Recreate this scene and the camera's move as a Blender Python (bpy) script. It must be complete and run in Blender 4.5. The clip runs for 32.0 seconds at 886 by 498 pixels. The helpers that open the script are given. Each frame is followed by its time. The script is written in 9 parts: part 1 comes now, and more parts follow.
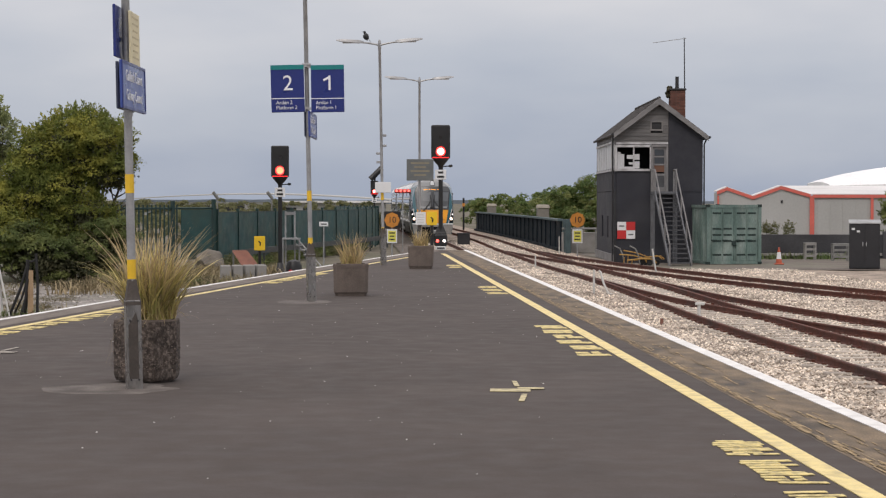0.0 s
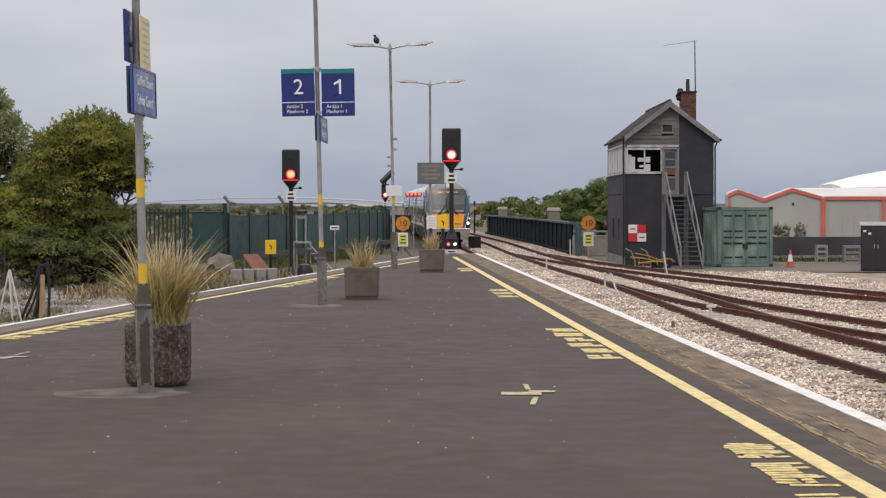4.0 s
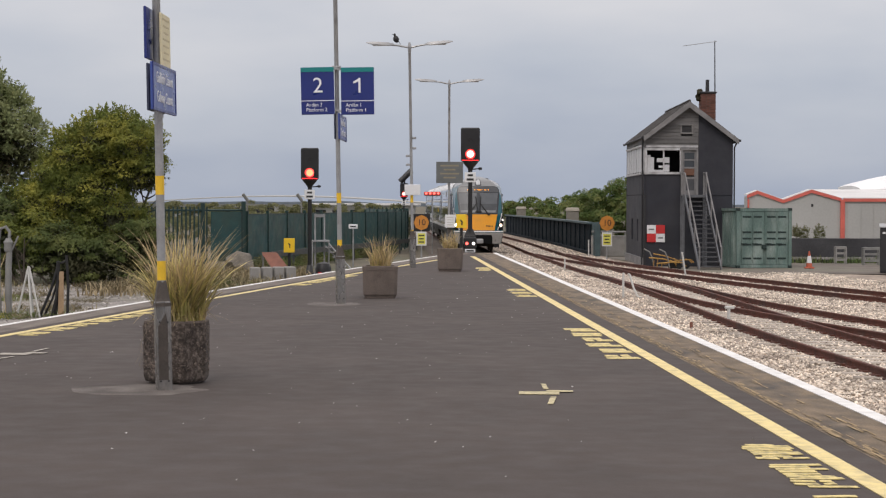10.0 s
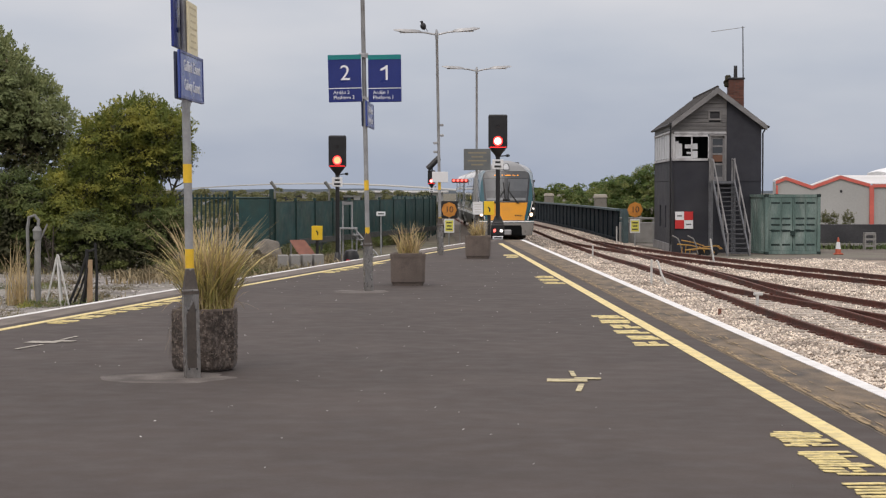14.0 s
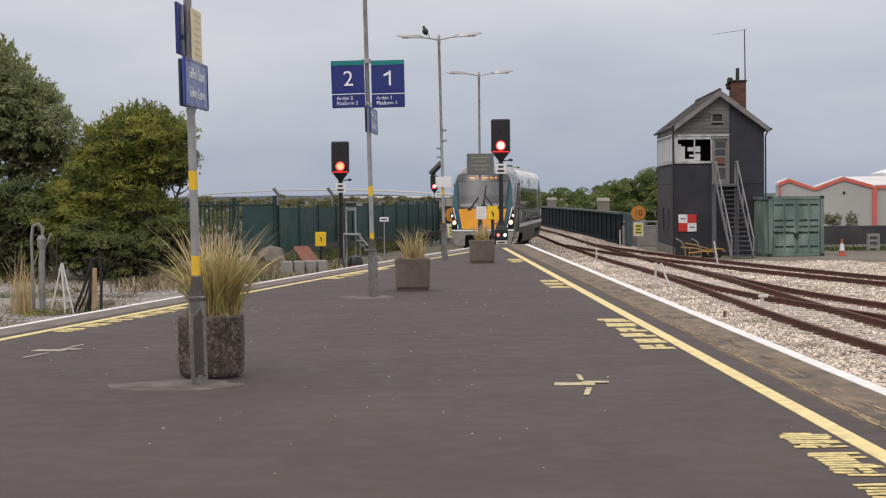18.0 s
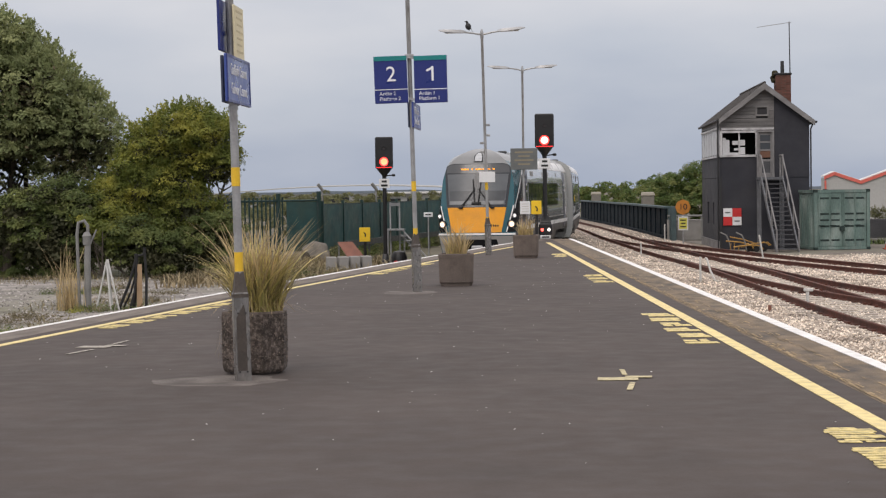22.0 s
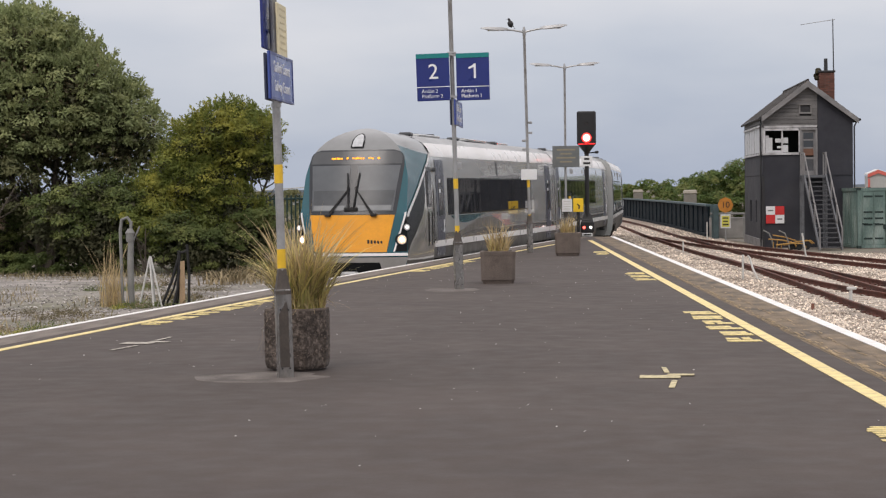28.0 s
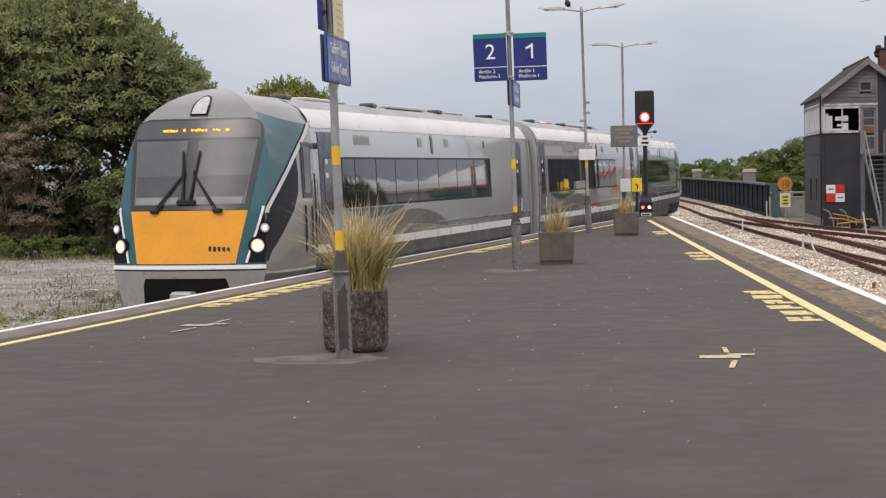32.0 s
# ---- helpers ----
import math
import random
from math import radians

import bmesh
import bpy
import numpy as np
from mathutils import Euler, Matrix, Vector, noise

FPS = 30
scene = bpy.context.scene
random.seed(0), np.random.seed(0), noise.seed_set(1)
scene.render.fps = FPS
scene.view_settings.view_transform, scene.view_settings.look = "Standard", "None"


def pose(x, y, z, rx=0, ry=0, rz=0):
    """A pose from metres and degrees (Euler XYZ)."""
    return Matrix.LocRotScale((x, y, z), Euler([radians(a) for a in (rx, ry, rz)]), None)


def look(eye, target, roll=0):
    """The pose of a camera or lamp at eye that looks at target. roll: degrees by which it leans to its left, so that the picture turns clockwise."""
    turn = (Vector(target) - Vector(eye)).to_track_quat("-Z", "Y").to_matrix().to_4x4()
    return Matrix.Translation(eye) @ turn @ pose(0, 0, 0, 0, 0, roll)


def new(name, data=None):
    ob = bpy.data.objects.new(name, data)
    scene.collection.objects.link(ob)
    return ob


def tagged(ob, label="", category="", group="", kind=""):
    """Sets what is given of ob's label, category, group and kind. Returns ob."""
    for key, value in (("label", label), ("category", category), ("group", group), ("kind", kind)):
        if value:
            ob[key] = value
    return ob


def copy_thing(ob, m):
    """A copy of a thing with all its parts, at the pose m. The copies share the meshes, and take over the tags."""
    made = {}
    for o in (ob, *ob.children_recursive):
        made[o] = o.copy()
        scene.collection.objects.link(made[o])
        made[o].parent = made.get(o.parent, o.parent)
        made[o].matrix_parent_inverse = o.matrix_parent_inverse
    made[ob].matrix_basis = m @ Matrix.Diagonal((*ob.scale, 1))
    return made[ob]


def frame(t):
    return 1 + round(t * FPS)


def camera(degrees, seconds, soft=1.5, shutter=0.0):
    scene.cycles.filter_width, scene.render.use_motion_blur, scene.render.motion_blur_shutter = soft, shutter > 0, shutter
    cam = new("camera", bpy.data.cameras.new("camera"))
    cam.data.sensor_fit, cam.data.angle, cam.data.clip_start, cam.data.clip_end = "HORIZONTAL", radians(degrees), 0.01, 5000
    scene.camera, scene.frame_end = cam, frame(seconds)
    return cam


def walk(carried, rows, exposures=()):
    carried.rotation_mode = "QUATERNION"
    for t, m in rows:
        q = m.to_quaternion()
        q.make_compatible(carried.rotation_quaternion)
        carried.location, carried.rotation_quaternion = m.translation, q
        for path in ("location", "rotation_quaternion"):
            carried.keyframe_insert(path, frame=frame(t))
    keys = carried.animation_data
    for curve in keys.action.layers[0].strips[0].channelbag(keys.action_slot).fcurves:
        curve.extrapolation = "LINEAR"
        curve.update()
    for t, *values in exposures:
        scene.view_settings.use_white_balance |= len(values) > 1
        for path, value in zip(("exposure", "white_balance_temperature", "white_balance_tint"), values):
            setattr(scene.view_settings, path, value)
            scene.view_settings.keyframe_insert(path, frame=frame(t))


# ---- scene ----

# ---------------------------------------------------------------- camera
cam = camera(25.97, 32.0, soft=1.22)


def view(x, y, z, yaw, pitch, roll):
    """A held camera: eye, degrees to the left of +y, degrees up, lean."""
    a, b = radians(yaw), radians(pitch)
    way = Vector((-math.sin(a) * math.cos(b), math.cos(a) * math.cos(b), math.sin(b)))
    return look((x, y, z), Vector((x, y, z)) + 20 * way, roll)


PATH = [
    (0.0, view(0, -0, 1.7, 0, -1.43, 0.001)),
    (0.5, view(0.004, -0.002, 1.705, -0.082, -1.499, -0.015)),
    (1.0, view(-0.004, -0.001, 1.704, -0.139, -1.443, -0.051)),
    (1.5, view(0.003, -0.013, 1.703, -0.133, -1.377, -0.116)),
    (2.0, view(-0.01, -0.016, 1.704, -0.071, -1.281, -0.242)),
    (2.5, view(0.001, -0.017, 1.704, 0.069, -1.253, -0.122)),
    (3.0, view(0.001, 0, 1.704, 0.208, -1.307, -0.117)),
    (3.5, view(0.004, -0.003, 1.702, 0.293, -1.349, -0.135)),
    (5.5, view(-0.003, -0.007, 1.701, 0.375, -1.207, -0.201)),
    (6.0, view(-0.002, -0.005, 1.702, 0.432, -1.193, -0.095)),
    (6.5, view(-0.007, 0.001, 1.703, 0.451, -1.167, 0.047)),
    (7.0, view(0.001, -0.008, 1.703, 0.517, -1.085, 0.095)),
    (7.5, view(0.002, -0.004, 1.706, 0.564, -0.988, -0.038)),
    (8.0, view(-0.004, -0.003, 1.708, 0.607, -0.942, -0.096)),
    (8.5, view(-0.001, 0.007, 1.704, 0.638, -1.041, -0.089)),
    (9.0, view(-0.001, -0.005, 1.701, 0.628, -1.276, -0.077)),
    (9.5, view(0.001, 0.002, 1.694, 0.754, -1.406, -0.149)),
    (10.0, view(0, 0.001, 1.697, 0.875, -1.35, 0.168)),
    (10.5, view(-0, -0.009, 1.696, 0.91, -1.287, -0.135)),
    (11.0, view(-0.002, 0.003, 1.696, 0.92, -1.408, -0.111)),
    (11.5, view(-0.005, -0.003, 1.693, 0.953, -1.647, -0.088)),
    (12.0, view(-0.001, 0.018, 1.695, 1.016, -1.818, 0.008)),
    (12.5, view(-0.003, 0.014, 1.696, 1.17, -1.765, -0.075)),
    (13.0, view(0, 0.022, 1.698, 1.389, -1.611, -0.196)),
    (13.5, view(0.004, 0.013, 1.701, 1.563, -1.575, -0.074)),
    (14.0, view(0.003, 0.01, 1.7, 1.706, -1.737, -0.005)),
    (14.5, view(-0.003, 0.004, 1.693, 1.79, -1.913, -0.02)),
    (16.5, view(-0.009, 0.025, 1.696, 1.451, -1.802, -0.248)),
    (17.0, view(-0.01, 0.018, 1.697, 1.36, -1.845, -0.317)),
    (17.5, view(-0.016, 0.01, 1.698, 1.551, -1.751, -0.432)),
    (18.0, view(-0.028, 0.018, 1.696, 1.791, -1.583, -0.522)),
    (18.5, view(-0.032, 0.032, 1.703, 1.927, -1.441, -0.378)),
    (19.0, view(-0.035, 0.023, 1.706, 1.941, -1.393, -0.56)),
    (19.5, view(-0.029, 0.036, 1.696, 1.991, -1.489, -0.653)),
    (20.0, view(-0.021, 0.018, 1.692, 2.251, -1.629, -0.553)),
    (20.5, view(-0.009, 0.023, 1.698, 2.561, -1.712, -0.7)),
    (21.0, view(-0.009, 0.032, 1.699, 2.698, -1.726, -0.786)),
    (21.5, view(-0.013, 0.024, 1.698, 2.867, -1.693, -0.903)),
    (22.0, view(-0.008, 0.027, 1.698, 3.124, -1.717, -0.805)),
    (22.5, view(-0.005, 0.027, 1.693, 3.367, -1.835, -0.782)),
    (23.0, view(-0.006, 0.036, 1.7, 3.565, -1.915, -0.58)),
    (23.5, view(-0.013, 0.03, 1.7, 3.683, -1.749, -0.596)),
    (24.0, view(-0.012, 0.024, 1.7, 3.717, -1.612, -0.677)),
    (24.5, view(-0.008, 0.01, 1.695, 3.687, -1.68, -0.815)),
    (26.5, view(-0.01, 0.012, 1.697, 3.843, -1.599, -0.913)),
    (27.0, view(-0.007, -0.005, 1.696, 4.151, -1.729, -0.826)),
    (27.5, view(-0.013, -0.029, 1.686, 4.327, -1.816, -0.79)),
    (28.0, view(-0.012, 0.009, 1.697, 4.365, -1.775, -0.722)),
    (28.5, view(-0.012, 0.02, 1.692, 4.525, -1.683, -0.722)),
    (29.0, view(-0.016, 0.026, 1.694, 4.815, -1.809, -0.629)),
    (29.5, view(-0.011, 0.006, 1.688, 5.225, -2.044, -0.959)),
    (30.0, view(-0.018, -0.023, 1.687, 5.625, -2.224, -1.018)),
    (30.5, view(-0.011, 0.009, 1.694, 5.858, -2.254, -0.942)),
    (31.0, view(-0.012, 0.009, 1.692, 5.979, -2.269, -0.917)),
    (31.5, view(-0.014, 0.03, 1.69, 5.998, -2.294, -0.938)),
    (32.0, view(-0.013, 0.044, 1.694, 6.113, -2.314, -1.114)),
]
walk(cam, PATH, [(0, 0.0, 6800, 15), (13, 0.03, 6800, 15), (23, 0.10, 6800, 15), (28, 0.16, 6800, 15), (32, 0.22, 6800, 15)])

# ---------------------------------------------------------------- sky and sun (overcast)
world = bpy.data.worlds.new("overcast_sky")
scene.world = world
world.use_nodes = True
wt = world.node_tree
wt.nodes.clear()
w_out = wt.nodes.new("ShaderNodeOutputWorld")
w_bg = wt.nodes.new("ShaderNodeBackground")
w_sky = wt.nodes.new("ShaderNodeTexSky")
w_sky.sky_type, w_sky.sun_disc = "NISHITA", False
w_sky.sun_elevation, w_sky.sun_rotation = radians(48), radians(200)
w_dim = wt.nodes.new("ShaderNodeVectorMath")
w_dim.operation = "SCALE"
w_dim.inputs["Scale"].default_value = 0.10
w_co = wt.nodes.new("ShaderNodeTexCoord")
w_map = wt.nodes.new("ShaderNodeMapping")
w_map.inputs["Scale"].default_value = (1.0, 1.0, 3.2)
w_noise = wt.nodes.new("ShaderNodeTexNoise")
w_noise.inputs["Scale"].default_value = 4.2
w_noise.inputs["Detail"].default_value = 5.0
w_noise.inputs["Roughness"].default_value = 0.5
w_sep = wt.nodes.new("ShaderNodeSeparateXYZ")
w_add = wt.nodes.new("ShaderNodeMath")
w_add.operation = "MULTIPLY_ADD"
w_add.inputs[1].default_value = 0.19
w_off = wt.nodes.new("ShaderNodeMath")
w_off.operation = "SUBTRACT"
w_off.inputs[1].default_value = 0.038
w_ramp = wt.nodes.new("ShaderNodeValToRGB")
cr = w_ramp.color_ramp
cr.elements[0].position, cr.elements[0].color = 0.0, (0.325, 0.397, 0.515, 1)
cr.elements[1].position, cr.elements[1].color = 1.0, (1.25, 1.26, 1.29, 1)
for pos, col in ((0.055, (0.345, 0.414, 0.53, 1)), (0.11, (0.47, 0.53, 0.615, 1)), (0.18, (0.63, 0.667, 0.715, 1)), (0.45, (0.89, 0.91, 0.945, 1))):
    e = cr.elements.new(pos)
    e.color = col
w_mix = wt.nodes.new("ShaderNodeMix")
w_mix.data_type = "RGBA"
w_mix.inputs["Factor"].default_value = 0.93
lk = wt.links.new
lk(w_co.outputs["Generated"], w_map.inputs["Vector"])
lk(w_map.outputs["Vector"], w_noise.inputs["Vector"])
lk(w_co.outputs["Generated"], w_sep.inputs["Vector"])
lk(w_noise.outputs["Fac"], w_add.inputs[0])
lk(w_sep.outputs["Z"], w_add.inputs[2])
lk(w_add.outputs["Value"], w_off.inputs[0])
lk(w_off.outputs["Value"], w_ramp.inputs["Fac"])
lk(w_sky.outputs["Color"], w_dim.inputs[0])
lk(w_dim.outputs["Vector"], w_mix.inputs["A"])
lk(w_ramp.outputs["Color"], w_mix.inputs["B"])
lk(w_mix.outputs["Result"], w_bg.inputs["Color"])
lk(w_bg.outputs["Background"], w_out.inputs["Surface"])

sun = new("sun", bpy.data.lights.new("sun", "SUN"))
sun.data.energy, sun.data.angle, sun.data.color = 0.9, radians(25), (1.0, 0.96, 0.90)
sun.matrix_basis = look((-12, -33, 38), (0, 0, 0))
scene.view_settings.exposure = 0.0

# ---------------------------------------------------------------- materials
MATS = {}


def mat(name, color, rough=0.7, metal=0.0, var=0.18, scale=3.0, fine=60.0, bump=0.15, stain=None, stain_amt=0.5, stain_scale=0.7, per="", spread=0.0, emit=0.0, spec=0.5, coat=0.0, stretch=(1, 1, 1)):
    """A surface with a coarse and a fine variation, stains of a second colour, and fine relief.
    per: 'object' or 'island' varies the value piece by piece by spread."""
    if name in MATS:
        return MATS[name]
    m = bpy.data.materials.new(name)
    m.use_nodes = True
    nt = m.node_tree
    b = nt.nodes["Principled BSDF"]
    link = nt.links.new
    b.inputs["Roughness"].default_value, b.inputs["Metallic"].default_value = rough, metal
    b.inputs["Specular IOR Level"].default_value = spec
    b.inputs["Coat Weight"].default_value = coat
    co = nt.nodes.new("ShaderNodeTexCoord")
    mp = nt.nodes.new("ShaderNodeMapping")
    mp.inputs["Scale"].default_value = stretch
    link(co.outputs["Object"], mp.inputs["Vector"])

    def tex(s, detail):
        n = nt.nodes.new("ShaderNodeTexNoise")
        n.inputs["Scale"].default_value, n.inputs["Detail"].default_value = s, detail
        link(mp.outputs["Vector"], n.inputs["Vector"])
        return n.outputs["Fac"]

    def ranged(value, lo, hi, a=0.3, z=0.7):
        r = nt.nodes.new("ShaderNodeMapRange")
        r.inputs["From Min"].default_value, r.inputs["From Max"].default_value = a, z
        r.inputs["To Min"].default_value, r.inputs["To Max"].default_value = lo, hi
        link(value, r.inputs["Value"])
        return r.outputs["Result"]

    def mul(p, q):
        n = nt.nodes.new("ShaderNodeMath")
        n.operation = "MULTIPLY"
        link(p, n.inputs[0])
        link(q, n.inputs[1])
        return n.outputs["Value"]

    base = nt.nodes.new("ShaderNodeRGB")
    base.outputs[0].default_value = (*color, 1)
    col = base.outputs[0]
    if stain:
        mx = nt.nodes.new("ShaderNodeMix")
        mx.data_type = "RGBA"
        mx.inputs["B"].default_value = (*stain, 1)
        link(col, mx.inputs["A"])
        link(ranged(tex(stain_scale, 6.0), 0.0, stain_amt, 0.45, 0.68), mx.inputs["Factor"])
        col = mx.outputs["Result"]
    val = mul(ranged(tex(scale, 4.0), 1 - var, 1 + var), ranged(tex(fine, 2.0), 1 - var * 0.7, 1 + var * 0.7))
    if per:
        src = nt.nodes.new("ShaderNodeObjectInfo").outputs["Random"] if per == "object" else nt.nodes.new("ShaderNodeNewGeometry").outputs["Random Per Island"]
        val = mul(val, ranged(src, 1 - spread, 1 + spread, 0.0, 1.0))
    sc = nt.nodes.new("ShaderNodeVectorMath")
    sc.operation = "SCALE"
    link(col, sc.inputs[0])
    link(val, sc.inputs["Scale"])
    link(sc.outputs["Vector"], b.inputs["Base Color"])
    if bump > 0:
        bp = nt.nodes.new("ShaderNodeBump")
        bp.inputs["Strength"].default_value, bp.inputs["Distance"].default_value = bump, 0.01
        link(tex(fine, 3.0), bp.inputs["Height"])
        link(bp.outputs["Normal"], b.inputs["Normal"])
        link(ranged(tex(scale * 2, 3.0), max(rough - 0.12, 0.02), min(rough + 0.1, 1.0)), b.inputs["Roughness"])
    if emit:
        b.inputs["Emission Color"].default_value, b.inputs["Emission Strength"].default_value = (*color, 1), emit
    MATS[name] = m
    return m


def glass(name, tint=(0.02, 0.025, 0.03), rough=0.04):
    """Dark tinted glazing with a mirror-like face."""
    if name not in MATS:
        m = mat(name, tint, rough=rough, var=0.08, scale=0.8, bump=0.0, spec=0.8)
    return MATS[name]


def through_lit(m, fac):
    """Let a part of the light pass through a thin leaf or blade."""
    nt = m.node_tree
    b = nt.nodes["Principled BSDF"]
    tr, mx = nt.nodes.new("ShaderNodeBsdfTranslucent"), nt.nodes.new("ShaderNodeMixShader")
    mx.inputs["Fac"].default_value = fac
    nt.links.new(b.inputs["Base Color"].links[0].from_socket, tr.inputs["Color"])
    nt.links.new(b.outputs["BSDF"], mx.inputs[1])
    nt.links.new(tr.outputs["BSDF"], mx.inputs[2])
    nt.links.new(mx.outputs["Shader"], nt.nodes["Material Output"].inputs["Surface"])
    return m


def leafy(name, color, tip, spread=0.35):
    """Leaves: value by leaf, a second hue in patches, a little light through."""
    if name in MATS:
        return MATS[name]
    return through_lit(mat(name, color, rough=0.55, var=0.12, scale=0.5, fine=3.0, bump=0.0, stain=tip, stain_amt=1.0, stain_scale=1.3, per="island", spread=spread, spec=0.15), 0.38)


# ---------------------------------------------------------------- mesh helpers
def link_mesh(name, me, material, parent=None, label="", smooth=False):
    me.materials.append(material)
    ob = new(name, me)
    if parent is not None:
        ob.parent = parent
    if label:
        ob["label"] = label
    if smooth:
        me.polygons.foreach_set("use_smooth", [True] * len(me.polygons))
        me.set_sharp_from_angle(angle=radians(40))
    return ob


def part(name, bm, material, parent=None, label="", smooth=False):
    """One bmesh as one mesh object under a thing or a part."""
    me = bpy.data.meshes.new(name)
    bm.normal_update()
    bm.to_mesh(me)
    bm.free()
    return link_mesh(name, me, material, parent, label, smooth)


def shaped(name, verts, faces, material, parent=None, label="", smooth=False):
    me = bpy.data.meshes.new(name)
    me.from_pydata(verts, [], faces)
    me.update()
    return link_mesh(name, me, material, parent, label, smooth)


def thing(name, m, label, category, group="", kind=""):
    ob = new(name)
    ob.empty_display_size = 0.2
    ob.matrix_basis = m
    return tagged(ob, label, category, group, kind)


def B():
    return bmesh.new()


def box(bm, c, s, bevel=0.0, rz=0.0, taper=1.0):
    """A box at its centre c with sizes s; taper narrows its top."""
    x, y, z = (v / 2 for v in s)
    ca, sa = math.cos(radians(rz)), math.sin(radians(rz))
    vs = []
    for dz in (-z, z):
        k = taper if dz > 0 else 1.0
        for dx, dy in ((-x, -y), (x, -y), (x, y), (-x, y)):
            vs.append(bm.verts.new((c[0] + ca * dx * k - sa * dy * k, c[1] + sa * dx * k + ca * dy * k, c[2] + dz)))
    fs = [bm.faces.new([vs[i] for i in q]) for q in ((3, 2, 1, 0), (4, 5, 6, 7), (0, 1, 5, 4), (1, 2, 6, 5), (2, 3, 7, 6), (3, 0, 4, 7))]
    if bevel > 0:
        es = list({e for f in fs for e in f.edges})
        bmesh.ops.bevel(bm, geom=es, offset=bevel, segments=1, affect="EDGES", clamp_overlap=True)
    return bm


def rings(bm, secs, cap=True, closed=True):
    """Skin a list of rings (each a list of points, same count)."""
    rows = [[bm.verts.new(p) for p in r] for r in secs]
    n = len(rows[0])
    for a, b in zip(rows, rows[1:]):
        for i in range(n if closed else n - 1):
            j = (i + 1) % n
            bm.faces.new((a[i], a[j], b[j], b[i]))
    if cap and closed:
        bm.faces.new(rows[0][::-1])
        bm.faces.new(rows[-1])
    return bm


def tube(bm, pts, r, n=8, r_end=None):
    """A round bar through points, tapering from r to r_end."""
    pts = [Vector(p) for p in pts]
    r_end = r if r_end is None else r_end
    secs, up = [], None
    for i, p in enumerate(pts):
        d = (pts[min(i + 1, len(pts) - 1)] - pts[max(i - 1, 0)]).normalized()
        a = d.orthogonal().normalized() if up is None else (up - d * up.dot(d)).normalized()
        up = a
        b = d.cross(a)
        k = r + (r_end - r) * i / max(len(pts) - 1, 1)
        secs.append([p + k * (math.cos(2 * math.pi * j / n) * a + math.sin(2 * math.pi * j / n) * b) for j in range(n)])
    return rings(bm, secs)


def lathe(bm, profile, n=20, flat=0.0):
    """Turn (radius, z) pairs about z."""
    return rings(bm, [[(r * math.cos(2 * math.pi * (j + flat) / n), r * math.sin(2 * math.pi * (j + flat) / n), z) for j in range(n)] for r, z in profile])


def lettering(text, size, m, material, parent, name="lettering", align="CENTER"):
    """Raised writing with the built-in font, a mesh part for each word, at the pose m in its parent."""
    made, x = [], 0.0
    for word in text.split():
        cu = bpy.data.curves.new(name, "FONT")
        cu.body, cu.size, cu.extrude, cu.align_x, cu.align_y = word, size, 0.002, "LEFT", "CENTER"
        tmp = bpy.data.objects.new(name, cu)
        me = bpy.data.meshes.new_from_object(tmp)
        bpy.data.objects.remove(tmp)
        made.append((me, x))
        x += max(v.co.x for v in me.vertices) + 0.30 * size
    back = (x - 0.30 * size) / 2 if align == "CENTER" else 0.0
    for me, at in made:
        ob = link_mesh(name, me, material, parent)
        ob.matrix_basis = m @ Matrix.Translation((at - back, 0, 0))


def spline(pts):
    """A smooth curve x(y) through control points in order of y."""
    ys = np.array([p[1] for p in pts], float)
    xs = np.array([p[0] for p in pts], float)
    n = len(ys)
    h = np.diff(ys)
    A, r = np.eye(n), np.zeros(n)
    for i in range(1, n - 1):
        A[i, i - 1:i + 2] = h[i - 1], 2 * (h[i - 1] + h[i]), h[i]
        r[i] = 6 * ((xs[i + 1] - xs[i]) / h[i] - (xs[i] - xs[i - 1]) / h[i - 1])
    m2 = np.linalg.solve(A, r)

    def at(y):
        y = min(max(y, ys[0]), ys[-1])
        i = int(min(max(np.searchsorted(ys, y) - 1, 0), n - 2))
        a, b = ys[i + 1] - y, y - ys[i]
        return (m2[i] * a ** 3 + m2[i + 1] * b ** 3) / (6 * h[i]) + (xs[i] / h[i] - m2[i] * h[i] / 6) * a + (xs[i + 1] / h[i] - m2[i + 1] * h[i] / 6) * b
    return at


def line_points(fx, y0, y1, step):
    n = max(2, int(abs(y1 - y0) / step) + 1)
    return [(float(fx(y)), float(y)) for y in np.linspace(y0, y1, n)]


def offset_line(pts, d):
    """The same line d metres to the right of its way."""
    out = []
    for i, p in enumerate(pts):
        a, b = pts[max(i - 1, 0)], pts[min(i + 1, len(pts) - 1)]
        dx, dy = b[0] - a[0], b[1] - a[1]
        k = math.hypot(dx, dy)
        out.append((p[0] + d * dy / k, p[1] - d * dx / k))
    return out


def strip(bm, pts, d0, d1, z0, z1, thick=0.0):
    """A ribbon beside a line, from d0 to d1 to its right."""
    a, b = offset_line(pts, d0), offset_line(pts, d1)
    if thick <= 0:
        return rings(bm, [[(*p, z0), (*q, z1)] for p, q in zip(a, b)], cap=False, closed=False)
    return rings(bm, [[(*p, z0 - thick), (*q, z1 - thick), (*q, z1), (*p, z0)] for p, q in zip(a, b)])



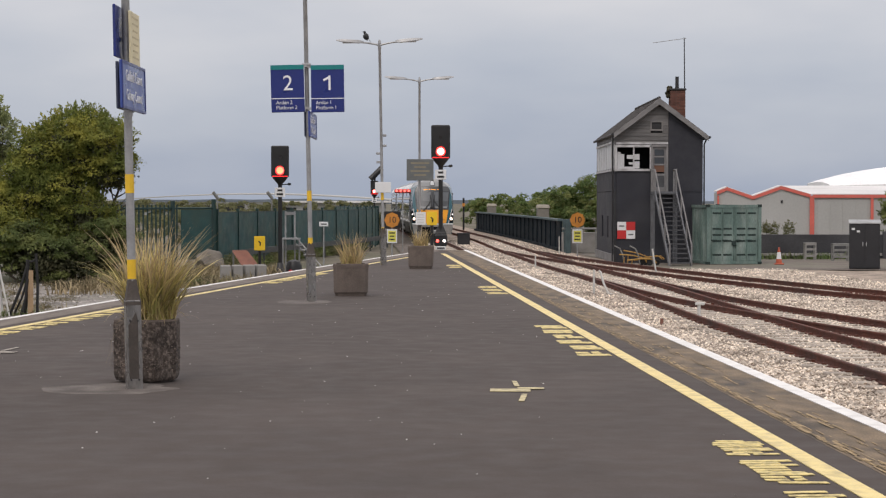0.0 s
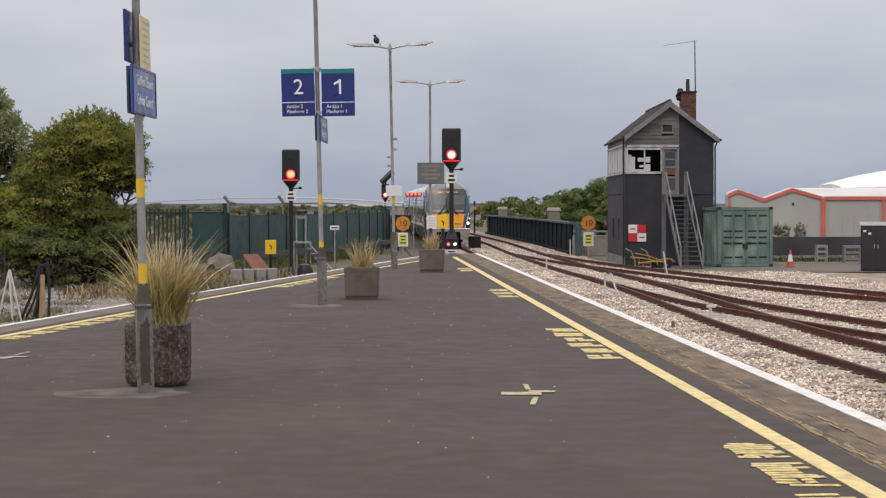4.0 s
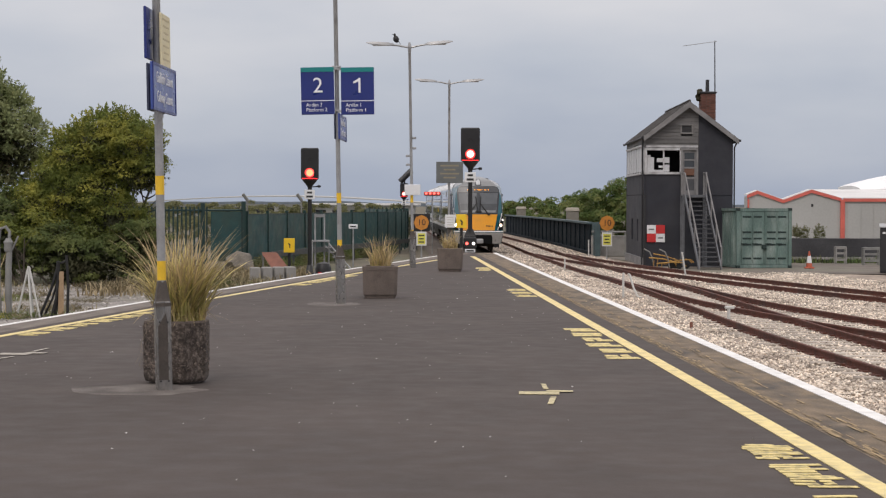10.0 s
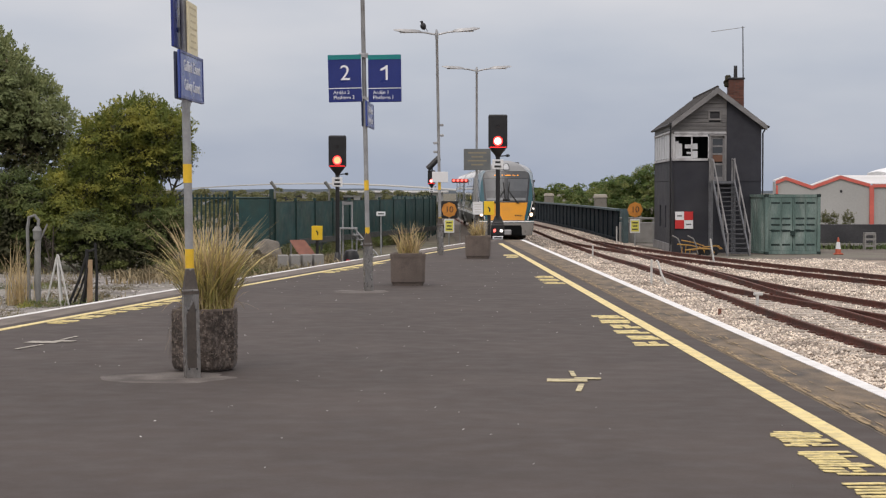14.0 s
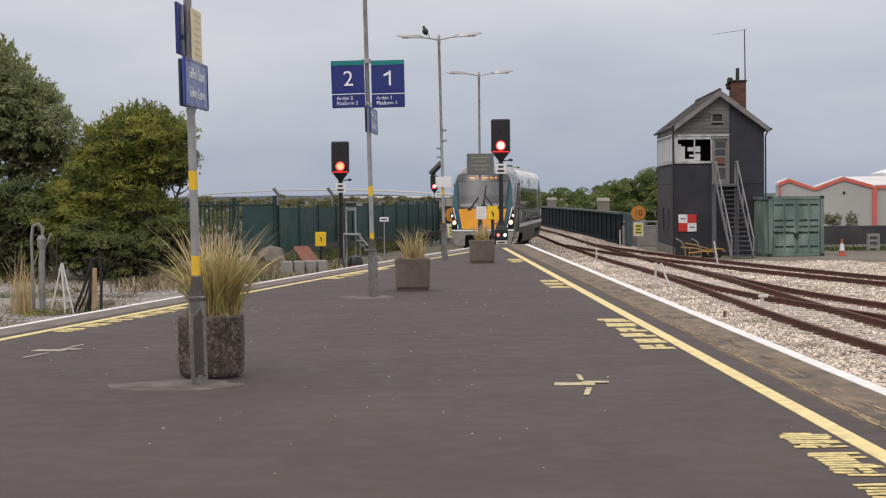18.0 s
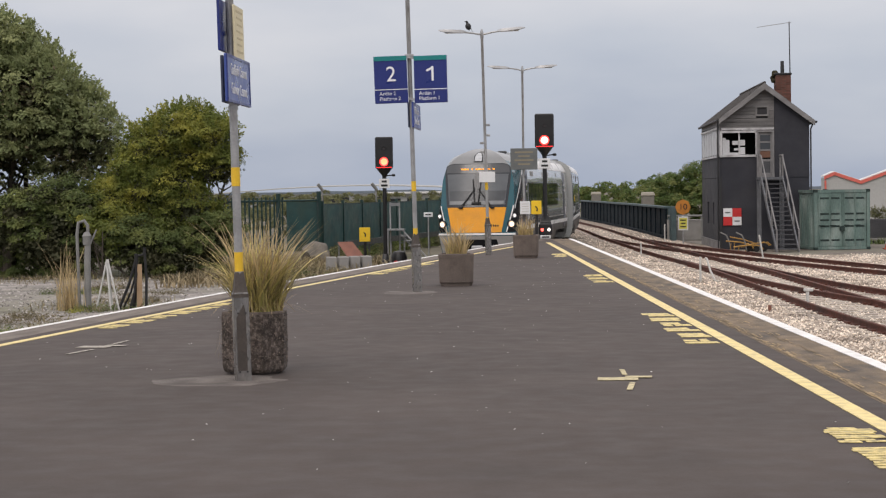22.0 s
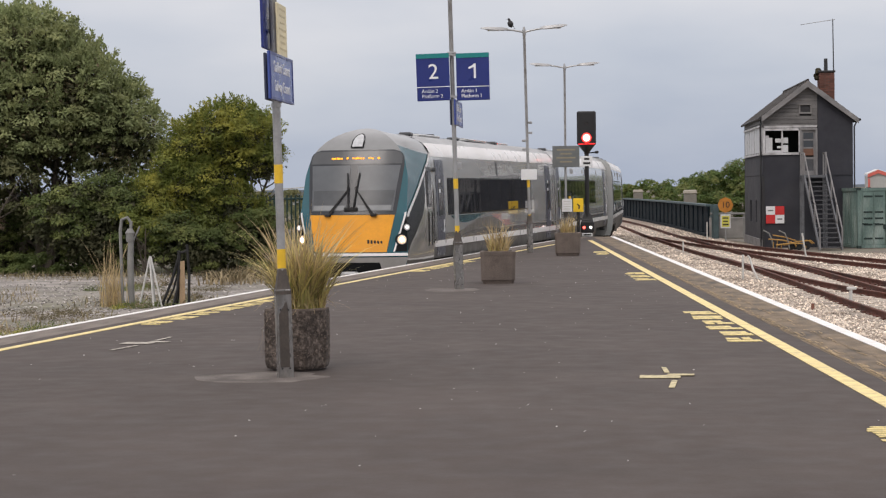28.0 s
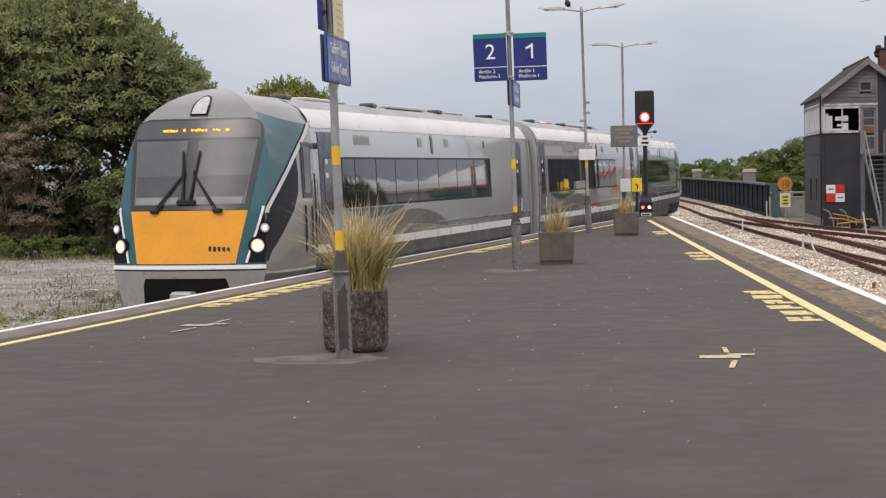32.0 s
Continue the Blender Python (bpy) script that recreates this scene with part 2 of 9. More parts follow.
def scatter(name, places, size, material, parent=None, flat=0.6, seed=1):
    """Many small stones in one mesh. places: array of x, y, z."""
    r = np.random.default_rng(seed)
    n = len(places)
    base = np.array([(1, 0, 0), (0, 1, 0), (-1, 0, 0), (0, -1, 0), (0, 0, 1), (0, 0, -1)], float)
    tri = np.array([(0, 1, 4), (1, 2, 4), (2, 3, 4), (3, 0, 4), (1, 0, 5), (2, 1, 5), (3, 2, 5), (0, 3, 5)])
    v = base[None] * r.uniform(0.55, 1.25, (n, 6, 1)) * r.uniform(size * 0.5, size, (n, 1, 1))
    v[:, :, 2] *= flat
    a = r.uniform(0, 6.28, n)
    c, s = np.cos(a)[:, None], np.sin(a)[:, None]
    v = np.stack([c * v[:, :, 0] - s * v[:, :, 1], s * v[:, :, 0] + c * v[:, :, 1], v[:, :, 2] + 0.35 * v[:, :, 0]], -1)
    v += np.asarray(places)[:, None, :]
    f = (tri[None] + 6 * np.arange(n)[:, None, None]).reshape(-1, 3)
    return shaped(name, v.reshape(-1, 3).tolist(), f.tolist(), material, parent)


def blades(name, roots, heights, spread, width, material, parent=None, seed=1, segs=4, droop=0.5):
    """Grass blades: thin tapered curved strips from their roots outward."""
    r = np.random.default_rng(seed)
    vs, fs = [], []
    for (x, y, z), h in zip(roots, heights):
        a = r.uniform(0, 2 * math.pi)
        lean = r.uniform(0.05, 1.0) * spread
        w = width * r.uniform(0.6, 1.3)
        b = a + math.pi / 2 + r.uniform(-0.6, 0.6)
        k = len(vs)
        for i in range(segs + 1):
            u = i / segs
            d = lean * h * u ** 1.6
            zz = z + h * u * (1 - droop * lean * u * u * 0.6)
            hw = w * (1 - u) ** 0.7 / 2
            px, py = x + math.cos(a) * d, y + math.sin(a) * d
            vs += [(px - math.cos(b) * hw, py - math.sin(b) * hw, zz), (px + math.cos(b) * hw, py + math.sin(b) * hw, zz)]
        for i in range(segs):
            q = k + 2 * i
            fs.append((q, q + 1, q + 3, q + 2))
    return shaped(name, vs, fs, material, parent)


def leaves(name, lobes, count, size, material, parent=None, seed=1, shell=0.55, clump=34, long=1.7, sink=0.0, pad=0.0):
    """A crown of single leaves over lobes (x, y, z, rx, ry, rz): loose sprays, or with pad
    domed pads of that radius, leafy above and hollow below."""
    r = np.random.default_rng(seed)
    w = np.array([l[3] * l[4] + l[4] * l[5] + l[3] * l[5] for l in lobes])
    if pad > 0:
        clump = 130
    n = max(count // clump, 1)
    which = r.choice(len(lobes), n, p=w / w.sum())
    L = np.array(lobes)[which]
    d = r.normal(size=(n, 3))
    if pad > 0:
        d[:, 2] += 0.25
    d /= np.linalg.norm(d, axis=1)[:, None]
    rad = r.uniform(shell, 1.0, n) ** 0.5 * (1 + 0.11 * np.clip(r.normal(size=n), -2, 1.2))
    if pad > 0:
        rad = r.uniform(0.62, 1.0, n) * (1 + 0.06 * r.normal(size=n))
    ctr = L[:, :3] + d * rad[:, None] * L[:, 3:]
    dd = np.repeat(d, clump, 0)
    m = n * clump
    if pad > 0:
        h = r.normal(size=(m, 3)) + dd * 0.7
        h[:, 2] = np.abs(h[:, 2]) - 0.15
        h /= np.linalg.norm(h, axis=1)[:, None]
        pr = np.repeat(pad * r.uniform(0.5, 1.35, n), clump)[:, None] * np.clip(r.normal(0.95, 0.16, (m, 1)), 0.5, 1.5)
        off = h * pr * (1.0, 1.0, 0.62)
        dd = h
    else:
        off = np.clip(r.normal(size=(m, 3)), -1.7, 1.7) * size * (3.3, 3.3, 1.5)
        off[:, 2] -= np.hypot(off[:, 0], off[:, 1]) * 0.25
    P = np.repeat(ctr, clump, 0) + off
    nrm = dd * (0.9 if pad > 0 else 0.55) + (0, 0, 0.5 if pad > 0 else 0.75) + r.normal(size=(m, 3)) * (0.3 if pad > 0 else 0.5)
    nrm /= np.linalg.norm(nrm, axis=1)[:, None]
    u = np.cross(nrm, r.normal(size=(m, 3)))
    u /= np.linalg.norm(u, axis=1)[:, None]
    v = np.cross(nrm, u)
    s = size * r.uniform(0.6, 1.3, (m, 1))
    q = np.stack([P, P + u * s * long * 0.5 + v * s * 0.45 + nrm * s * 0.1, P + u * s * long, P + u * s * long * 0.5 - v * s * 0.45 + nrm * s * 0.1], 1)
    if sink:
        q[:, :, 2] = np.maximum(q[:, :, 2], sink)
    return shaped(name, q.reshape(-1, 3).tolist(), (np.arange(m)[:, None] * 4 + np.arange(4)).tolist(), material, parent)


def sprays(name, lobes, n, length, size, material, parent=None, seed=1):
    """Leafy shoots that stand out from a crown of lobes and give it a ragged outline."""
    r = np.random.default_rng(seed)
    L = np.array(lobes)
    w = L[:, 3] * L[:, 4]
    which = r.choice(len(L), n * 2, p=w / w.sum())
    d = r.normal(size=(n * 2, 3)) + (0, 0, 0.6)
    d /= np.linalg.norm(d, axis=1)[:, None]
    root = L[which, :3] + d * L[which, 3:] * 0.92
    inside = ((((root[:, None, :] - L[None, :, :3]) / L[None, :, 3:]) ** 2).sum(2) < 0.8).any(1)
    root, d = root[~inside][:n], d[~inside][:n]
    n = len(root)
    way = d * 0.55 + (0, 0, 0.75) + r.normal(size=(n, 3)) * 0.25
    way /= np.linalg.norm(way, axis=1)[:, None]
    k = 26
    u = np.tile(np.linspace(0, 1, k), n)[:, None]
    long = np.repeat(length * r.uniform(0.4, 1.3, n), k)[:, None]
    P = np.repeat(root, k, 0) + np.repeat(way, k, 0) * u * long + r.normal(size=(n * k, 3)) * size * (1.25 - u)
    out = np.repeat(way, k, 0) + r.normal(size=(n * k, 3)) * 0.7
    out /= np.linalg.norm(out, axis=1)[:, None]
    v = np.cross(out, r.normal(size=(n * k, 3)))
    v /= np.linalg.norm(v, axis=1)[:, None]
    s = size * r.uniform(0.7, 1.3, (n * k, 1))
    q = np.stack([P, P + out * s * 0.9 + v * s * 0.42, P + out * s * 1.8, P + out * s * 0.9 - v * s * 0.42], 1)
    return shaped(name, q.reshape(-1, 3).tolist(), (np.arange(n * k)[:, None] * 4 + np.arange(4)).tolist(), material, parent, "ragged leafy shoots")


def limbs(bm, base, top, r, n, seed, reach=1.0):
    """A tapered trunk with forked limbs from base to top."""
    q = random.Random(seed)
    base, top = Vector(base), Vector(top)
    mid = base.lerp(top, 0.5) + Vector((q.uniform(-.2, .2), q.uniform(-.2, .2), 0)) * reach
    tube(bm, [base, base.lerp(mid, .5), mid, top], r, 7, r * 0.25)
    for i in range(n):
        u = q.uniform(0.15, 0.85)
        p = base.lerp(top, u)
        a = q.uniform(0, 6.283)
        l = reach * q.uniform(0.6, 1.4) * (1.1 - 0.5 * u)
        e = p + Vector((math.cos(a) * l, math.sin(a) * l, l * q.uniform(0.5, 1.1)))
        tube(bm, [p, p.lerp(e, .5) + Vector((0, 0, -.1 * l)), e], r * 0.4 * (1 - u * .5), 5, r * 0.08)
    return bm

# ---------------------------------------------------------------- plan
RAIL, BED, EARTH = -0.90, -1.06, -1.10


def edge_left(y):
    return -7.28 + 0.131 * (y - 20.8) + (0.00038 * (y - 20.8) ** 2 if y > 20.8 else 0.0)


def edge_right(y):
    return 4.06 - 0.0483 * y


END = 66.5
train_x = spline([(-16.8, -40), (-11.5, 0), (-8.8, 20.8), (-7.3, 32), (-5.9, 42), (-4.5, 51), (-2.75, 63.5), (-1.15, 80), (0.17, 95), (0.37, 101), (0.17, 106.5), (-0.12, 113), (-0.43, 119), (-0.70, 125), (-1.42, 140), (-2.35, 160), (-3.3, 180), (-4.5, 205), (-6.2, 230), (-9, 262)])
main_x = spline([(13, -40), (9.5, 0), (8.0, 20), (7.48, 28.8), (6.8, 39.3), (6.52, 46.6), (6.2, 57.7), (5.76, 67.5), (5.25, 75), (4.4, 92.6), (3.9, 103.6), (3.3, 122), (2.45, 142), (1.4, 162), (0.3, 182), (-0.9, 206), (-2.6, 231), (-5.4, 262)])
siding_x = spline([(22, 0), (15.5, 20), (12.4, 28.5), (9.7, 37), (8.45, 43), (7.75, 47), (7.1, 51.5), (6.5, 58), (6.0, 65), (5.7, 70)])
yard_x = spline([(30, 28), (22, 38), (16.2, 46), (13.3, 51.5), (11.2, 58.5), (9.6, 65.5), (8.3, 72), (6.9, 79.5), (5.7, 87), (4.8, 94), (4.05, 102)])

# ---------------------------------------------------------------- surface materials
M_earth = mat("earth_and_weeds", (0.135, 0.115, 0.082), 0.95, var=0.3, scale=0.6, fine=14, bump=0.6, stain=(0.065, 0.072, 0.032), stain_amt=0.9, stain_scale=0.16)
M_asphalt = mat("platform_asphalt", (0.0568, 0.0436, 0.0381), 0.9, var=0.11, scale=1.7, fine=45, bump=0.07, stain=(0.0745, 0.0582, 0.0513), stain_amt=0.8, stain_scale=0.45)
M_patch = mat("grey_mortar", (0.145, 0.126, 0.113), 0.92, var=0.3, scale=3, fine=60, bump=0.4, stain=(0.065, 0.052, 0.046), stain_amt=0.9, stain_scale=2.2)
M_coping = mat("worn_coping_concrete", (0.178, 0.132, 0.086), 0.9, var=0.32, scale=4, fine=45, bump=0.15, stain=(0.066, 0.055, 0.046), stain_amt=1.0, stain_scale=1.7, stretch=(1.6, 0.7, 1))
M_coping_l = mat("dirty_coping_concrete", (0.165, 0.138, 0.117), 0.9, var=0.2, scale=2.5, fine=90, bump=0.3, stain=(0.105, 0.085, 0.072), stain_amt=0.8, stain_scale=1.4, stretch=(3, 0.6, 1))
M_white = mat("white_line_paint", (0.80, 0.785, 0.76), 0.6, var=0.06, scale=6, fine=80, bump=0.1, stain=(0.5, 0.48, 0.45), stain_amt=0.5, stain_scale=5)
M_yellow = mat("yellow_line_paint", (0.78, 0.63, 0.28), 0.65, var=0.1, scale=5, fine=90, bump=0.15, stain=(0.48, 0.39, 0.2), stain_amt=0.6, stain_scale=8)
M_yellow_old = mat("worn_yellow_paint", (0.72, 0.58, 0.24), 0.7, var=0.14, scale=8, fine=60, bump=0.15, stain=(0.20, 0.165, 0.10), stain_amt=0.8, stain_scale=12)
M_wall = mat("platform_wall_concrete", (0.24, 0.22, 0.20), 0.92, var=0.2, scale=1.5, fine=50, bump=0.3, stain=(0.1, 0.095, 0.085), stain_amt=0.7)
# sheet kept darker than the loose stones to paint the shade between them
M_ballast = mat("pale_ballast", (0.31, 0.25, 0.20), 0.95, var=0.42, scale=1.6, fine=18, bump=1.0, stain=(0.24, 0.19, 0.15), stain_amt=0.7, stain_scale=0.7)
# colour holds both the oil stains and the shade along the platform track
M_ballast_dark = mat("oily_shaded_ballast", (0.105, 0.085, 0.07), 0.95, var=0.4, scale=1.6, fine=16, bump=0.9, stain=(0.17, 0.145, 0.12), stain_amt=0.7, stain_scale=0.6)
M_stone = mat("ballast_stone", (0.69, 0.60, 0.505), 0.92, var=0.12, scale=6, fine=40, bump=0.2, per="island", spread=0.5, stain=(0.23, 0.185, 0.15), stain_amt=0.8, stain_scale=0.85)
M_rust = mat("rusty_rail", (0.105, 0.034, 0.022), 0.85, var=0.25, scale=5, fine=70, bump=0.3, stain=(0.06, 0.036, 0.03), stain_amt=0.7)
M_sleeper = mat("concrete_sleeper", (0.43, 0.38, 0.325), 0.92, var=0.15, scale=4, fine=60, bump=0.3, per="object", spread=0.2, stain=(0.2, 0.16, 0.13), stain_amt=0.6, stain_scale=2)
M_yard = mat("yard_tarmac", (0.145, 0.122, 0.102), 0.95, var=0.18, scale=0.8, fine=30, bump=0.4, stain=(0.17, 0.165, 0.12), stain_amt=0.7, stain_scale=0.25)
M_gravel = mat("grey_gravel", (0.245, 0.225, 0.207), 0.95, var=0.4, scale=1.4, fine=14, bump=0.9, stain=(0.12, 0.115, 0.07), stain_amt=0.8, stain_scale=0.28)

# ---------------------------------------------------------------- ground, one sheet to the horizon
def build_ground():
    ax = np.concatenate([[-2500, -900, -350, -150], np.linspace(-80, 80, 41), [150, 350, 900, 2500]])
    ay = np.concatenate([[-800, -300, -120], np.linspace(-60, 240, 61), [330, 500, 900, 1800, 3500]])
    vs = [(float(x), float(y), EARTH + (0.05 * noise.noise((x * 0.21, y * 0.21, 3.0)) - 0.03 if abs(x) < 79 and -59 < y < 239 else 0.0)) for y in ay for x in ax]
    n = len(ax)
    fs = [(j * n + i, j * n + i + 1, (j + 1) * n + i + 1, (j + 1) * n + i) for j in range(len(ay) - 1) for i in range(n - 1)]
    tagged(shaped("ground", vs, fs, M_earth, smooth=True), "rough earth with weeds and scattered gravel", "ground", kind="structure")
    # ballast right of the platform
    bm = B()
    rows = []
    for y in np.linspace(-40, 112, 77):
        a = edge_right(y) + 0.02 if y < END else main_x(y) - 2.2 - 0.03 * max(0, 75 - y)
        b = max(float(main_x(y)) + 3.0, float(siding_x(y)) + 2.6 if y < 70 else -99, float(yard_x(y)) + 2.8 if 44 < y < 102 else -99)
        if y <= 78:
            b = max(b, 24.0)
        rows.append([(a + (b - a) * k / 14, y, BED - 0.01 + 0.05 * noise.noise((a + (b - a) * k / 14, y * 0.8, 0.0)) * (0 < k < 14)) for k in range(15)])
    rings(bm, rows, cap=False, closed=False)
    tagged(part("ballast", bm, M_ballast, smooth=True), "pale limestone ballast between rusty tracks", "ballast", kind="structure")
    bm = B()
    strip(bm, line_points(train_x, -40, 255, 3), -2.6, 1.5, BED, BED)
    tagged(part("ballast", bm, M_ballast_dark), "dark oil-stained ballast under the curved platform track", "ballast", kind="structure")
    bm = B()
    strip(bm, line_points(main_x, 112, 255, 3), -2.4, 3.0, BED, BED)
    tagged(part("ballast", bm, M_ballast), "pale ballast on the bridge approach", "ballast", kind="structure")
    bm = B()
    rings(bm, [[(8.6, 77.6, -1.05), (22.0, 76.0, -1.05), (60, 62, -1.05)], [(8.4, 79, -1.045), (22.0, 79, -1.045), (60, 79, -1.045)], [(6.9, 100, -1.045), (22.0, 100, -1.045), (60, 100, -1.045)]], cap=False, closed=False)
    tagged(part("yard", bm, M_yard), "dusty tarmac yard beside the signal box", "yard", kind="structure")
    bm = B()
    rows = []
    for y in np.linspace(-10, 63, 30):
        a, b = -34.0 - 0.1 * y, train_x(y) - 2.1
        rows.append([(a + (b - a) * k / 10, y, -1.045 + 0.05 * noise.noise((a + (b - a) * k / 10, y, 5.0))) for k in range(11)])
    rings(bm, rows, cap=False, closed=False)
    tagged(part("gravel_ground", bm, M_gravel, smooth=True), "flat grey gravel waste ground with weeds", "gravel", kind="structure")


build_ground()


# ---------------------------------------------------------------- platform
def build_platform():
    L = [(edge_left(y), float(y)) for y in np.linspace(-40, END, 72)]
    R = [(edge_right(y), float(y)) for y in np.linspace(-40, END, 72)]
    plat = thing("platform", pose(0, 0, 0), "dark asphalt island platform tapering to its end", "platform", kind="structure")
    bm = B()
    Li, Ri = offset_line(L, 0.58), offset_line(R, -0.74)
    rows = []
    for (lx, ly), (rx, ry) in zip(Li, Ri):
        if rx <= lx + 0.02:
            rx = lx + 0.02
        rows.append([(lx + (rx - lx) * k / 8, ly + (ry - ly) * k / 8, 0.0 + 0.012 * math.sin(math.pi * k / 8) * (ly < 50)) for k in range(9)])
    rings(bm, rows, cap=False, closed=False)
    part("asphalt", bm, M_asphalt, plat, "dark grey asphalt with pale specks", smooth=True)
    for pts, d0, d1, m, n, lab in ((L, 0.0, 0.585, M_coping_l, "coping", "dirty grey concrete coping"), (R, -0.75, 0.0, M_coping, "coping", "brownish worn concrete coping")):
        bm = B()
        strip(bm, pts, d0, d1, 0.002, 0.002, 0.16)
        part(n, bm, m, plat, lab)
    for pts, d, lab in ((L, 0.06, "platform side wall"), (R, -0.06, "platform side wall")):
        bm = B()
        strip(bm, pts, min(d, d * 3), max(d, d * 3), -0.15, -0.15, 1.1)
        part("side_wall", bm, M_wall, plat, lab)
    bm = B()
    box(bm, (0.18, END - 0.1, -0.6), (1.3, 0.2, 1.19))
    part("end_wall", bm, M_wall, plat)
    # painted lines
    for pts, a, b, m, lab in ((L, 0.005, 0.11, M_white, "white edge line"), (R, -0.15, -0.005, M_white, "white edge line"), (L, 0.80, 0.92, M_yellow, "yellow safety line"), (R, -1.135, -0.99, M_yellow, "yellow safety line")):
        bm = B()
        q = pts if "white" in lab else pts[:69]
        strip(bm, q, a, b, 0.008, 0.008, 0.006)
        part("edge_line", bm, m, plat, lab)
    # ragged remains of an older line along the inner edge of the brown coping
    r = np.random.default_rng(17)
    vs, fs = [], []
    for _ in range(1500):
        y = 5 + 45 * r.random() ** 1.4
        x = edge_right(y) - (0.735 if r.random() < 0.85 else 0.5) + abs(r.normal()) * 0.055
        l, w = r.uniform(0.05, 0.4), r.uniform(0.006, 0.028)
        k, z = len(vs), 0.0055 + 0.004 * r.random()
        s = -0.0483 * l
        vs += [(x, y, z), (x + w, y + l * 0.1, z), (x + w * 0.8 + s, y + l, z), (x + w * 0.2 + s, y + l * 0.9, z)]
        fs.append((k, k + 1, k + 2, k + 3))
    tagged(shaped("worn_line", vs, fs, mat("faded_tan_paint", (0.27, 0.195, 0.105), 0.85, var=0.3, scale=8, fine=60, bump=0.1, per="island", spread=0.4), plat), "flaked remains of an old painted line", kind="stuff")
    # short strokes of worn writing beside the yellow lines
    q = random.Random(5)

    def writing(x, y, rz, words, w, thick):
        """Worn wording across the walking line. words: (start, depth) along the platform."""
        ob = thing("painted_writing", pose(x, y, 0.006, 0, 0, rz), "worn yellow painted safety wording on the asphalt", "marking", "painted wording on the platform")
        for y0, depth in words:
            bm = B()
            n = max(2, int(depth / (thick * 1.45) + 0.5))
            for i in range(n):
                yy = y0 + depth * i / n + q.uniform(-0.01, 0.01)
                a, b = q.choice((0.0, 0.0, 0.02, 0.06)), w - q.choice((0.0, 0.0, 0.03, 0.1))
                cuts = [(a, b)] if q.random() < 0.85 else [(a, w * 0.42), (w * 0.5, b)]
                for u0, u1 in cuts:
                    h = thick * q.uniform(0.8, 1.2)
                    sl = q.uniform(-0.02, 0.02)
                    vs = [(u0 - w / 2, yy, 0), (u1 - w / 2, yy + sl, 0), (u1 - w / 2 - 0.005, yy + sl + h, 0), (u0 - w / 2 + 0.004, yy + h * q.uniform(0.8, 1.1), 0)]
                    f = [bm.verts.new(v) for v in vs]
                    g = [bm.verts.new((v[0], v[1], 0.004)) for v in vs]
                    bm.faces.new(g)
                    for k in range(4):
                        bm.faces.new((f[k], f[(k + 1) % 4], g[(k + 1) % 4], g[k]))
            tagged(part("stroke", bm, M_yellow_old, ob), kind="stuff")
        return ob
    for y0, words, w, thick in ((9.2, ((0.0, 0.85), (1.1, 0.9), (2.3, 1.05), (3.57, 0.82)), 0.36, 0.075), (21.0, tuple((0.9 * k, 0.56) for k in range(6)), 0.40, 0.27), (35.0, tuple((1.2 * k, 0.8) for k in range(3)), 0.38, 0.2), (48.6, ((0, 1.0), (1.4, 1.0)), 0.38, 0.26)):
        writing(edge_right(y0) - 1.365, y0, 2.8, words, w, thick)
    for y0, words, w, thick in ((24.3, tuple((0.95 * k, 0.7) for k in range(6)), 0.30, 0.10), (39.5, tuple((1.2 * k, 0.85) for k in range(5)), 0.30, 0.14)):
        writing(edge_left(y0) + 1.13, y0, -7.8, words, w, thick)
    # yellow crosses
    M_cross = mat("worn_cross_paint", (0.58, 0.50, 0.29), 0.75, var=0.2, scale=8, fine=60, bump=0.1, stain=(0.16, 0.135, 0.10), stain_amt=0.9, stain_scale=9)
    M_pale_old = mat("worn_pale_paint", (0.42, 0.385, 0.33), 0.75, var=0.2, scale=8, fine=60, bump=0.1, stain=(0.14, 0.12, 0.105), stain_amt=1.0, stain_scale=9)
    for x, y, rz, paint in ((0.66, 17.1, -2, M_cross), (-5.03, 21.25, -10, M_pale_old)):
        ob = thing("painted_cross", pose(x, y, 0.012, 0, 0, rz), "worn yellow painted cross on the asphalt" if x > 0 else "worn pale painted cross on the asphalt", "marking", "painted crosses")
        bm = B()
        box(bm, (-0.06, 0.0, 0.002), (0.36, 0.24, 0.004))
        part("stroke", bm, paint, ob)
        bm = B()
        box(bm, (0.125, 0.16, 0.0045), (0.24, 0.13, 0.004))
        part("stroke", bm, paint, ob)
        bm = B()
        box(bm, (-0.01, 0.62, 0.002), (0.045, 0.5, 0.004), rz=3)
        part("stroke", bm, paint, ob)
        bm = B()
        box(bm, (0.05, -0.64, 0.002), (0.05, 0.6, 0.004), rz=-3)
        part("stroke", bm, paint, ob)
    # pale specks and litter trodden into the asphalt
    r = np.random.default_rng(3)
    pl = []
    for _ in range(260):
        y = r.uniform(6, 48)
        pl.append((r.uniform(edge_left(y) + 1.0, edge_right(y) - 1.3), y, 0.012))
    tagged(scatter("grit", np.array(pl), 0.011, M_white, flat=0.3, seed=4), "pale grit and gum specks on the asphalt", "grit", kind="stuff")


build_platform()


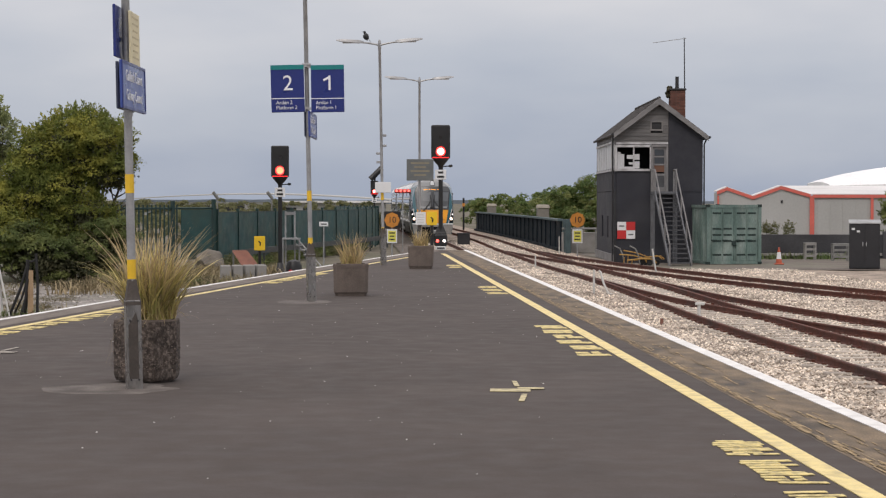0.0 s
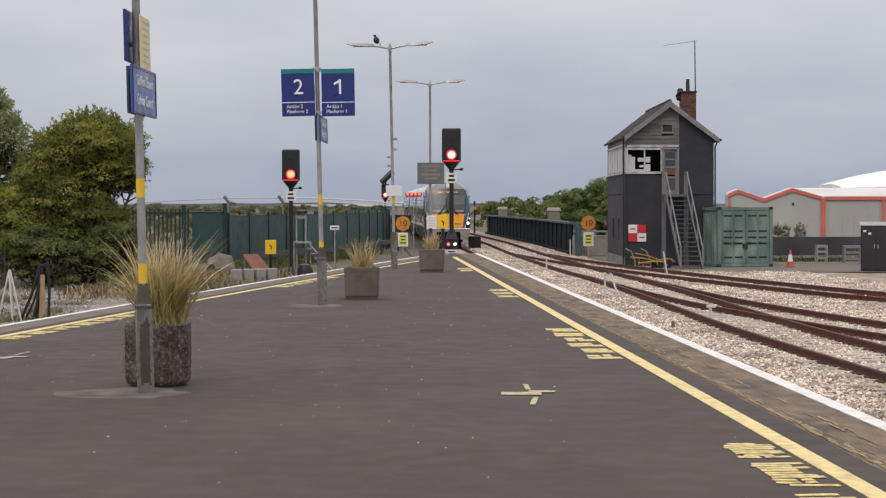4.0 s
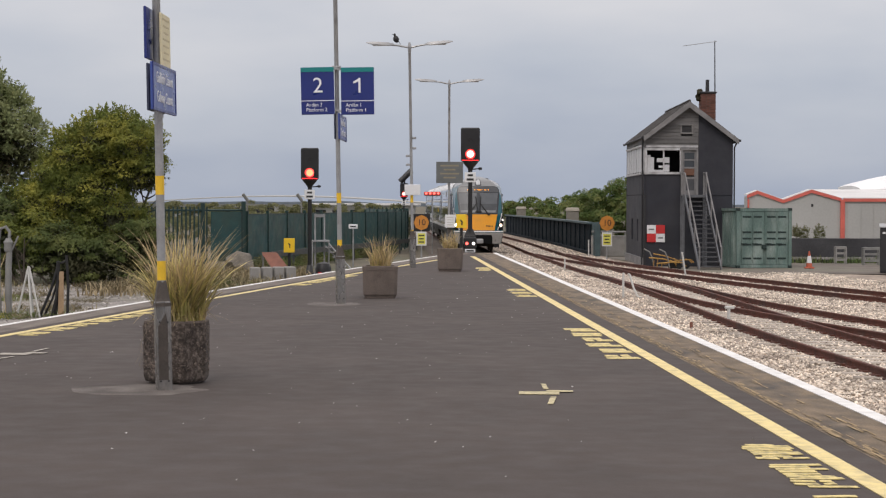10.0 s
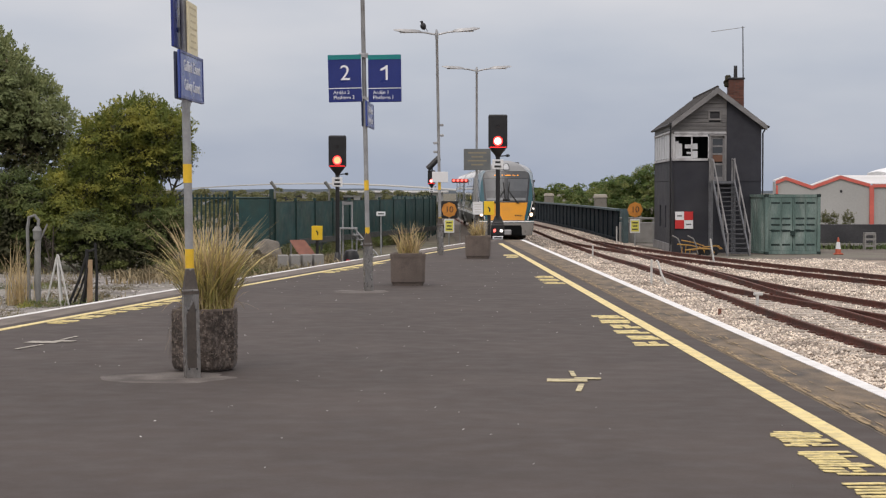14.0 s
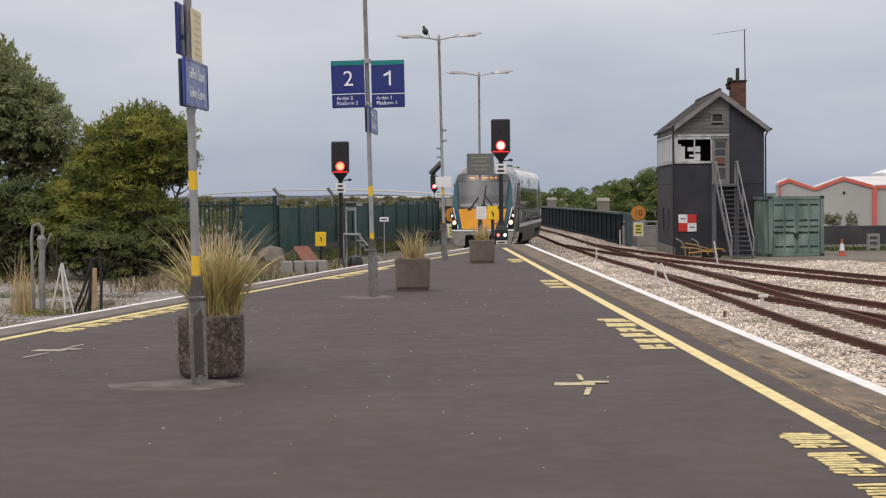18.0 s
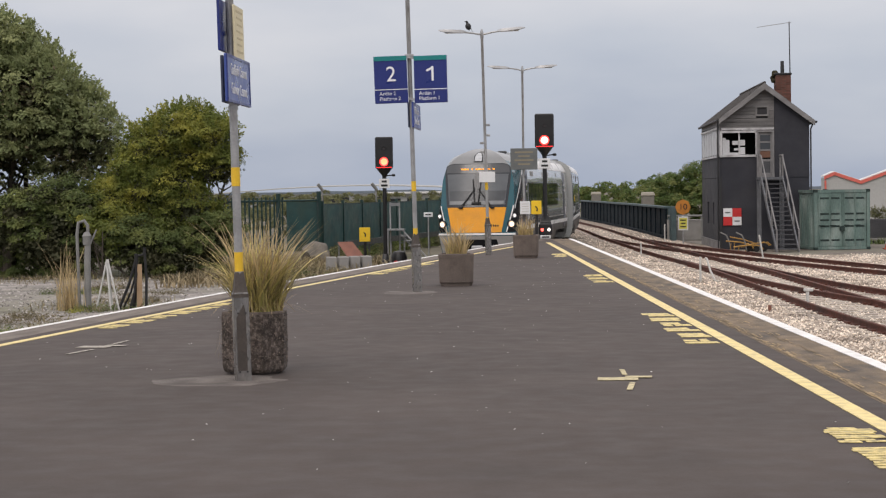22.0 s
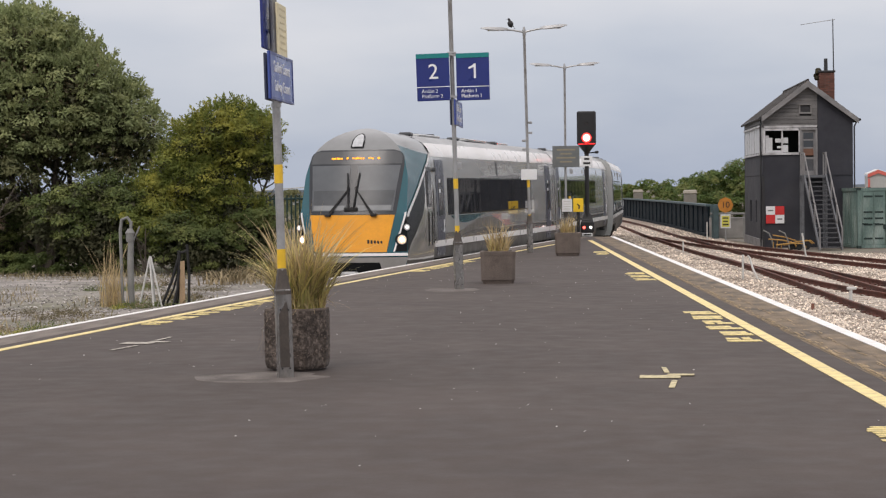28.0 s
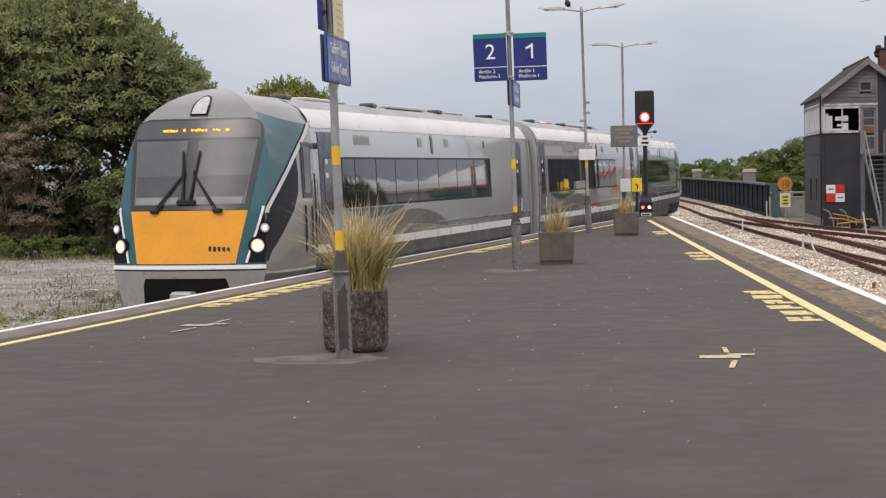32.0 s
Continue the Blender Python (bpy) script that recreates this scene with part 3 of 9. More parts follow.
# ---------------------------------------------------------------- tracks
def rail_profile(bm, pts, d):
    """Flat-bottom rail beside a line."""
    sec = ((-0.07, -0.155), (0.07, -0.155), (0.07, -0.14), (0.012, -0.125), (0.012, -0.04), (0.036, -0.032), (0.036, 0.0), (-0.036, 0.0), (-0.036, -0.032), (-0.012, -0.04), (-0.012, -0.125), (-0.07, -0.14))
    lines = [offset_line(pts, d + s[0]) for s in sec]
    secs = [[(*lines[k][i], RAIL + sec[k][1]) for k in range(len(sec))] for i in range(len(pts))]
    return rings(bm, secs)


def sleeper_mesh():
    bm = B()
    box(bm, (0, 0, -0.06), (2.6, 0.25, 0.12), 0.015, taper=0.98)
    me = bpy.data.meshes.new("sleeper")
    bm.to_mesh(me)
    bm.free()
    me.materials.append(M_sleeper)
    return me


SLEEPER = sleeper_mesh()


def build_track(fx, y0, y1, label, s0, s1, step=0.72):
    tr = thing("track", pose(0, 0, 0), label, "railway track", "tracks", "structure")
    pts = line_points(fx, y0, y1, 1.6)
    for d in (-0.82, 0.82):
        bm = B()
        rail_profile(bm, pts, d)
        part("rail", bm, M_rust, tr, "rusty brown flat-bottom rail")
    y, fast = s0, []
    q = random.Random(int(y1))
    while y < s1:
        sl = new("sleeper", SLEEPER)
        sl.parent = tr
        a = math.degrees(math.atan2(fx(y + 0.5) - fx(y - 0.5), 1.0))
        sl.matrix_basis = pose(float(fx(y)), y, RAIL - 0.132 + q.uniform(-0.012, 0.004), q.uniform(-.4, .4), q.uniform(-.4, .4), -a + q.uniform(-.8, .8))
        for d in (-0.82, 0.82):
            for e in (-0.085, 0.085):
                fast.append((float(fx(y)) + (d + e) * math.cos(math.radians(a)), y - (d + e) * math.sin(math.radians(a)), a))
        y += step
    bm = B()
    for x, yy, a in fast:
        box(bm, (x, yy, RAIL - 0.125), (0.075, 0.09, 0.05), rz=-a)
    tagged(part("rail_fastening", bm, M_rust, tr, "rusty rail fastenings"), kind="stuff")
    return tr


build_track(train_x, -40, 255, "platform track curving off the bridge beside the platform", 24, 130)
build_track(main_x, -40, 255, "rusty running track beside the ballast", 22, 130)
build_track(siding_x, 14, 70, "rusty siding diverging across the ballast", 26, 60)
build_track(yard_x, 30, 101, "rusty yard siding curving towards the signal box", 40, 84)


def build_stones():
    r = np.random.default_rng(11)
    ty = np.arange(18.0, 140.0, 0.5)
    lines = {k: np.array([float(f(v)) for v in ty]) for k, f in (("main", main_x), ("siding", siding_x), ("yard", yard_x), ("train", train_x))}

    def at(k, y):
        return np.interp(y, ty, lines[k])

    def laid(x, y, near, tracks):
        """Keep the rails and the tops of the near sleepers clear of stones."""
        ok = np.ones(len(x), bool)
        for k in tracks:
            d = np.abs(x - at(k, y))
            ok &= np.abs(d - 0.82) > 0.085
            if near:
                on = (d < 1.28) & (y < 60) & (np.abs((y - 22 + 0.36) % 0.72 - 0.36) < 0.125)
                ok &= ~on | (r.random(len(x)) < (0.35 if k == "main" else 0.5))
        return ok
    n = 120000
    y = 20 + 58 * r.random(n) ** 1.75
    lo = np.array(4.06 - 0.0483 * y) + 0.1
    x = lo + (np.minimum(at("main", y) + 9, 20) - lo) * r.random(n)
    ok = laid(x, y, True, ("main", "siding", "yard")) & ~((y > END) & (x < at("main", y) - 2)) & (x < 0.245 * y + 1.5)
    near = np.stack([x, y, BED + r.uniform(-0.03, 0.022, n)], 1)[ok]
    n = 16000
    y = r.uniform(66, 135, n)
    x = at("train", y) - 2.0 + (at("main", y) + 2.4 - at("train", y) + 2.0) * r.random(n)
    ok = laid(x, y, False, ("main", "train")) & (x > at("train", y) + 1.3) & ~((y < END + 1) & (x < at("main", y) - 2))
    far = np.stack([x, y, BED + r.uniform(-0.02, 0.04, n)], 1)[ok]
    tagged(scatter("far_ballast_stones", far, 0.055, M_stone, flat=0.7, seed=3), "loose pale ballast stones between the far tracks", "ballast", kind="stuff")
    pl = near
    tagged(scatter("ballast_stones", np.array(pl), 0.045, M_stone, flat=0.75, seed=2), "loose pale limestone ballast stones", "ballast", kind="stuff")
    pl = []
    while len(pl) < 7000:
        y = 24 + 40 * r.random()
        x = float(train_x(y)) - 1.9 - 16 * r.random() ** 1.5
        pl.append((x, y, -1.04))
    tagged(scatter("loose_gravel", np.array(pl), 0.05, mat("grey_gravel_stone", (0.36, 0.335, 0.315), 0.92, var=0.15, scale=6, fine=40, bump=0.2, per="island", spread=0.6), flat=0.6, seed=5), "loose grey gravel on the waste ground", "gravel", kind="stuff")


build_stones()

# ---------------------------------------------------------------- platform furniture
M_galv = mat("galvanised_steel", (0.39, 0.395, 0.40), 0.5, metal=0.55, var=0.12, scale=3, fine=40, bump=0.08, stain=(0.2, 0.195, 0.19), stain_amt=0.6, stain_scale=2.5)
M_basecover = mat("scuffed_base_cover", (0.30, 0.29, 0.28), 0.3, metal=0.7, var=0.25, scale=4, fine=40, bump=0.08, stain=(0.11, 0.092, 0.078), stain_amt=0.7, stain_scale=3.4, stretch=(1, 1, 0.45))
M_basecap = mat("dark_cover_cap", (0.062, 0.05, 0.042), 0.7, var=0.25, scale=6, fine=40, bump=0.15)
M_band = mat("yellow_reflective_band", (0.80, 0.50, 0.03), 0.5, var=0.06, scale=6, fine=50, bump=0.03)
M_blue = mat("blue_sign_enamel", (0.012, 0.025, 0.17), 0.35, var=0.07, scale=2, fine=30, bump=0.02)
M_blue_face = mat("blue_sign_face", (0.045, 0.08, 0.30), 0.3, var=0.06, scale=2, fine=30, bump=0.02)
M_teal = mat("teal_sign_band", (0.0, 0.20, 0.20), 0.4, var=0.05, bump=0.02)
M_slate_blue = mat("slate_blue_board_back", (0.035, 0.045, 0.085), 0.5, var=0.1, scale=3, fine=30, bump=0.02)
M_faint = mat("faint_notice_print", (0.55, 0.47, 0.28), 0.6, var=0.08, bump=0.0)
M_print = mat("white_print", (0.82, 0.83, 0.85), 0.5, var=0.03, bump=0.0)
M_cream = mat("cream_notice", (0.72, 0.64, 0.42), 0.6, var=0.08, scale=3, fine=40, bump=0.02)
M_aggregate = mat("exposed_aggregate", (0.054, 0.041, 0.034), 0.95, var=0.5, scale=9, fine=55, bump=0.9, stain=(0.20, 0.165, 0.14), stain_amt=0.8, stain_scale=30, stretch=(1, 1, 0.8))
M_planter = mat("brown_planter_concrete", (0.145, 0.115, 0.098), 0.95, var=0.22, scale=6, fine=60, bump=0.5, stain=(0.085, 0.07, 0.06), stain_amt=0.7, stain_scale=3)
M_soil = mat("planter_soil", (0.05, 0.04, 0.03), 1.0, var=0.3, fine=40, bump=0.8)
M_pebble = mat("set_pebbles", (0.135, 0.105, 0.086), 0.8, var=0.1, per="island", spread=0.6, bump=0.1)
M_blade = mat("dry_cordyline_leaf", (0.55, 0.46, 0.185), 0.6, var=0.15, scale=4, fine=30, bump=0.0, per="island", spread=0.55, stain=(0.25, 0.235, 0.07), stain_amt=0.7, stain_scale=2.0)
through_lit(M_blade, 0.25)
M_blade_green = mat("olive_cordyline_leaf", (0.31, 0.305, 0.095), 0.6, var=0.15, scale=4, fine=30, bump=0.0, per="island", spread=0.5)
through_lit(M_blade_green, 0.25)
M_straw = mat("dry_straw", (0.52, 0.405, 0.225), 0.75, var=0.12, bump=0.0, per="island", spread=0.4)
through_lit(M_straw, 0.35)
M_weed_dull = mat("withered_stalk", (0.19, 0.155, 0.105), 0.85, var=0.15, bump=0.0, per="island", spread=0.3)
M_black = mat("black_signal_steel", (0.012, 0.012, 0.013), 0.45, var=0.2, scale=3, fine=40, bump=0.08)
M_red_lamp = mat("red_signal_light", (1.0, 0.10, 0.08), 0.4, var=0.0, bump=0.0, emit=3.5)
M_red_core = mat("red_signal_core", (1.0, 0.42, 0.38), 0.4, var=0.0, bump=0.0, emit=5.0)
M_amber_core = mat("weak_signal_core", (1.0, 0.36, 0.16), 0.4, var=0.0, bump=0.0, emit=1.7)
# weak emission that imitates red lens light on the parts around it
M_red_glow = mat("painted_red_glow", (1.0, 0.03, 0.03), 0.4, var=0.0, bump=0.0, emit=1.3)
M_red_dull = mat("reflection_red_backing", (0.42, 0.06, 0.05), 0.5, var=0.15, bump=0.03)
M_white_lamp = mat("white_signal_light", (1.0, 0.95, 0.9), 0.4, var=0.0, bump=0.0, emit=2.5)
M_dull_lens = mat("unlit_lens", (0.035, 0.03, 0.03), 0.25, var=0.1, bump=0.0)
M_amber = mat("weathered_amber_board", (0.58, 0.23, 0.035), 0.6, var=0.12, scale=4, fine=40, bump=0.05)
M_sheet_y = mat("pale_yellow_sheet", (0.72, 0.68, 0.12), 0.6, var=0.06, bump=0.02)
M_sign_y = mat("yellow_sign_sheet", (0.80, 0.52, 0.02), 0.5, var=0.06, bump=0.02)
M_pale_print = mat("faded_grey_print", (0.50, 0.49, 0.47), 0.6, var=0.08, bump=0.0)
M_ink = mat("black_print", (0.02, 0.02, 0.02), 0.6, var=0.05, bump=0.0)
M_board = mat("grey_notice_board", (0.125, 0.135, 0.135), 0.6, var=0.12, scale=4, fine=40, bump=0.05)
M_gilt = mat("faded_board_print", (0.24, 0.21, 0.145), 0.6, var=0.1, bump=0.0)
M_whitesheet = mat("white_sheet_metal", (0.72, 0.73, 0.74), 0.5, var=0.06, bump=0.02)
M_feather = mat("black_feathers", (0.015, 0.015, 0.017), 0.6, var=0.2, scale=20, bump=0.2)
M_lampglass = mat("lamp_diffuser", (0.62, 0.64, 0.66), 0.25, var=0.05, bump=0.0)


def lamp_post(x, y, height, lean, bands, group="lamp posts on the platform", label="grey steel platform lamp post with twin arms", worn=False):
    """Tapered post, bolted faceted base cover, twin arms with flat lanterns. lean: degrees to the left."""
    ob = thing("lamp_post", pose(x, y, 0.006, 0, -lean, 0), label, "lamp post", group)
    bm = B()
    lathe(bm, [(0.039, 0.7), (0.038, 2.0), (0.035, height - 0.25), (0.042, height - 0.24), (0.046, height - 0.1), (0.02, height)], 14)
    part("post", bm, M_galv, ob, smooth=True)
    bm = B()
    secs = []
    for w, z in ((0.070, 0.0), (0.070, 0.80), (0.068, 0.805)):
        c = w * 0.86
        secs.append([Matrix.Rotation(radians(17), 3, "Z") @ Vector(p) for p in ((w, -c, z), (w, c, z), (c, w, z), (-c, w, z), (-w, c, z), (-w, -c, z), (-c, -w, z), (c, -w, z))])
    rings(bm, secs)
    cover = part("base_cover", bm, M_basecover, ob, "scuffed square steel base cover")
    bm = B()
    top = [[Matrix.Rotation(radians(17), 3, "Z") @ Vector((p[0] * k, p[1] * k, z)) for p in ((1, -1), (1, 1), (-1, 1), (-1, -1))] for k, z in ((0.0705, 0.76), (0.0705, 0.79), (0.060, 0.83), (0.037, 0.985), (0.034, 0.99))]
    rings(bm, top)
    part("base_cap", bm, M_basecap, cover, "dark tapered cover cap")
    bm = B()
    if worn:
        rings(bm, [[Matrix.Rotation(radians(17), 3, "Z") @ Vector((x, y, z)) for x, z in ((-0.05, 0.10), (0.036, 0.10), (0.036, 0.62), (0.02, 0.70), (-0.05, 0.58))] for y in (-0.0735, -0.069)])
        part("cover_panel", bm, M_basecap, cover, "rust-brown worn patch of the cover")
    else:
        bm.free()
    for a, z in ((-0.035, 0.09), (0.035, 0.09), (-0.035, 0.62), (0.035, 0.62)):
        bm = B()
        p0, p1 = (Matrix.Rotation(radians(17), 3, "Z") @ Vector((a, -d, z)) for d in (0.066, 0.076))
        tube(bm, [p0, p1], 0.009, 6)
        part("bolt", bm, M_black, cover)
    for z0, z1 in bands:
        bm = B()
        lathe(bm, [(0.0405, z0), (0.0405, z1)], 14)
        part("reflective_band", bm, M_band, ob, "yellow reflective band", smooth=True)
    for s in (-1, 1):
        bm = B()
        tube(bm, [(0, 0, height - 0.14), (s * 0.3, 0, height - 0.08), (s * 0.6, 0, height - 0.05)], 0.026, 8, 0.02)
        arm = part("arm", bm, M_galv, ob, smooth=True)
        bm = B()
        rings(bm, [[(s * 0.42, -0.05, height - 0.07), (s * 0.42, 0.05, height - 0.07), (s * 0.42, 0.05, height - 0.03), (s * 0.42, -0.05, height - 0.03)],
                   [(s * 0.55, -0.12, height - 0.08), (s * 0.55, 0.12, height - 0.08), (s * 0.55, 0.09, height - 0.0), (s * 0.55, -0.09, height - 0.0)],
                   [(s * 0.98, -0.12, height - 0.04), (s * 0.98, 0.12, height - 0.04), (s * 0.98, 0.07, height + 0.03), (s * 0.98, -0.07, height + 0.03)],
                   [(s * 1.14, -0.05, height - 0.0), (s * 1.14, 0.05, height - 0.0), (s * 1.14, 0.04, height + 0.02), (s * 1.14, -0.04, height + 0.02)]])
        part("lantern", bm, M_galv, arm, "flat grey lantern", smooth=True)
        bm = B()
        box(bm, (s * 0.77, 0, height - 0.066), (0.4, 0.17, 0.02), 0.008)
        part("diffuser", bm, M_lampglass, arm, "pale lamp glass")
    return ob


def build_posts():
    # nearest post with its plinth and signs
    q = random.Random(2)
    for cx, cy, rx, ry in ((-3.02, 17.22, 0.72, 0.56), (-2.32, 32.1, 0.55, 0.6)):
        bm = B()
        vs = []
        for j in range(32):
            a = 2 * math.pi * j / 32
            k = 0.95 + 0.22 * noise.noise((math.cos(a) * 1.6, math.sin(a) * 1.6, cx)) + q.uniform(-0.06, 0.06)
            vs.append((cx + rx * k * math.cos(a), cy + ry * k * math.sin(a)))
        rings(bm, [[(x, y, -0.01) for x, y in vs], [(cx + (x - cx) * 0.9, cy + (y - cy) * 0.9, 0.014) for x, y in vs]])
        tagged(part("mortar_patch", bm, M_patch), "rough grey mortar patch round a post base", "patch", kind="structure")
    p1 = lamp_post(-2.778, 17.26, 6.0, 1.12, ((0.995, 1.17), (1.765, 1.935)), worn=True)
    bm = B()
    lathe(bm, [(0.046, 2.455), (0.046, 2.49)], 14)
    part("sign_clamp", bm, M_galv, p1)
    p2 = lamp_post(-2.21, 32.28, 6.0, 1.15, ((0.90, 1.08), (1.70, 1.87)))
    p3 = lamp_post(-1.57, 50.7, 5.94, 1.0, ((0.75, 1.0), (1.72, 1.95)))
    lamp_post(-0.77, 63.0, 5.75, 0.0, ((1.0, 1.3),))
    for z in (3.42, 3.15, 2.95, 2.72):
        bm = B()
        box(bm, (0.09 if z > 3 else -0.09, 0, z), (0.1, 0.08, 0.06), 0.01)
        part("bracket", bm, M_galv, p3)
    for p in (p2,):
        bm = B()
        box(bm, (0, -0.01, 3.98), (0.15, 0.12, 0.035), 0.005)
        part("sign_clamp", bm, M_galv, p)

    # name sign, two boards along the platform on either side of the post
    def name_sign(x, y, z, length, h, gap, size, lean, lab):
        ob = thing("name_sign", pose(x, y, z, 0, -lean, 0), lab, "sign", "station name signs")
        for s in (1, -1):
            bm = B()
            near = 0.0 if s > 0 else length * 0.17
            box(bm, (s * gap, near, h / 2 + near * 0.08), (0.024, length - 2 * near, h), 0.005)
            bd = part("board", bm, M_blue_face if s > 0 else M_slate_blue, ob, "blue enamelled board" if s > 0 else "dark slate-blue board back")
            for zz in (0.012, h - 0.012) if s > 0 else ():
                bm = B()
                box(bm, (s * (gap + 0.014), 0, zz), (0.008, length, 0.022))
                part("rim", bm, M_blue, bd)
            for yy in (-length / 2 + 0.012, length / 2 - 0.012) if s > 0 else ():
                bm = B()
                box(bm, (s * (gap + 0.014), yy, h / 2), (0.008, 0.022, h - 0.048))
                part("rim", bm, M_blue, bd)
        m = Matrix.Translation((gap + 0.0145, 0, 0)) @ pose(0, 0, 0, 90, 0, 90)
        lettering("Gaillimh Ceannt", size, Matrix.Translation((0, 0, h * 0.70)) @ m, M_print, ob)
        lettering("Galway Ceannt", size, Matrix.Translation((0, 0, h * 0.30)) @ m, M_print, ob)
        for zz in (h * 0.25, h * 0.75):
            bm = B()
            box(bm, (0, 0, zz), (2 * gap, 0.05, 0.04))
            part("bracket", bm, M_galv, ob)
        return ob
    name_sign(-2.832, 17.27, 2.505, 1.28, 0.42, 0.053, 0.14, 1.12, "blue station name sign with white lettering on a post")
    name_sign(-2.255, 32.5, 2.76, 1.7, 0.42, 0.055, 0.17, 1.15, "small blue station name sign on a post")
    ob = thing("notice_sign", pose(-2.845, 17.3, 2.95, 0, -1.0, 0), "blue and cream notice boards clamped to a post", "sign")
    bm = B()
    box(bm, (-0.052, -0.06, 0.26), (0.024, 0.5, 0.46), 0.005)
    part("board", bm, M_blue, ob, "blue board edge-on")
    bm = B()
    box(bm, (0.052, 0.14, 0.2), (0.02, 0.5, 0.50), 0.004)
    bd = part("board", bm, M_cream, ob, "cream notice board")
    for i in range(7):
        bm = B()
        box(bm, (0.0635, 0.14, 0.40 - 0.06 * i), (0.002, 0.36 - 0.05 * (i % 3), 0.016))
        part("print_line", bm, M_faint, bd)
    bm = B()
    box(bm, (0, 0, 0.2), (0.11, 0.05, 0.04))
    part("bracket", bm, M_galv, ob)

    # platform number boards
    for s, num, gael in ((-1, "2", "Ardán 2"), (1, "1", "Ardán 1")):
        ob = thing("platform_number_sign", pose(-2.257 + s * 0.332, 32.2, 3.19, 0, -1.15 + s * 0.4, -s * 4.0), "blue platform number sign with a teal band, number %s" % num, "sign", "platform number signs")
        bm = B()
        box(bm, (0, 0, 0.39), (0.555, 0.05, 0.79), 0.006)
        part("board", bm, M_blue, ob)
        bm = B()
        box(bm, (0, -0.028, 0.745), (0.553, 0.006, 0.075))
        part("band", bm, M_teal, ob, "teal top band")
        bm = B()
        box(bm, (0, -0.028, 0.225), (0.553, 0.004, 0.012))
        part("rule", bm, M_print, ob, "thin white rule")
        face = pose(0, -0.028, 0, 90, 0, 0)
        lettering(num, 0.36, Matrix.Translation((0, 0, 0.47)) @ face, M_print, ob)
        if num == "1":
            bm = B()
            rings(bm, [[(0.02, y, 0.595), (-0.075, y, 0.545), (-0.06, y, 0.515), (0.02, y, 0.55)] for y in (-0.0305, -0.0275)])
            part("lettering", bm, M_print, ob)
        lettering(gael, 0.085, Matrix.Translation((-0.2, 0, 0.155)) @ face, M_print, ob, align="LEFT")
        lettering("Platform " + num, 0.085, Matrix.Translation((-0.2, 0, 0.07)) @ face, M_print, ob, align="LEFT")
        bm = B()
        box(bm, (-s * 0.29, 0.0, 0.76), (0.1, 0.04, 0.04))
        part("bracket", bm, M_galv, ob)
        bm = B()
        box(bm, (-s * 0.29, 0.0, 0.06), (0.1, 0.04, 0.04))
        part("bracket", bm, M_galv, ob)

    # small blank board on the third post
    ob = thing("blank_sign", pose(-1.58, 50.6, 1.92), "small blank white sign on a lamp post", "sign")
    bm = B()
    box(bm, (0, 0, 0.14), (0.42, 0.03, 0.28), 0.006)
    part("board", bm, M_whitesheet, ob)

    # notice board and small signs on the fourth post
    ob = thing("notice_board", pose(-0.75, 62.85, 2.36), "weathered grey notice board with faded lettering", "sign")
    bm = B()
    box(bm, (0, 0, 0.36), (0.88, 0.04, 0.70), 0.01)
    bd = part("board", bm, M_board, ob)
    for i, w in enumerate((0.6, 0.38, 0.62, 0.4)):
        bm = B()
        box(bm, (0, -0.023, 0.58 - 0.13 * i), (w, 0.004, 0.05))
        part("print_line", bm, M_gilt, bd)
    for x in (-0.25, 0.25):
        bm = B()
        box(bm, (x, 0.04, 0.36), (0.04, 0.05, 0.6))
        part("batten", bm, M_galv, ob)
    ob = thing("small_notice", pose(-0.66, 62.6, 0.93), "small white notice on a lamp post", "sign")
    bm = B()
    box(bm, (-0.07, 0.25, 0.2), (0.33, 0.02, 0.42), 0.004)
    bd = part("board", bm, M_whitesheet, ob)
    bm = B()
    box(bm, (-0.07, 0.33, 0.2), (0.2, 0.16, 0.05))
    part("bracket", bm, M_galv, ob)
    for i in range(4):
        bm = B()
        box(bm, (-0.07, 0.238, 0.32 - 0.08 * i), (0.22, 0.003, 0.02))
        part("print_line", bm, M_pale_print, bd)
    stop_marker(-0.36, 62.3, 0.006, 1.35, "yellow stop marker with a black arrow at the platform end", 0.33, 0.44)

    # the bird on the lamp arm
    ob = thing("bird", pose(-1.57 - 0.10 - 0.33, 50.7, 5.93) @ Matrix.Scale(0.72, 4), "black rook perched on a lamp arm", "bird")
    bm = B()
    lathe(bm, [(0.01, 0.0), (0.08, 0.05), (0.112, 0.13), (0.095, 0.21), (0.045, 0.26), (0.05, 0.30), (0.035, 0.345), (0.005, 0.36)], 10)
    bmesh.ops.rotate(bm, verts=bm.verts, cent=(0, 0, 0.02), matrix=Matrix.Rotation(radians(-18), 3, "Y"))
    part("body", bm, M_feather, ob, smooth=True)
    bm = B()
    rings(bm, [[(-0.13, -0.012, 0.305), (-0.13, 0.012, 0.305), (-0.13, 0.0, 0.33)], [(-0.19, -0.002, 0.295), (-0.19, 0.002, 0.295), (-0.19, 0.0, 0.30)]])
    part("beak", bm, M_feather, ob)
    bm = B()
    rings(bm, [[(0.03, -0.04, 0.07), (0.03, 0.04, 0.07), (0.05, 0.04, 0.09), (0.05, -0.04, 0.09)], [(0.12, -0.03, -0.06), (0.12, 0.03, -0.06), (0.13, 0.03, -0.05), (0.13, -0.03, -0.05)]])
    part("tail", bm, M_feather, ob)
    for s in (-1, 1):
        bm = B()
        tube(bm, [(0, s * 0.02, 0.05), (0, s * 0.02, -0.02)], 0.006, 5)
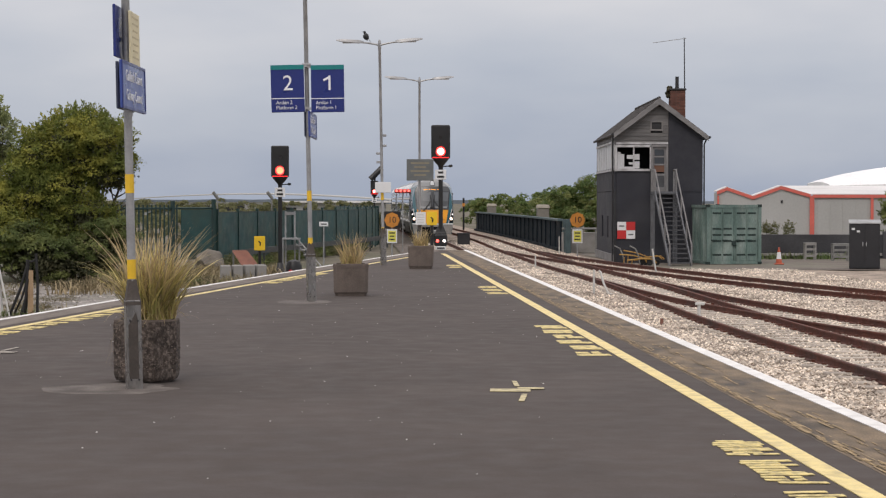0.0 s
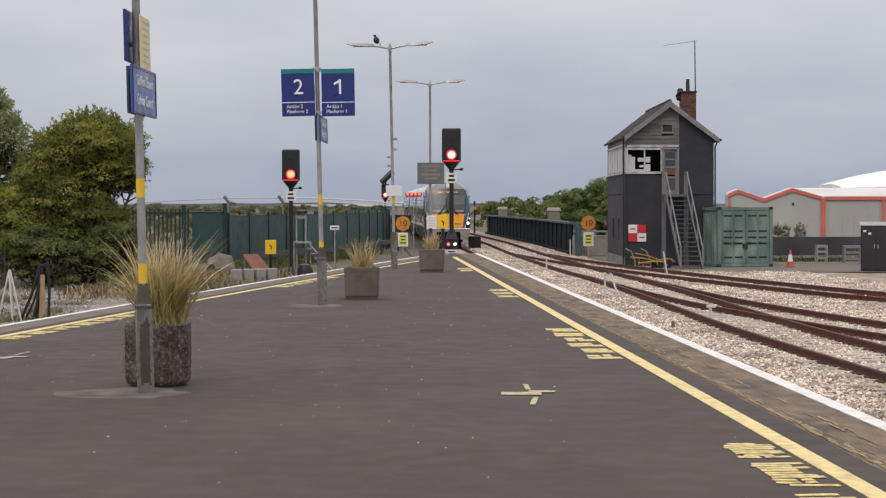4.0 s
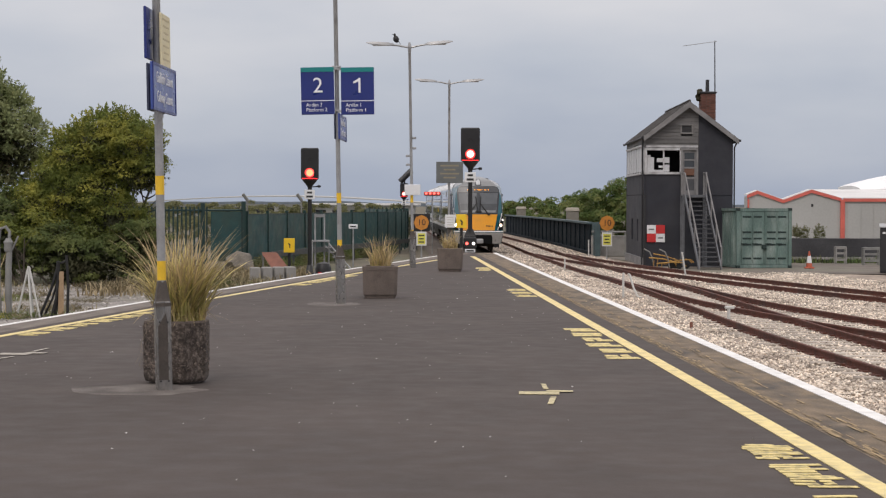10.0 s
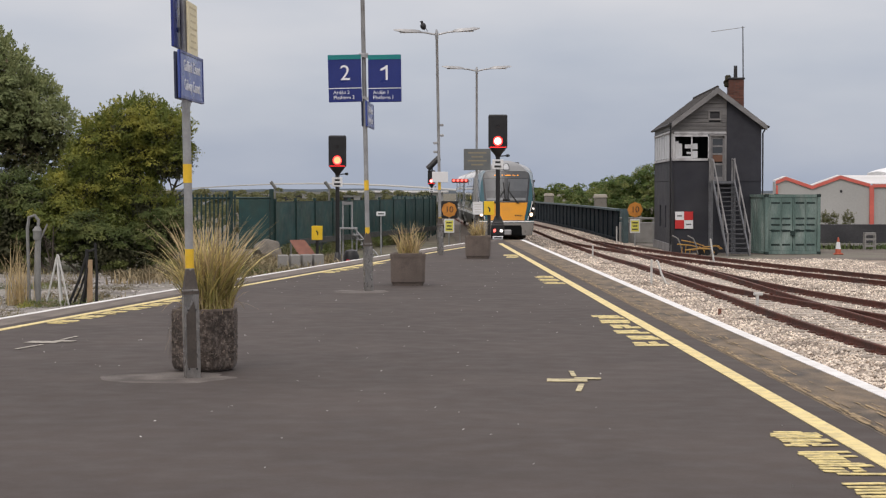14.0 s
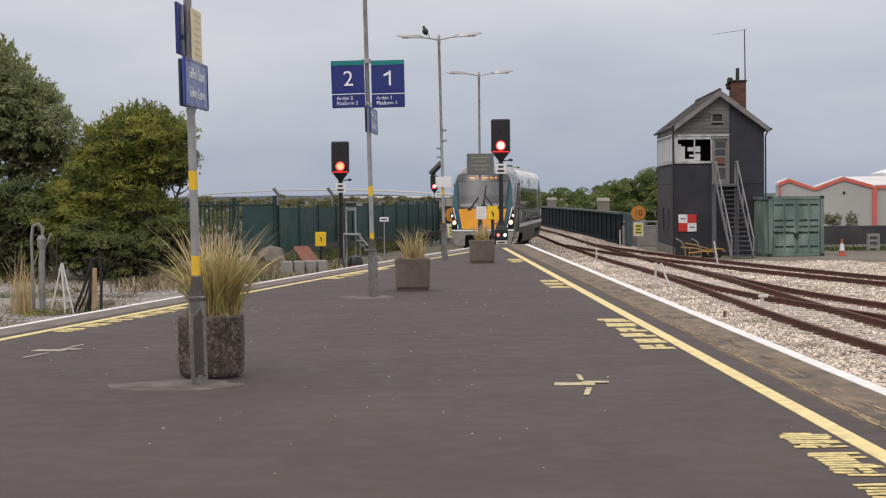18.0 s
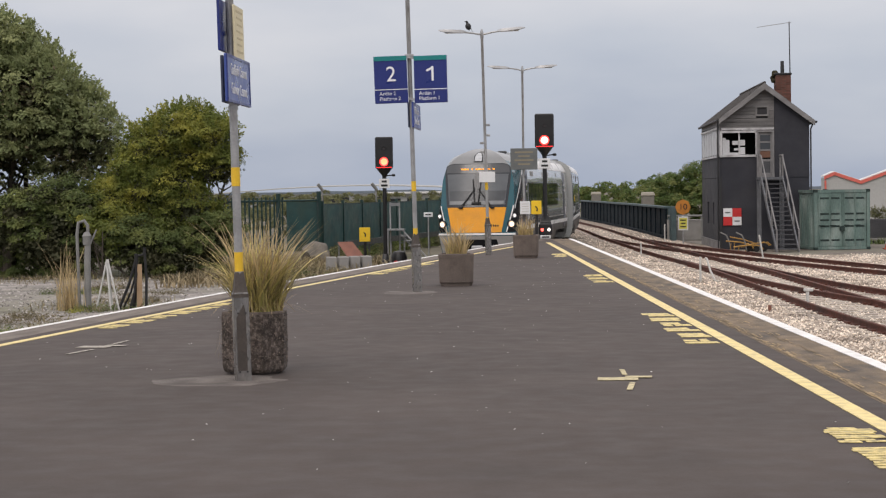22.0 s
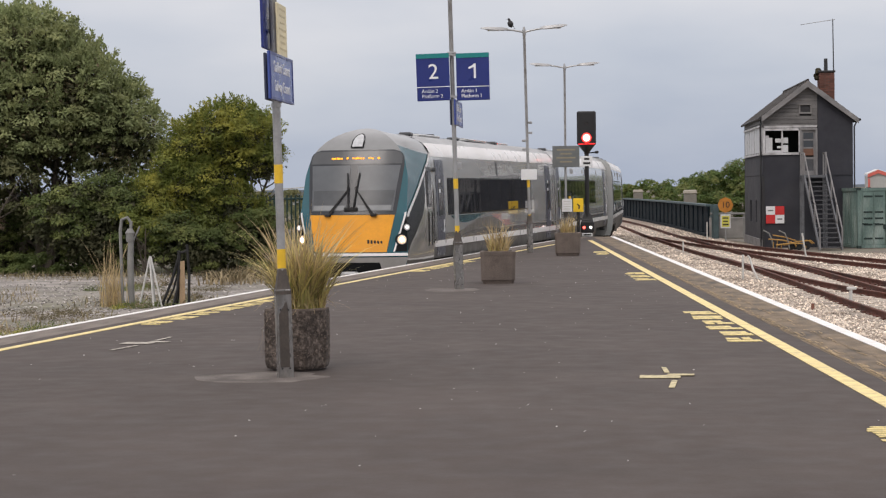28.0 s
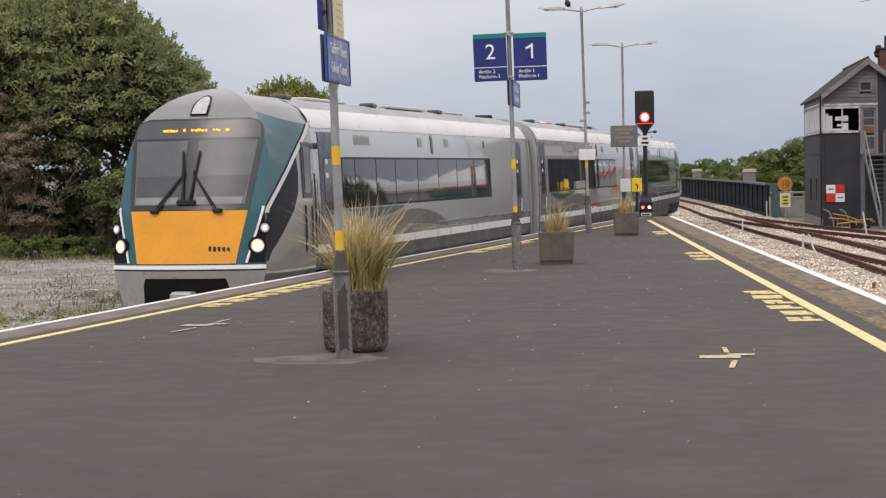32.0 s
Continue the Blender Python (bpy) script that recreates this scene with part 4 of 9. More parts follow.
        part("leg", bm, M_feather, ob)


def stop_marker(x, y, z, h, label, w=0.40, ph=0.52):
    ob = thing("stop_marker", pose(x, y, z), label, "sign", "yellow stop markers")
    bm = B()
    tube(bm, [(0, 0.03, 0), (0, 0.03, h)], 0.055, 8)
    part("post", bm, M_black, ob, smooth=True)
    bm = B()
    box(bm, (0, -0.03, h - ph / 2), (w, 0.03, ph), 0.01)
    part("plate", bm, M_sign_y, ob, "yellow plate")
    bm = B()
    tube(bm, [(-0.035, -0.048, h - 0.18), (0.03, -0.048, h - 0.245), (0.015, -0.048, h - 0.34)], 0.024, 6)
    part("arrow", bm, M_ink, ob, "black arrow mark")
    return ob


build_posts()


# ---------------------------------------------------------------- planters
def build_planters():
    # octagonal exposed-aggregate planter
    ob = thing("planter", pose(-2.778, 18.0, 0.012), "octagonal exposed-aggregate concrete planter beside a post", "planter", "planters")
    bm = B()
    lathe(bm, [(0.29, 0.02), (0.308, 0.05), (0.315, 0.09), (0.318, 0.52), (0.312, 0.565), (0.30, 0.575), (0.255, 0.575), (0.25, 0.50), (0.02, 0.49)], 8, 0.5)
    part("tub", bm, M_aggregate, ob)
    bm = B()
    lathe(bm, [(0.30, 0.566), (0.314, 0.568), (0.312, 0.582), (0.30, 0.586), (0.258, 0.586), (0.256, 0.566)], 8, 0.5)
    part("rim", bm, M_planter, ob, "worn paler rim")
    bm = B()
    lathe(bm, [(0.24, 0.0), (0.25, 0.04)], 8, 0.5)
    part("foot", bm, M_patch, ob, "pale mortar foot")
    bm = B()
    lathe(bm, [(0.25, 0.50), (0.01, 0.53)], 8, 0.5)
    part("soil", bm, M_soil, ob)
    r = np.random.default_rng(21)
    pl = []
    for _ in range(1300):
        k = r.integers(8)
        a0, a1 = (2 * math.pi * (k + 0.5 + d) / 8 for d in (0, 1))
        u = r.random()
        px, py = (math.cos(a0) * (1 - u) + math.cos(a1) * u) * 0.308, (math.sin(a0) * (1 - u) + math.sin(a1) * u) * 0.308
        pl.append((px, py, r.uniform(0.11, 0.55)))
    tagged(scatter("aggregate", np.array(pl), 0.02, M_pebble, ob, flat=1.0, seed=8), kind="stuff")
    gr = thing("cordyline_clump", pose(-2.735, 18.0, 0.53), "dense clump of dry yellow-green grass in a planter", "grass", "planter grasses")
    def tuft(name, n, rad, h0, h1, spread, width, m, seed, droop, lab=""):
        """Blades from a round root; the outer ones lean further and stay shorter."""
        a, k = r.uniform(0, 6.283, n), np.sqrt(r.random(n))
        roots = [(rad * q * math.cos(b), rad * q * math.sin(b), 0.0) for q, b in zip(k, a)]
        tagged(blades(name, roots, r.uniform(h0, h1, n), spread, width, m, gr, seed=seed, segs=6, droop=droop), label=lab, kind="stuff")
    tuft("grass", 430, 0.21, 0.4, 0.88, 1.0, 0.023, M_blade, 3, 0.5)
    tuft("young_grass", 150, 0.16, 0.3, 0.62, 0.9, 0.022, M_blade_green, 6, 0.5, "greener young blades")
    tuft("seed_head", 260, 0.19, 0.55, 1.06, 0.9, 0.018, M_straw, 4, 0.25, "pale dry seed stalks")
    tuft("tall_stalk", 9, 0.12, 0.95, 1.2, 0.75, 0.02, M_straw, 9, 0.2, "a few tall bare stalks")
    vs, fs = [], []
    for k in range(10):
        a = math.radians(r.uniform(150, 235))
        ux, uy, h, w = math.cos(a), math.sin(a), r.uniform(0.25, 0.5), 0.0022
        base = len(vs)
        for i in range(7):
            t = i / 6
            d = 0.16 + 0.26 * t ** 0.7 + 0.02 * r.normal()
            z = 0.06 + 0.10 * math.sin(math.pi * min(t * 1.6, 1)) - h * t * t
            vs += [(ux * d - uy * w, uy * d + ux * w, z), (ux * d + uy * w, uy * d - ux * w, z)]
        fs += [(base + 2 * i, base + 2 * i + 1, base + 2 * i + 3, base + 2 * i + 2) for i in range(6)]
    tagged(shaped("hanging_stalk", vs, fs, M_weed_dull, gr), label="withered stalks hanging over the rim", kind="stuff")
    tuft("withered_grass", 110, 0.25, 0.22, 0.4, 1.35, 0.016, M_straw, 5, 1.2, "withered drooping blades")
    # square planters
    for x, y, rz, seed, tall in ((-1.65, 34.35, 3, 31, 0.80), (-0.55, 48.0, -2, 32, 0.6)):
        ob = thing("planter", pose(x, y, 0.012, 0, 0, rz), "square brown concrete planter on the platform", "planter", "planters")
        bm = B()
        secs = []
        for w, z in ((0.27, 0.0), (0.28, 0.04), (0.30, 0.07), (0.312, 0.50), (0.312, 0.565), (0.30, 0.575), (0.255, 0.575), (0.25, 0.46), (0.02, 0.455)):
            c = w * 0.82
            secs.append([(w, -c, z), (w, c, z), (c, w, z), (-c, w, z), (-w, c, z), (-w, -c, z), (-c, -w, z), (c, -w, z)])
        rings(bm, secs)
        part("tub", bm, M_planter, ob)
        bm = B()
        rings(bm, [[(s[0] * 1.02, s[1] * 1.02, 0.505 + dz) for s in secs[3]] for dz in (0.0, 0.055)])
        part("rim", bm, M_planter, ob)
        bm = B()
        box(bm, (0, 0, 0.5), (0.5, 0.5, 0.03))
        part("soil", bm, M_soil, ob)
        r = np.random.default_rng(seed)
        gr = thing("grass_clump", pose(x, y, 0.51), "small clump of dry straw-coloured grass in a planter", "grass", "planter grasses")
        roots = [(r.uniform(-.17, .17), r.uniform(-.17, .17), 0.0) for _ in range(110)]
        tagged(blades("grass", roots, r.uniform(0.25, tall, 110), 0.75, 0.03, M_straw, gr, seed=seed, segs=4, droop=0.5), kind="stuff")
        roots = [(r.uniform(-.17, .17), r.uniform(-.17, .17), 0.0) for _ in range(60)]
        tagged(blades("green_grass", roots, r.uniform(0.2, 0.4, 60), 0.8, 0.02, M_blade, gr, seed=seed + 1, segs=4, droop=0.6), kind="stuff")


build_planters()


# ---------------------------------------------------------------- signals
def colour_light(x, y, z, post_h, s, label, ground_lamp=False, lit_lower=True):
    """A colour-light signal: black backboard, two lenses with hoods, funnel, number plate, post."""
    ob = thing("railway_signal", pose(x, y, z), label, "signal", "colour-light signals")
    bm = B()
    tube(bm, [(0, 0, 0), (0, 0, post_h)], 0.085 * s, 12)
    part("post", bm, M_black, ob, smooth=True)
    bm = B()
    lathe(bm, [(0.2 * s, 0.0), (0.19 * s, 0.05), (0.11 * s, 0.4), (0.085 * s, 0.42)], 12)
    part("foot", bm, M_black, ob, smooth=True)
    bm = B()
    lathe(bm, [(0.09 * s, post_h - 0.05), (0.10 * s, post_h), (0.3 * s, post_h + 0.24 * s), (0.3 * s, post_h + 0.27 * s)], 14)
    part("funnel", bm, M_black, ob, smooth=True)
    h0 = post_h + 0.27 * s
    bm = B()
    box(bm, (0, 0, h0 + 0.64 * s), (0.72 * s, 0.12 * s, 1.28 * s), 0.045 * s)
    head = part("backboard", bm, M_black, ob)
    for k, zz in enumerate((0.28, 0.82)):
        bm = B()
        tube(bm, [(0, -0.062 * s, h0 + zz * s), (0, -0.075 * s, h0 + zz * s)], 0.16 * s if k == 0 else 0.07 * s, 18)
        part("lens", bm, M_red_lamp if k == 0 else M_dull_lens, head, "round glowing red light" if k == 0 else "unlit lens")
        if k == 0:
            bm = B()
            tube(bm, [(0, -0.07 * s, h0 + zz * s), (0, -0.085 * s, h0 + zz * s)], 0.125 * s, 18)
            part("lens_core", bm, M_red_core if lit_lower else M_amber_core, head, "bright centre of the red lens")
            # emitting ring added for the glow round the lens
            bm = B()
            tube(bm, [(0, -0.06 * s, h0 + zz * s), (0, -0.068 * s, h0 + zz * s)], 0.19 * s, 20)
            part("lens_ring", bm, M_red_glow, head, "self-lit ring for the red glow round the lens")
        bm = B()
        arc = [math.pi * (j / 12) * 1.3 - 0.15 * math.pi for j in range(13)]
        rr = 0.20 * s if k == 0 else 0.09 * s
        rings(bm, [[(rr * math.cos(a), -d * s, h0 + zz * s + rr * math.sin(a)) for a in arc] + [((rr - 0.012) * math.cos(a), -d * s, h0 + zz * s + (rr - 0.012) * math.sin(a)) for a in arc[::-1]] for d in (0.06, 0.26 if k == 0 else 0.12)])
        part("hood", bm, M_black, head)
    # the sill emits red itself, in place of light from the lens
    bm = B()
    box(bm, (0, -0.075 * s, h0 + 0.045 * s), (0.62 * s, 0.02 * s, 0.03 * s))
    part("sill", bm, M_red_glow, head, "self-lit sill for the red light of the lens")
    bm = B()
    box(bm, (0, -0.1 * s, post_h - 0.33 * s), (0.42 * s, 0.02, 0.38 * s), 0.03 * s)
    pl = part("number_plate", bm, M_whitesheet, ob, "white identification plate")
    for zz, w in ((0.08, 0.2), (-0.08, 0.26)):
        bm = B()
        box(bm, (0, -0.1 * s - 0.013, post_h - 0.33 * s + zz * s), (w * s, 0.004, 0.08 * s))
        part("print_bar", bm, M_ink, pl)
    bm = B()
    tube(bm, [(0.08 * s, 0, post_h - 0.02), (0.34 * s, 0, post_h - 0.0), (0.36 * s, 0, post_h - 0.05)], 0.022 * s, 6)
    tube(bm, [(0.33 * s, 0, post_h + 0.0), (0.42 * s, -0.08, post_h + 0.0)], 0.05 * s, 6)
    part("bracket", bm, M_black, ob)
    if ground_lamp:
        bm = B()
        box(bm, (0.0, -0.16, 1.24), (0.46, 0.2, 0.42), 0.05)
        g = part("position_light", bm, M_black, ob)
        bm = B()
        box(bm, (0.0, -0.26, 0.97), (0.36, 0.02, 0.12), 0.02)
        part("number_plate", bm, M_whitesheet, g, "white identification plate")
        bm = B()
        box(bm, (0.0, -0.274, 0.97), (0.26, 0.004, 0.05))
        part("print_bar", bm, M_ink, ob)
        for dx, m, lab in ((-0.11, M_red_lamp, "small red light"), (0.12, M_white_lamp, "small white light")):
            bm = B()
            tube(bm, [(dx, -0.255, 1.22), (dx, -0.275, 1.22)], 0.05, 12)
            part("lens", bm, m, g, lab)
        bm = B()
        rings(bm, [[(-0.2, -0.1, 1.44), (0.2, -0.1, 1.44), (0.2, -0.1, 1.48), (-0.2, -0.1, 1.48)], [(-0.1, -0.05, 1.70), (0.1, -0.05, 1.70), (0.1, -0.0, 1.73), (-0.1, -0.0, 1.73)]])
        part("hood", bm, M_black, g)
    return ob


colour_light(-0.08, 66.9, -0.9, 3.82, 0.92, "black signal showing red at the platform end", ground_lamp=True)
colour_light(-6.17, 72.8, EARTH + 0.04, 3.40, 0.94, "black signal showing red beyond the platform track", lit_lower=False)
far = colour_light(-4.50, 126.0, EARTH, 3.05, 0.70, "distant black signal showing red beside the bridge")
bm = B()
tube(bm, [(0.12 - 0.36, -0.1, 4.6 - 0.36), (0.12 + 0.36, 0.1, 4.6 + 0.36)], 0.19, 12)
part("tilted_head", bm, M_black, far, "black tubular head tilted over the lamp", smooth=True)
bm = B()
tube(bm, [(0.0, 0.1, 3.4), (0.05, 0.1, 4.6)], 0.05, 8)
part("head_bracket", bm, M_black, far)
far = None

# glowing bar on a thin post, added for a red reflection on the train side
ob = thing("red_light_bar", pose(-2.2, 105.0, EARTH), "row of red lights added for a red reflection on the train side", "light")
bm = B()
tube(bm, [(0, 0.1, 0), (0, 0.1, 3.3)], 0.022, 8)
part("post", bm, M_galv, ob)
bm = B()
box(bm, (0, 0, 3.34), (0.92, 0.1, 0.22), 0.06)
lb = part("case", bm, M_red_dull, ob, "dull red backing of the added reflection")
for k in range(4):
    bm = B()
    tube(bm, [(-0.33 + 0.22 * k, -0.045, 3.36), (-0.33 + 0.22 * k, -0.065, 3.36)], 0.06, 12)
    part("lens", bm, M_red_lamp, lb, "round glowing red light")


# ---------------------------------------------------------------- signal box
M_render = mat("black_weathered_render", (0.029, 0.0305, 0.0385), 0.9, var=0.2, scale=1.2, fine=40, bump=0.35, stain=(0.055, 0.054, 0.06), stain_amt=0.6, stain_scale=0.5)
M_clad = mat("dark_cladding_boards", (0.027, 0.028, 0.036), 0.8, var=0.12, scale=1.5, fine=30, bump=0.2)
M_board_grey = mat("weathered_grey_boards", (0.15, 0.145, 0.142), 0.9, var=0.22, scale=2.2, fine=40, bump=0.35, per="object", spread=0.22, stain=(0.08, 0.078, 0.08), stain_amt=0.7, stain_scale=1.6, stretch=(0.4, 1, 4))
M_trim = mat("peeling_white_paint", (0.50, 0.50, 0.51), 0.75, var=0.15, scale=4, fine=40, bump=0.2, stain=(0.2, 0.195, 0.19), stain_amt=0.7, stain_scale=3)
M_barge = mat("grey_bargeboard", (0.20, 0.195, 0.195), 0.85, var=0.18, scale=3, fine=40, bump=0.25, stain=(0.13, 0.13, 0.13), stain_amt=0.6, stain_scale=2)
M_slate = mat("old_slate", (0.042, 0.037, 0.035), 0.9, spec=0.2, var=0.15, scale=2, fine=30, bump=0.25, per="object", spread=0.14, stain=(0.066, 0.058, 0.05), stain_amt=0.6, stain_scale=0.9)
M_brick = mat("red_brick", (0.135, 0.06, 0.045), 0.9, var=0.18, scale=6, fine=50, bump=0.35, per="object", spread=0.3)
M_mortar = mat("brick_mortar", (0.13, 0.085, 0.07), 0.95, var=0.15, bump=0.3)
# near-black colour that stands in for the unlit inside of the box
M_interior = mat("interior_shade", (0.03, 0.03, 0.032), 0.9, var=0.1, bump=0.0)
M_pane = glass("window_pane", (0.03, 0.033, 0.036), 0.06)
M_frost = mat("whitened_pane", (0.50, 0.51, 0.52), 0.55, var=0.14, scale=1.3, fine=20, bump=0.03)
M_step = mat("grey_stair_timber", (0.125, 0.13, 0.14), 0.85, var=0.2, scale=4, fine=40, bump=0.2)
M_tread = mat("dark_stair_treads", (0.075, 0.077, 0.083), 0.85, var=0.2, scale=4, fine=40, bump=0.2)
M_door_brown = mat("brown_door_panel", (0.16, 0.075, 0.045), 0.7, var=0.15, bump=0.1)
M_red = mat("red_sign_paint", (0.55, 0.025, 0.025), 0.5, var=0.08, bump=0.03)
# black of gutters and pipes, also used where dark openings are painted
M_tar = mat("gutter_and_shade_black", (0.02, 0.02, 0.022), 0.6, var=0.15, bump=0.05)


def build_box():
    X0, X1, Y0, Y1, Z0 = 7.60, 11.52, 85.3, 95.0, -1.08
    FL, EV, AP = 2.12, 4.72, 6.22
    W, L = X1 - X0, Y1 - Y0
    ob = thing("signal_box", pose(X0, Y0, Z0), "derelict two-storey signal box, dark render and grey boards", "signal box")
    fl, ev, ap = FL - Z0, EV - Z0, AP - Z0
    mid = W / 2
    t = 0.22
    # lower storey walls, butted end to end
    bm = B()
    box(bm, (W / 2, t / 2, fl / 2), (W, t, fl))
    part("front_wall", bm, M_render, ob, "dark rendered lower wall")
    bm = B()
    box(bm, (W / 2, L - t / 2, ev / 2), (W, t, ev))
    part("rear_wall", bm, M_render, ob)
    bm = B()
    box(bm, (W - t / 2, L / 2, ev / 2), (t, L - 2 * t - 0.004, ev))
    part("right_wall", bm, M_render, ob)
    # left wall with three slit openings
    slits = ((0.9, 0.6), (3.3, 0.7), (6.2, 0.9))
    bm = B()
    y = t + 0.002
    for c, w in slits:
        box(bm, (t / 2, (y + c - w / 2) / 2, fl / 2), (t, c - w / 2 - y, fl))
        box(bm, (t / 2, c, 0.55), (t, w, 1.1))
        box(bm, (t / 2, c, (fl + 2.1) / 2), (t, w, fl - 2.1))
        y = c + w / 2
    box(bm, (t / 2, (y + L - t - 0.002) / 2, fl / 2), (t, L - t - 0.002 - y, fl))
    part("left_wall", bm, M_render, ob, "dark rendered wall with slit openings")
    for c, w in slits:
        bm = B()
        box(bm, (t * 0.6, c, 1.6), (0.04, w, 1.0))
        part("slit_window", bm, M_pane, ob, "dark slit window")
    bm = B()
    box(bm, (-0.03, L / 2, 0.2), (0.06, L, 0.4))
    part("plinth", bm, M_barge, ob, "grey plinth")
    bm = B()
    box(bm, (0.03, -0.04, fl / 2), (0.1, 0.07, fl))
    part("corner_pipe", bm, M_tar, ob, "dark corner pipe")
    # upper front: window bay, door, dark panel on the right
    wx0, wx1, dx0, dx1 = 0.10, 1.62, 1.66, 2.34
    sill, head = fl + 0.96, fl + 2.02
    bm = B()
    box(bm, ((wx0 + wx1) / 2, t / 2, (fl + sill) / 2), (wx1 - wx0, t, sill - fl))
    part("sill_panel", bm, M_render, ob, "dark panel under the window")
    bm = B()
    for x in (wx0 - 0.05, wx1 - 0.02):
        box(bm, (x + 0.02, -0.02, (sill + head) / 2), (0.1, 0.1, head - sill + 0.12))
    for z in (sill, head):
        box(bm, ((wx0 + wx1) / 2, -0.02, z), (wx1 - wx0, 0.1, 0.1))
    box(bm, (0.86, -0.01, (sill + head) / 2), (0.06, 0.07, head - sill))
    part("window_frame", bm, M_trim, ob, "peeling white window frame")
    broken = ((0.14, 0.28, 0.0, 0.78), (0.28, 0.44, 0.0, 0.68), (0.44, 0.83, 0.0, 0.10), (0.56, 0.83, 0.46, 0.64), (0.89, 1.12, 0.42, 0.68), (0.89, 1.12, 0.02, 0.34), (0.64, 0.83, 0.2, 0.3))
    for x0, x1, z0, z1 in broken:
        bm = B()
        h = head - sill - 0.1
        box(bm, ((x0 + x1) / 2, 0.03, sill + 0.05 + h * (z0 + z1) / 2), (x1 - x0, 0.02, h * (z1 - z0)))
        part("pane", bm, M_frost, ob, "whitewashed pane fragment")
    # added dark sheet across the room, its colour gives the interior shade
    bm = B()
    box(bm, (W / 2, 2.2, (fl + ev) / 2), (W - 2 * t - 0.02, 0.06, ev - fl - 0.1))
    part("inner_partition", bm, M_interior, ob, "dark sheet standing in for the unlit interior")
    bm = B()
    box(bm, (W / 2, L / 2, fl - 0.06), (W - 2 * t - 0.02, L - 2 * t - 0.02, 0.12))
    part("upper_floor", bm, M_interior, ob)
    # door
    bm = B()
    for x in (dx0, dx1):
        box(bm, (x, -0.01, fl + 1.03), (0.09, 0.14, 2.06))
    box(bm, ((dx0 + dx1) / 2, -0.01, fl + 2.03), (dx1 - dx0 - 0.09, 0.14, 0.09))
    part("door_frame", bm, M_barge, ob)
    bm = B()
    cx = (dx0 + dx1) / 2
    for z, h in ((0.10, 0.2), (0.75, 0.1), (1.2, 0.07), (1.55, 0.07), (1.93, 0.12)):
        box(bm, (cx, 0.04, fl + z), (0.58, 0.05, h))
    for x in (dx0 + 0.08, dx1 - 0.08):
        box(bm, (x, 0.035, fl + 1.0), (0.08, 0.055, 1.94))
    door = part("door", bm, M_barge, ob, "weathered grey ledged door")
    bm = B()
    box(bm, (cx, 0.045, fl + 1.02), (0.5, 0.02, 0.3))
    part("door_panel", bm, M_door_brown, door, "brown lower panel")
    bm = B()
    box(bm, (cx, 0.045, fl + 0.45), (0.5, 0.02, 0.5))
    part("door_panel", bm, M_tread, door)
    for z in (1.38, 1.74):
        bm = B()
        box(bm, (cx, 0.045, fl + z), (0.5, 0.012, 0.28))
        part("door_pane", bm, M_pane, door)
    bm = B()
    tube(bm, [(dx0 + 0.1, -0.0, fl + 1.0), (dx0 + 0.1, -0.05, fl + 1.0)], 0.03, 8)
    part("handle", bm, M_tar, door)
    # dark panel right of the door up to the rake
    px0 = 2.40
    slope = (ap - ev) / mid
    bm = B()
    pts = [(px0, fl), (W, fl), (W, ev), (px0, ev + slope * (W - px0))]
    rings(bm, [[(x, yy, z) for x, z in pts] for yy in (-0.03, t)])
    part("dark_panel", bm, M_clad, ob, "dark slate-hung panel beside the door")
    # boarded gable, separate boards clipped by the rake
    z = head + 0.09
    while z < ap - 0.12:
        h = 0.165
        hi = z + h
        half = (ap - hi) / slope
        x0, x1 = max(mid - half, 0.0), min(mid + half, px0 - 0.01)
        half2 = (ap - z) / slope
        a0, a1 = max(mid - half2, 0.0), min(mid + half2, px0 - 0.01)
        if x1 - x0 > 0.1:
            wz0, wz1 = fl + 2.72, fl + 3.1
            spans = [(x0, x1, a0, a1)]
            if z < wz1 and hi > wz0:
                spans = [(x0, 1.62, a0, 1.62), (2.12, x1, 2.12, a1)]
            for u0, u1, b0, b1 in spans:
                if u1 - u0 > 0.05:
                    bm = B()
                    rings(bm, [[(b0, -0.035, z), (b1, -0.035, z), (u1, -0.012, hi - 0.006), (u0, -0.012, hi - 0.006)], [(b0, 0.03, z), (b1, 0.03, z), (u1, 0.03, hi - 0.006), (u0, 0.03, hi - 0.006)]])
                    part("board", bm, M_board_grey, ob)
        z = hi
    # dark backing behind the boards, interior shade by colour
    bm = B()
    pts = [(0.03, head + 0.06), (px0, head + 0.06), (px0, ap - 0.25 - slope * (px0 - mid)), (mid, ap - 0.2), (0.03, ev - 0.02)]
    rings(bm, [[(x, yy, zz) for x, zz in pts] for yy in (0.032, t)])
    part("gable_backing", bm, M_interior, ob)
    bm = B()
    for x in (1.62, 2.12):
        box(bm, (x, -0.03, fl + 2.92), (0.07, 0.08, 0.4))
    for zz in (fl + 2.73, fl + 3.11):
        box(bm, (1.87, -0.03, zz), (0.57, 0.09, 0.07))
    vent = part("gable_window", bm, M_board_grey, ob, "small gable window frame")
    # black sheet in the gable opening in place of the shade inside
    bm = B()
    box(bm, (1.87, 0.01, fl + 2.92), (0.44, 0.02, 0.34))
    part("pane", bm, M_tar, vent, "dark sheet for the shade in the open gable window")
    bm = B()
    box(bm, ((0.05 + px0) / 2, -0.05, head + 0.12), (px0 - 0.1, 0.06, 0.09))
    part("fascia", bm, M_trim, ob, "pale fascia strip over the window")
    # left upper glazing
    n = 7
    y0, y1 = 0.12, L - 0.3
    top = 4.42 - Z0
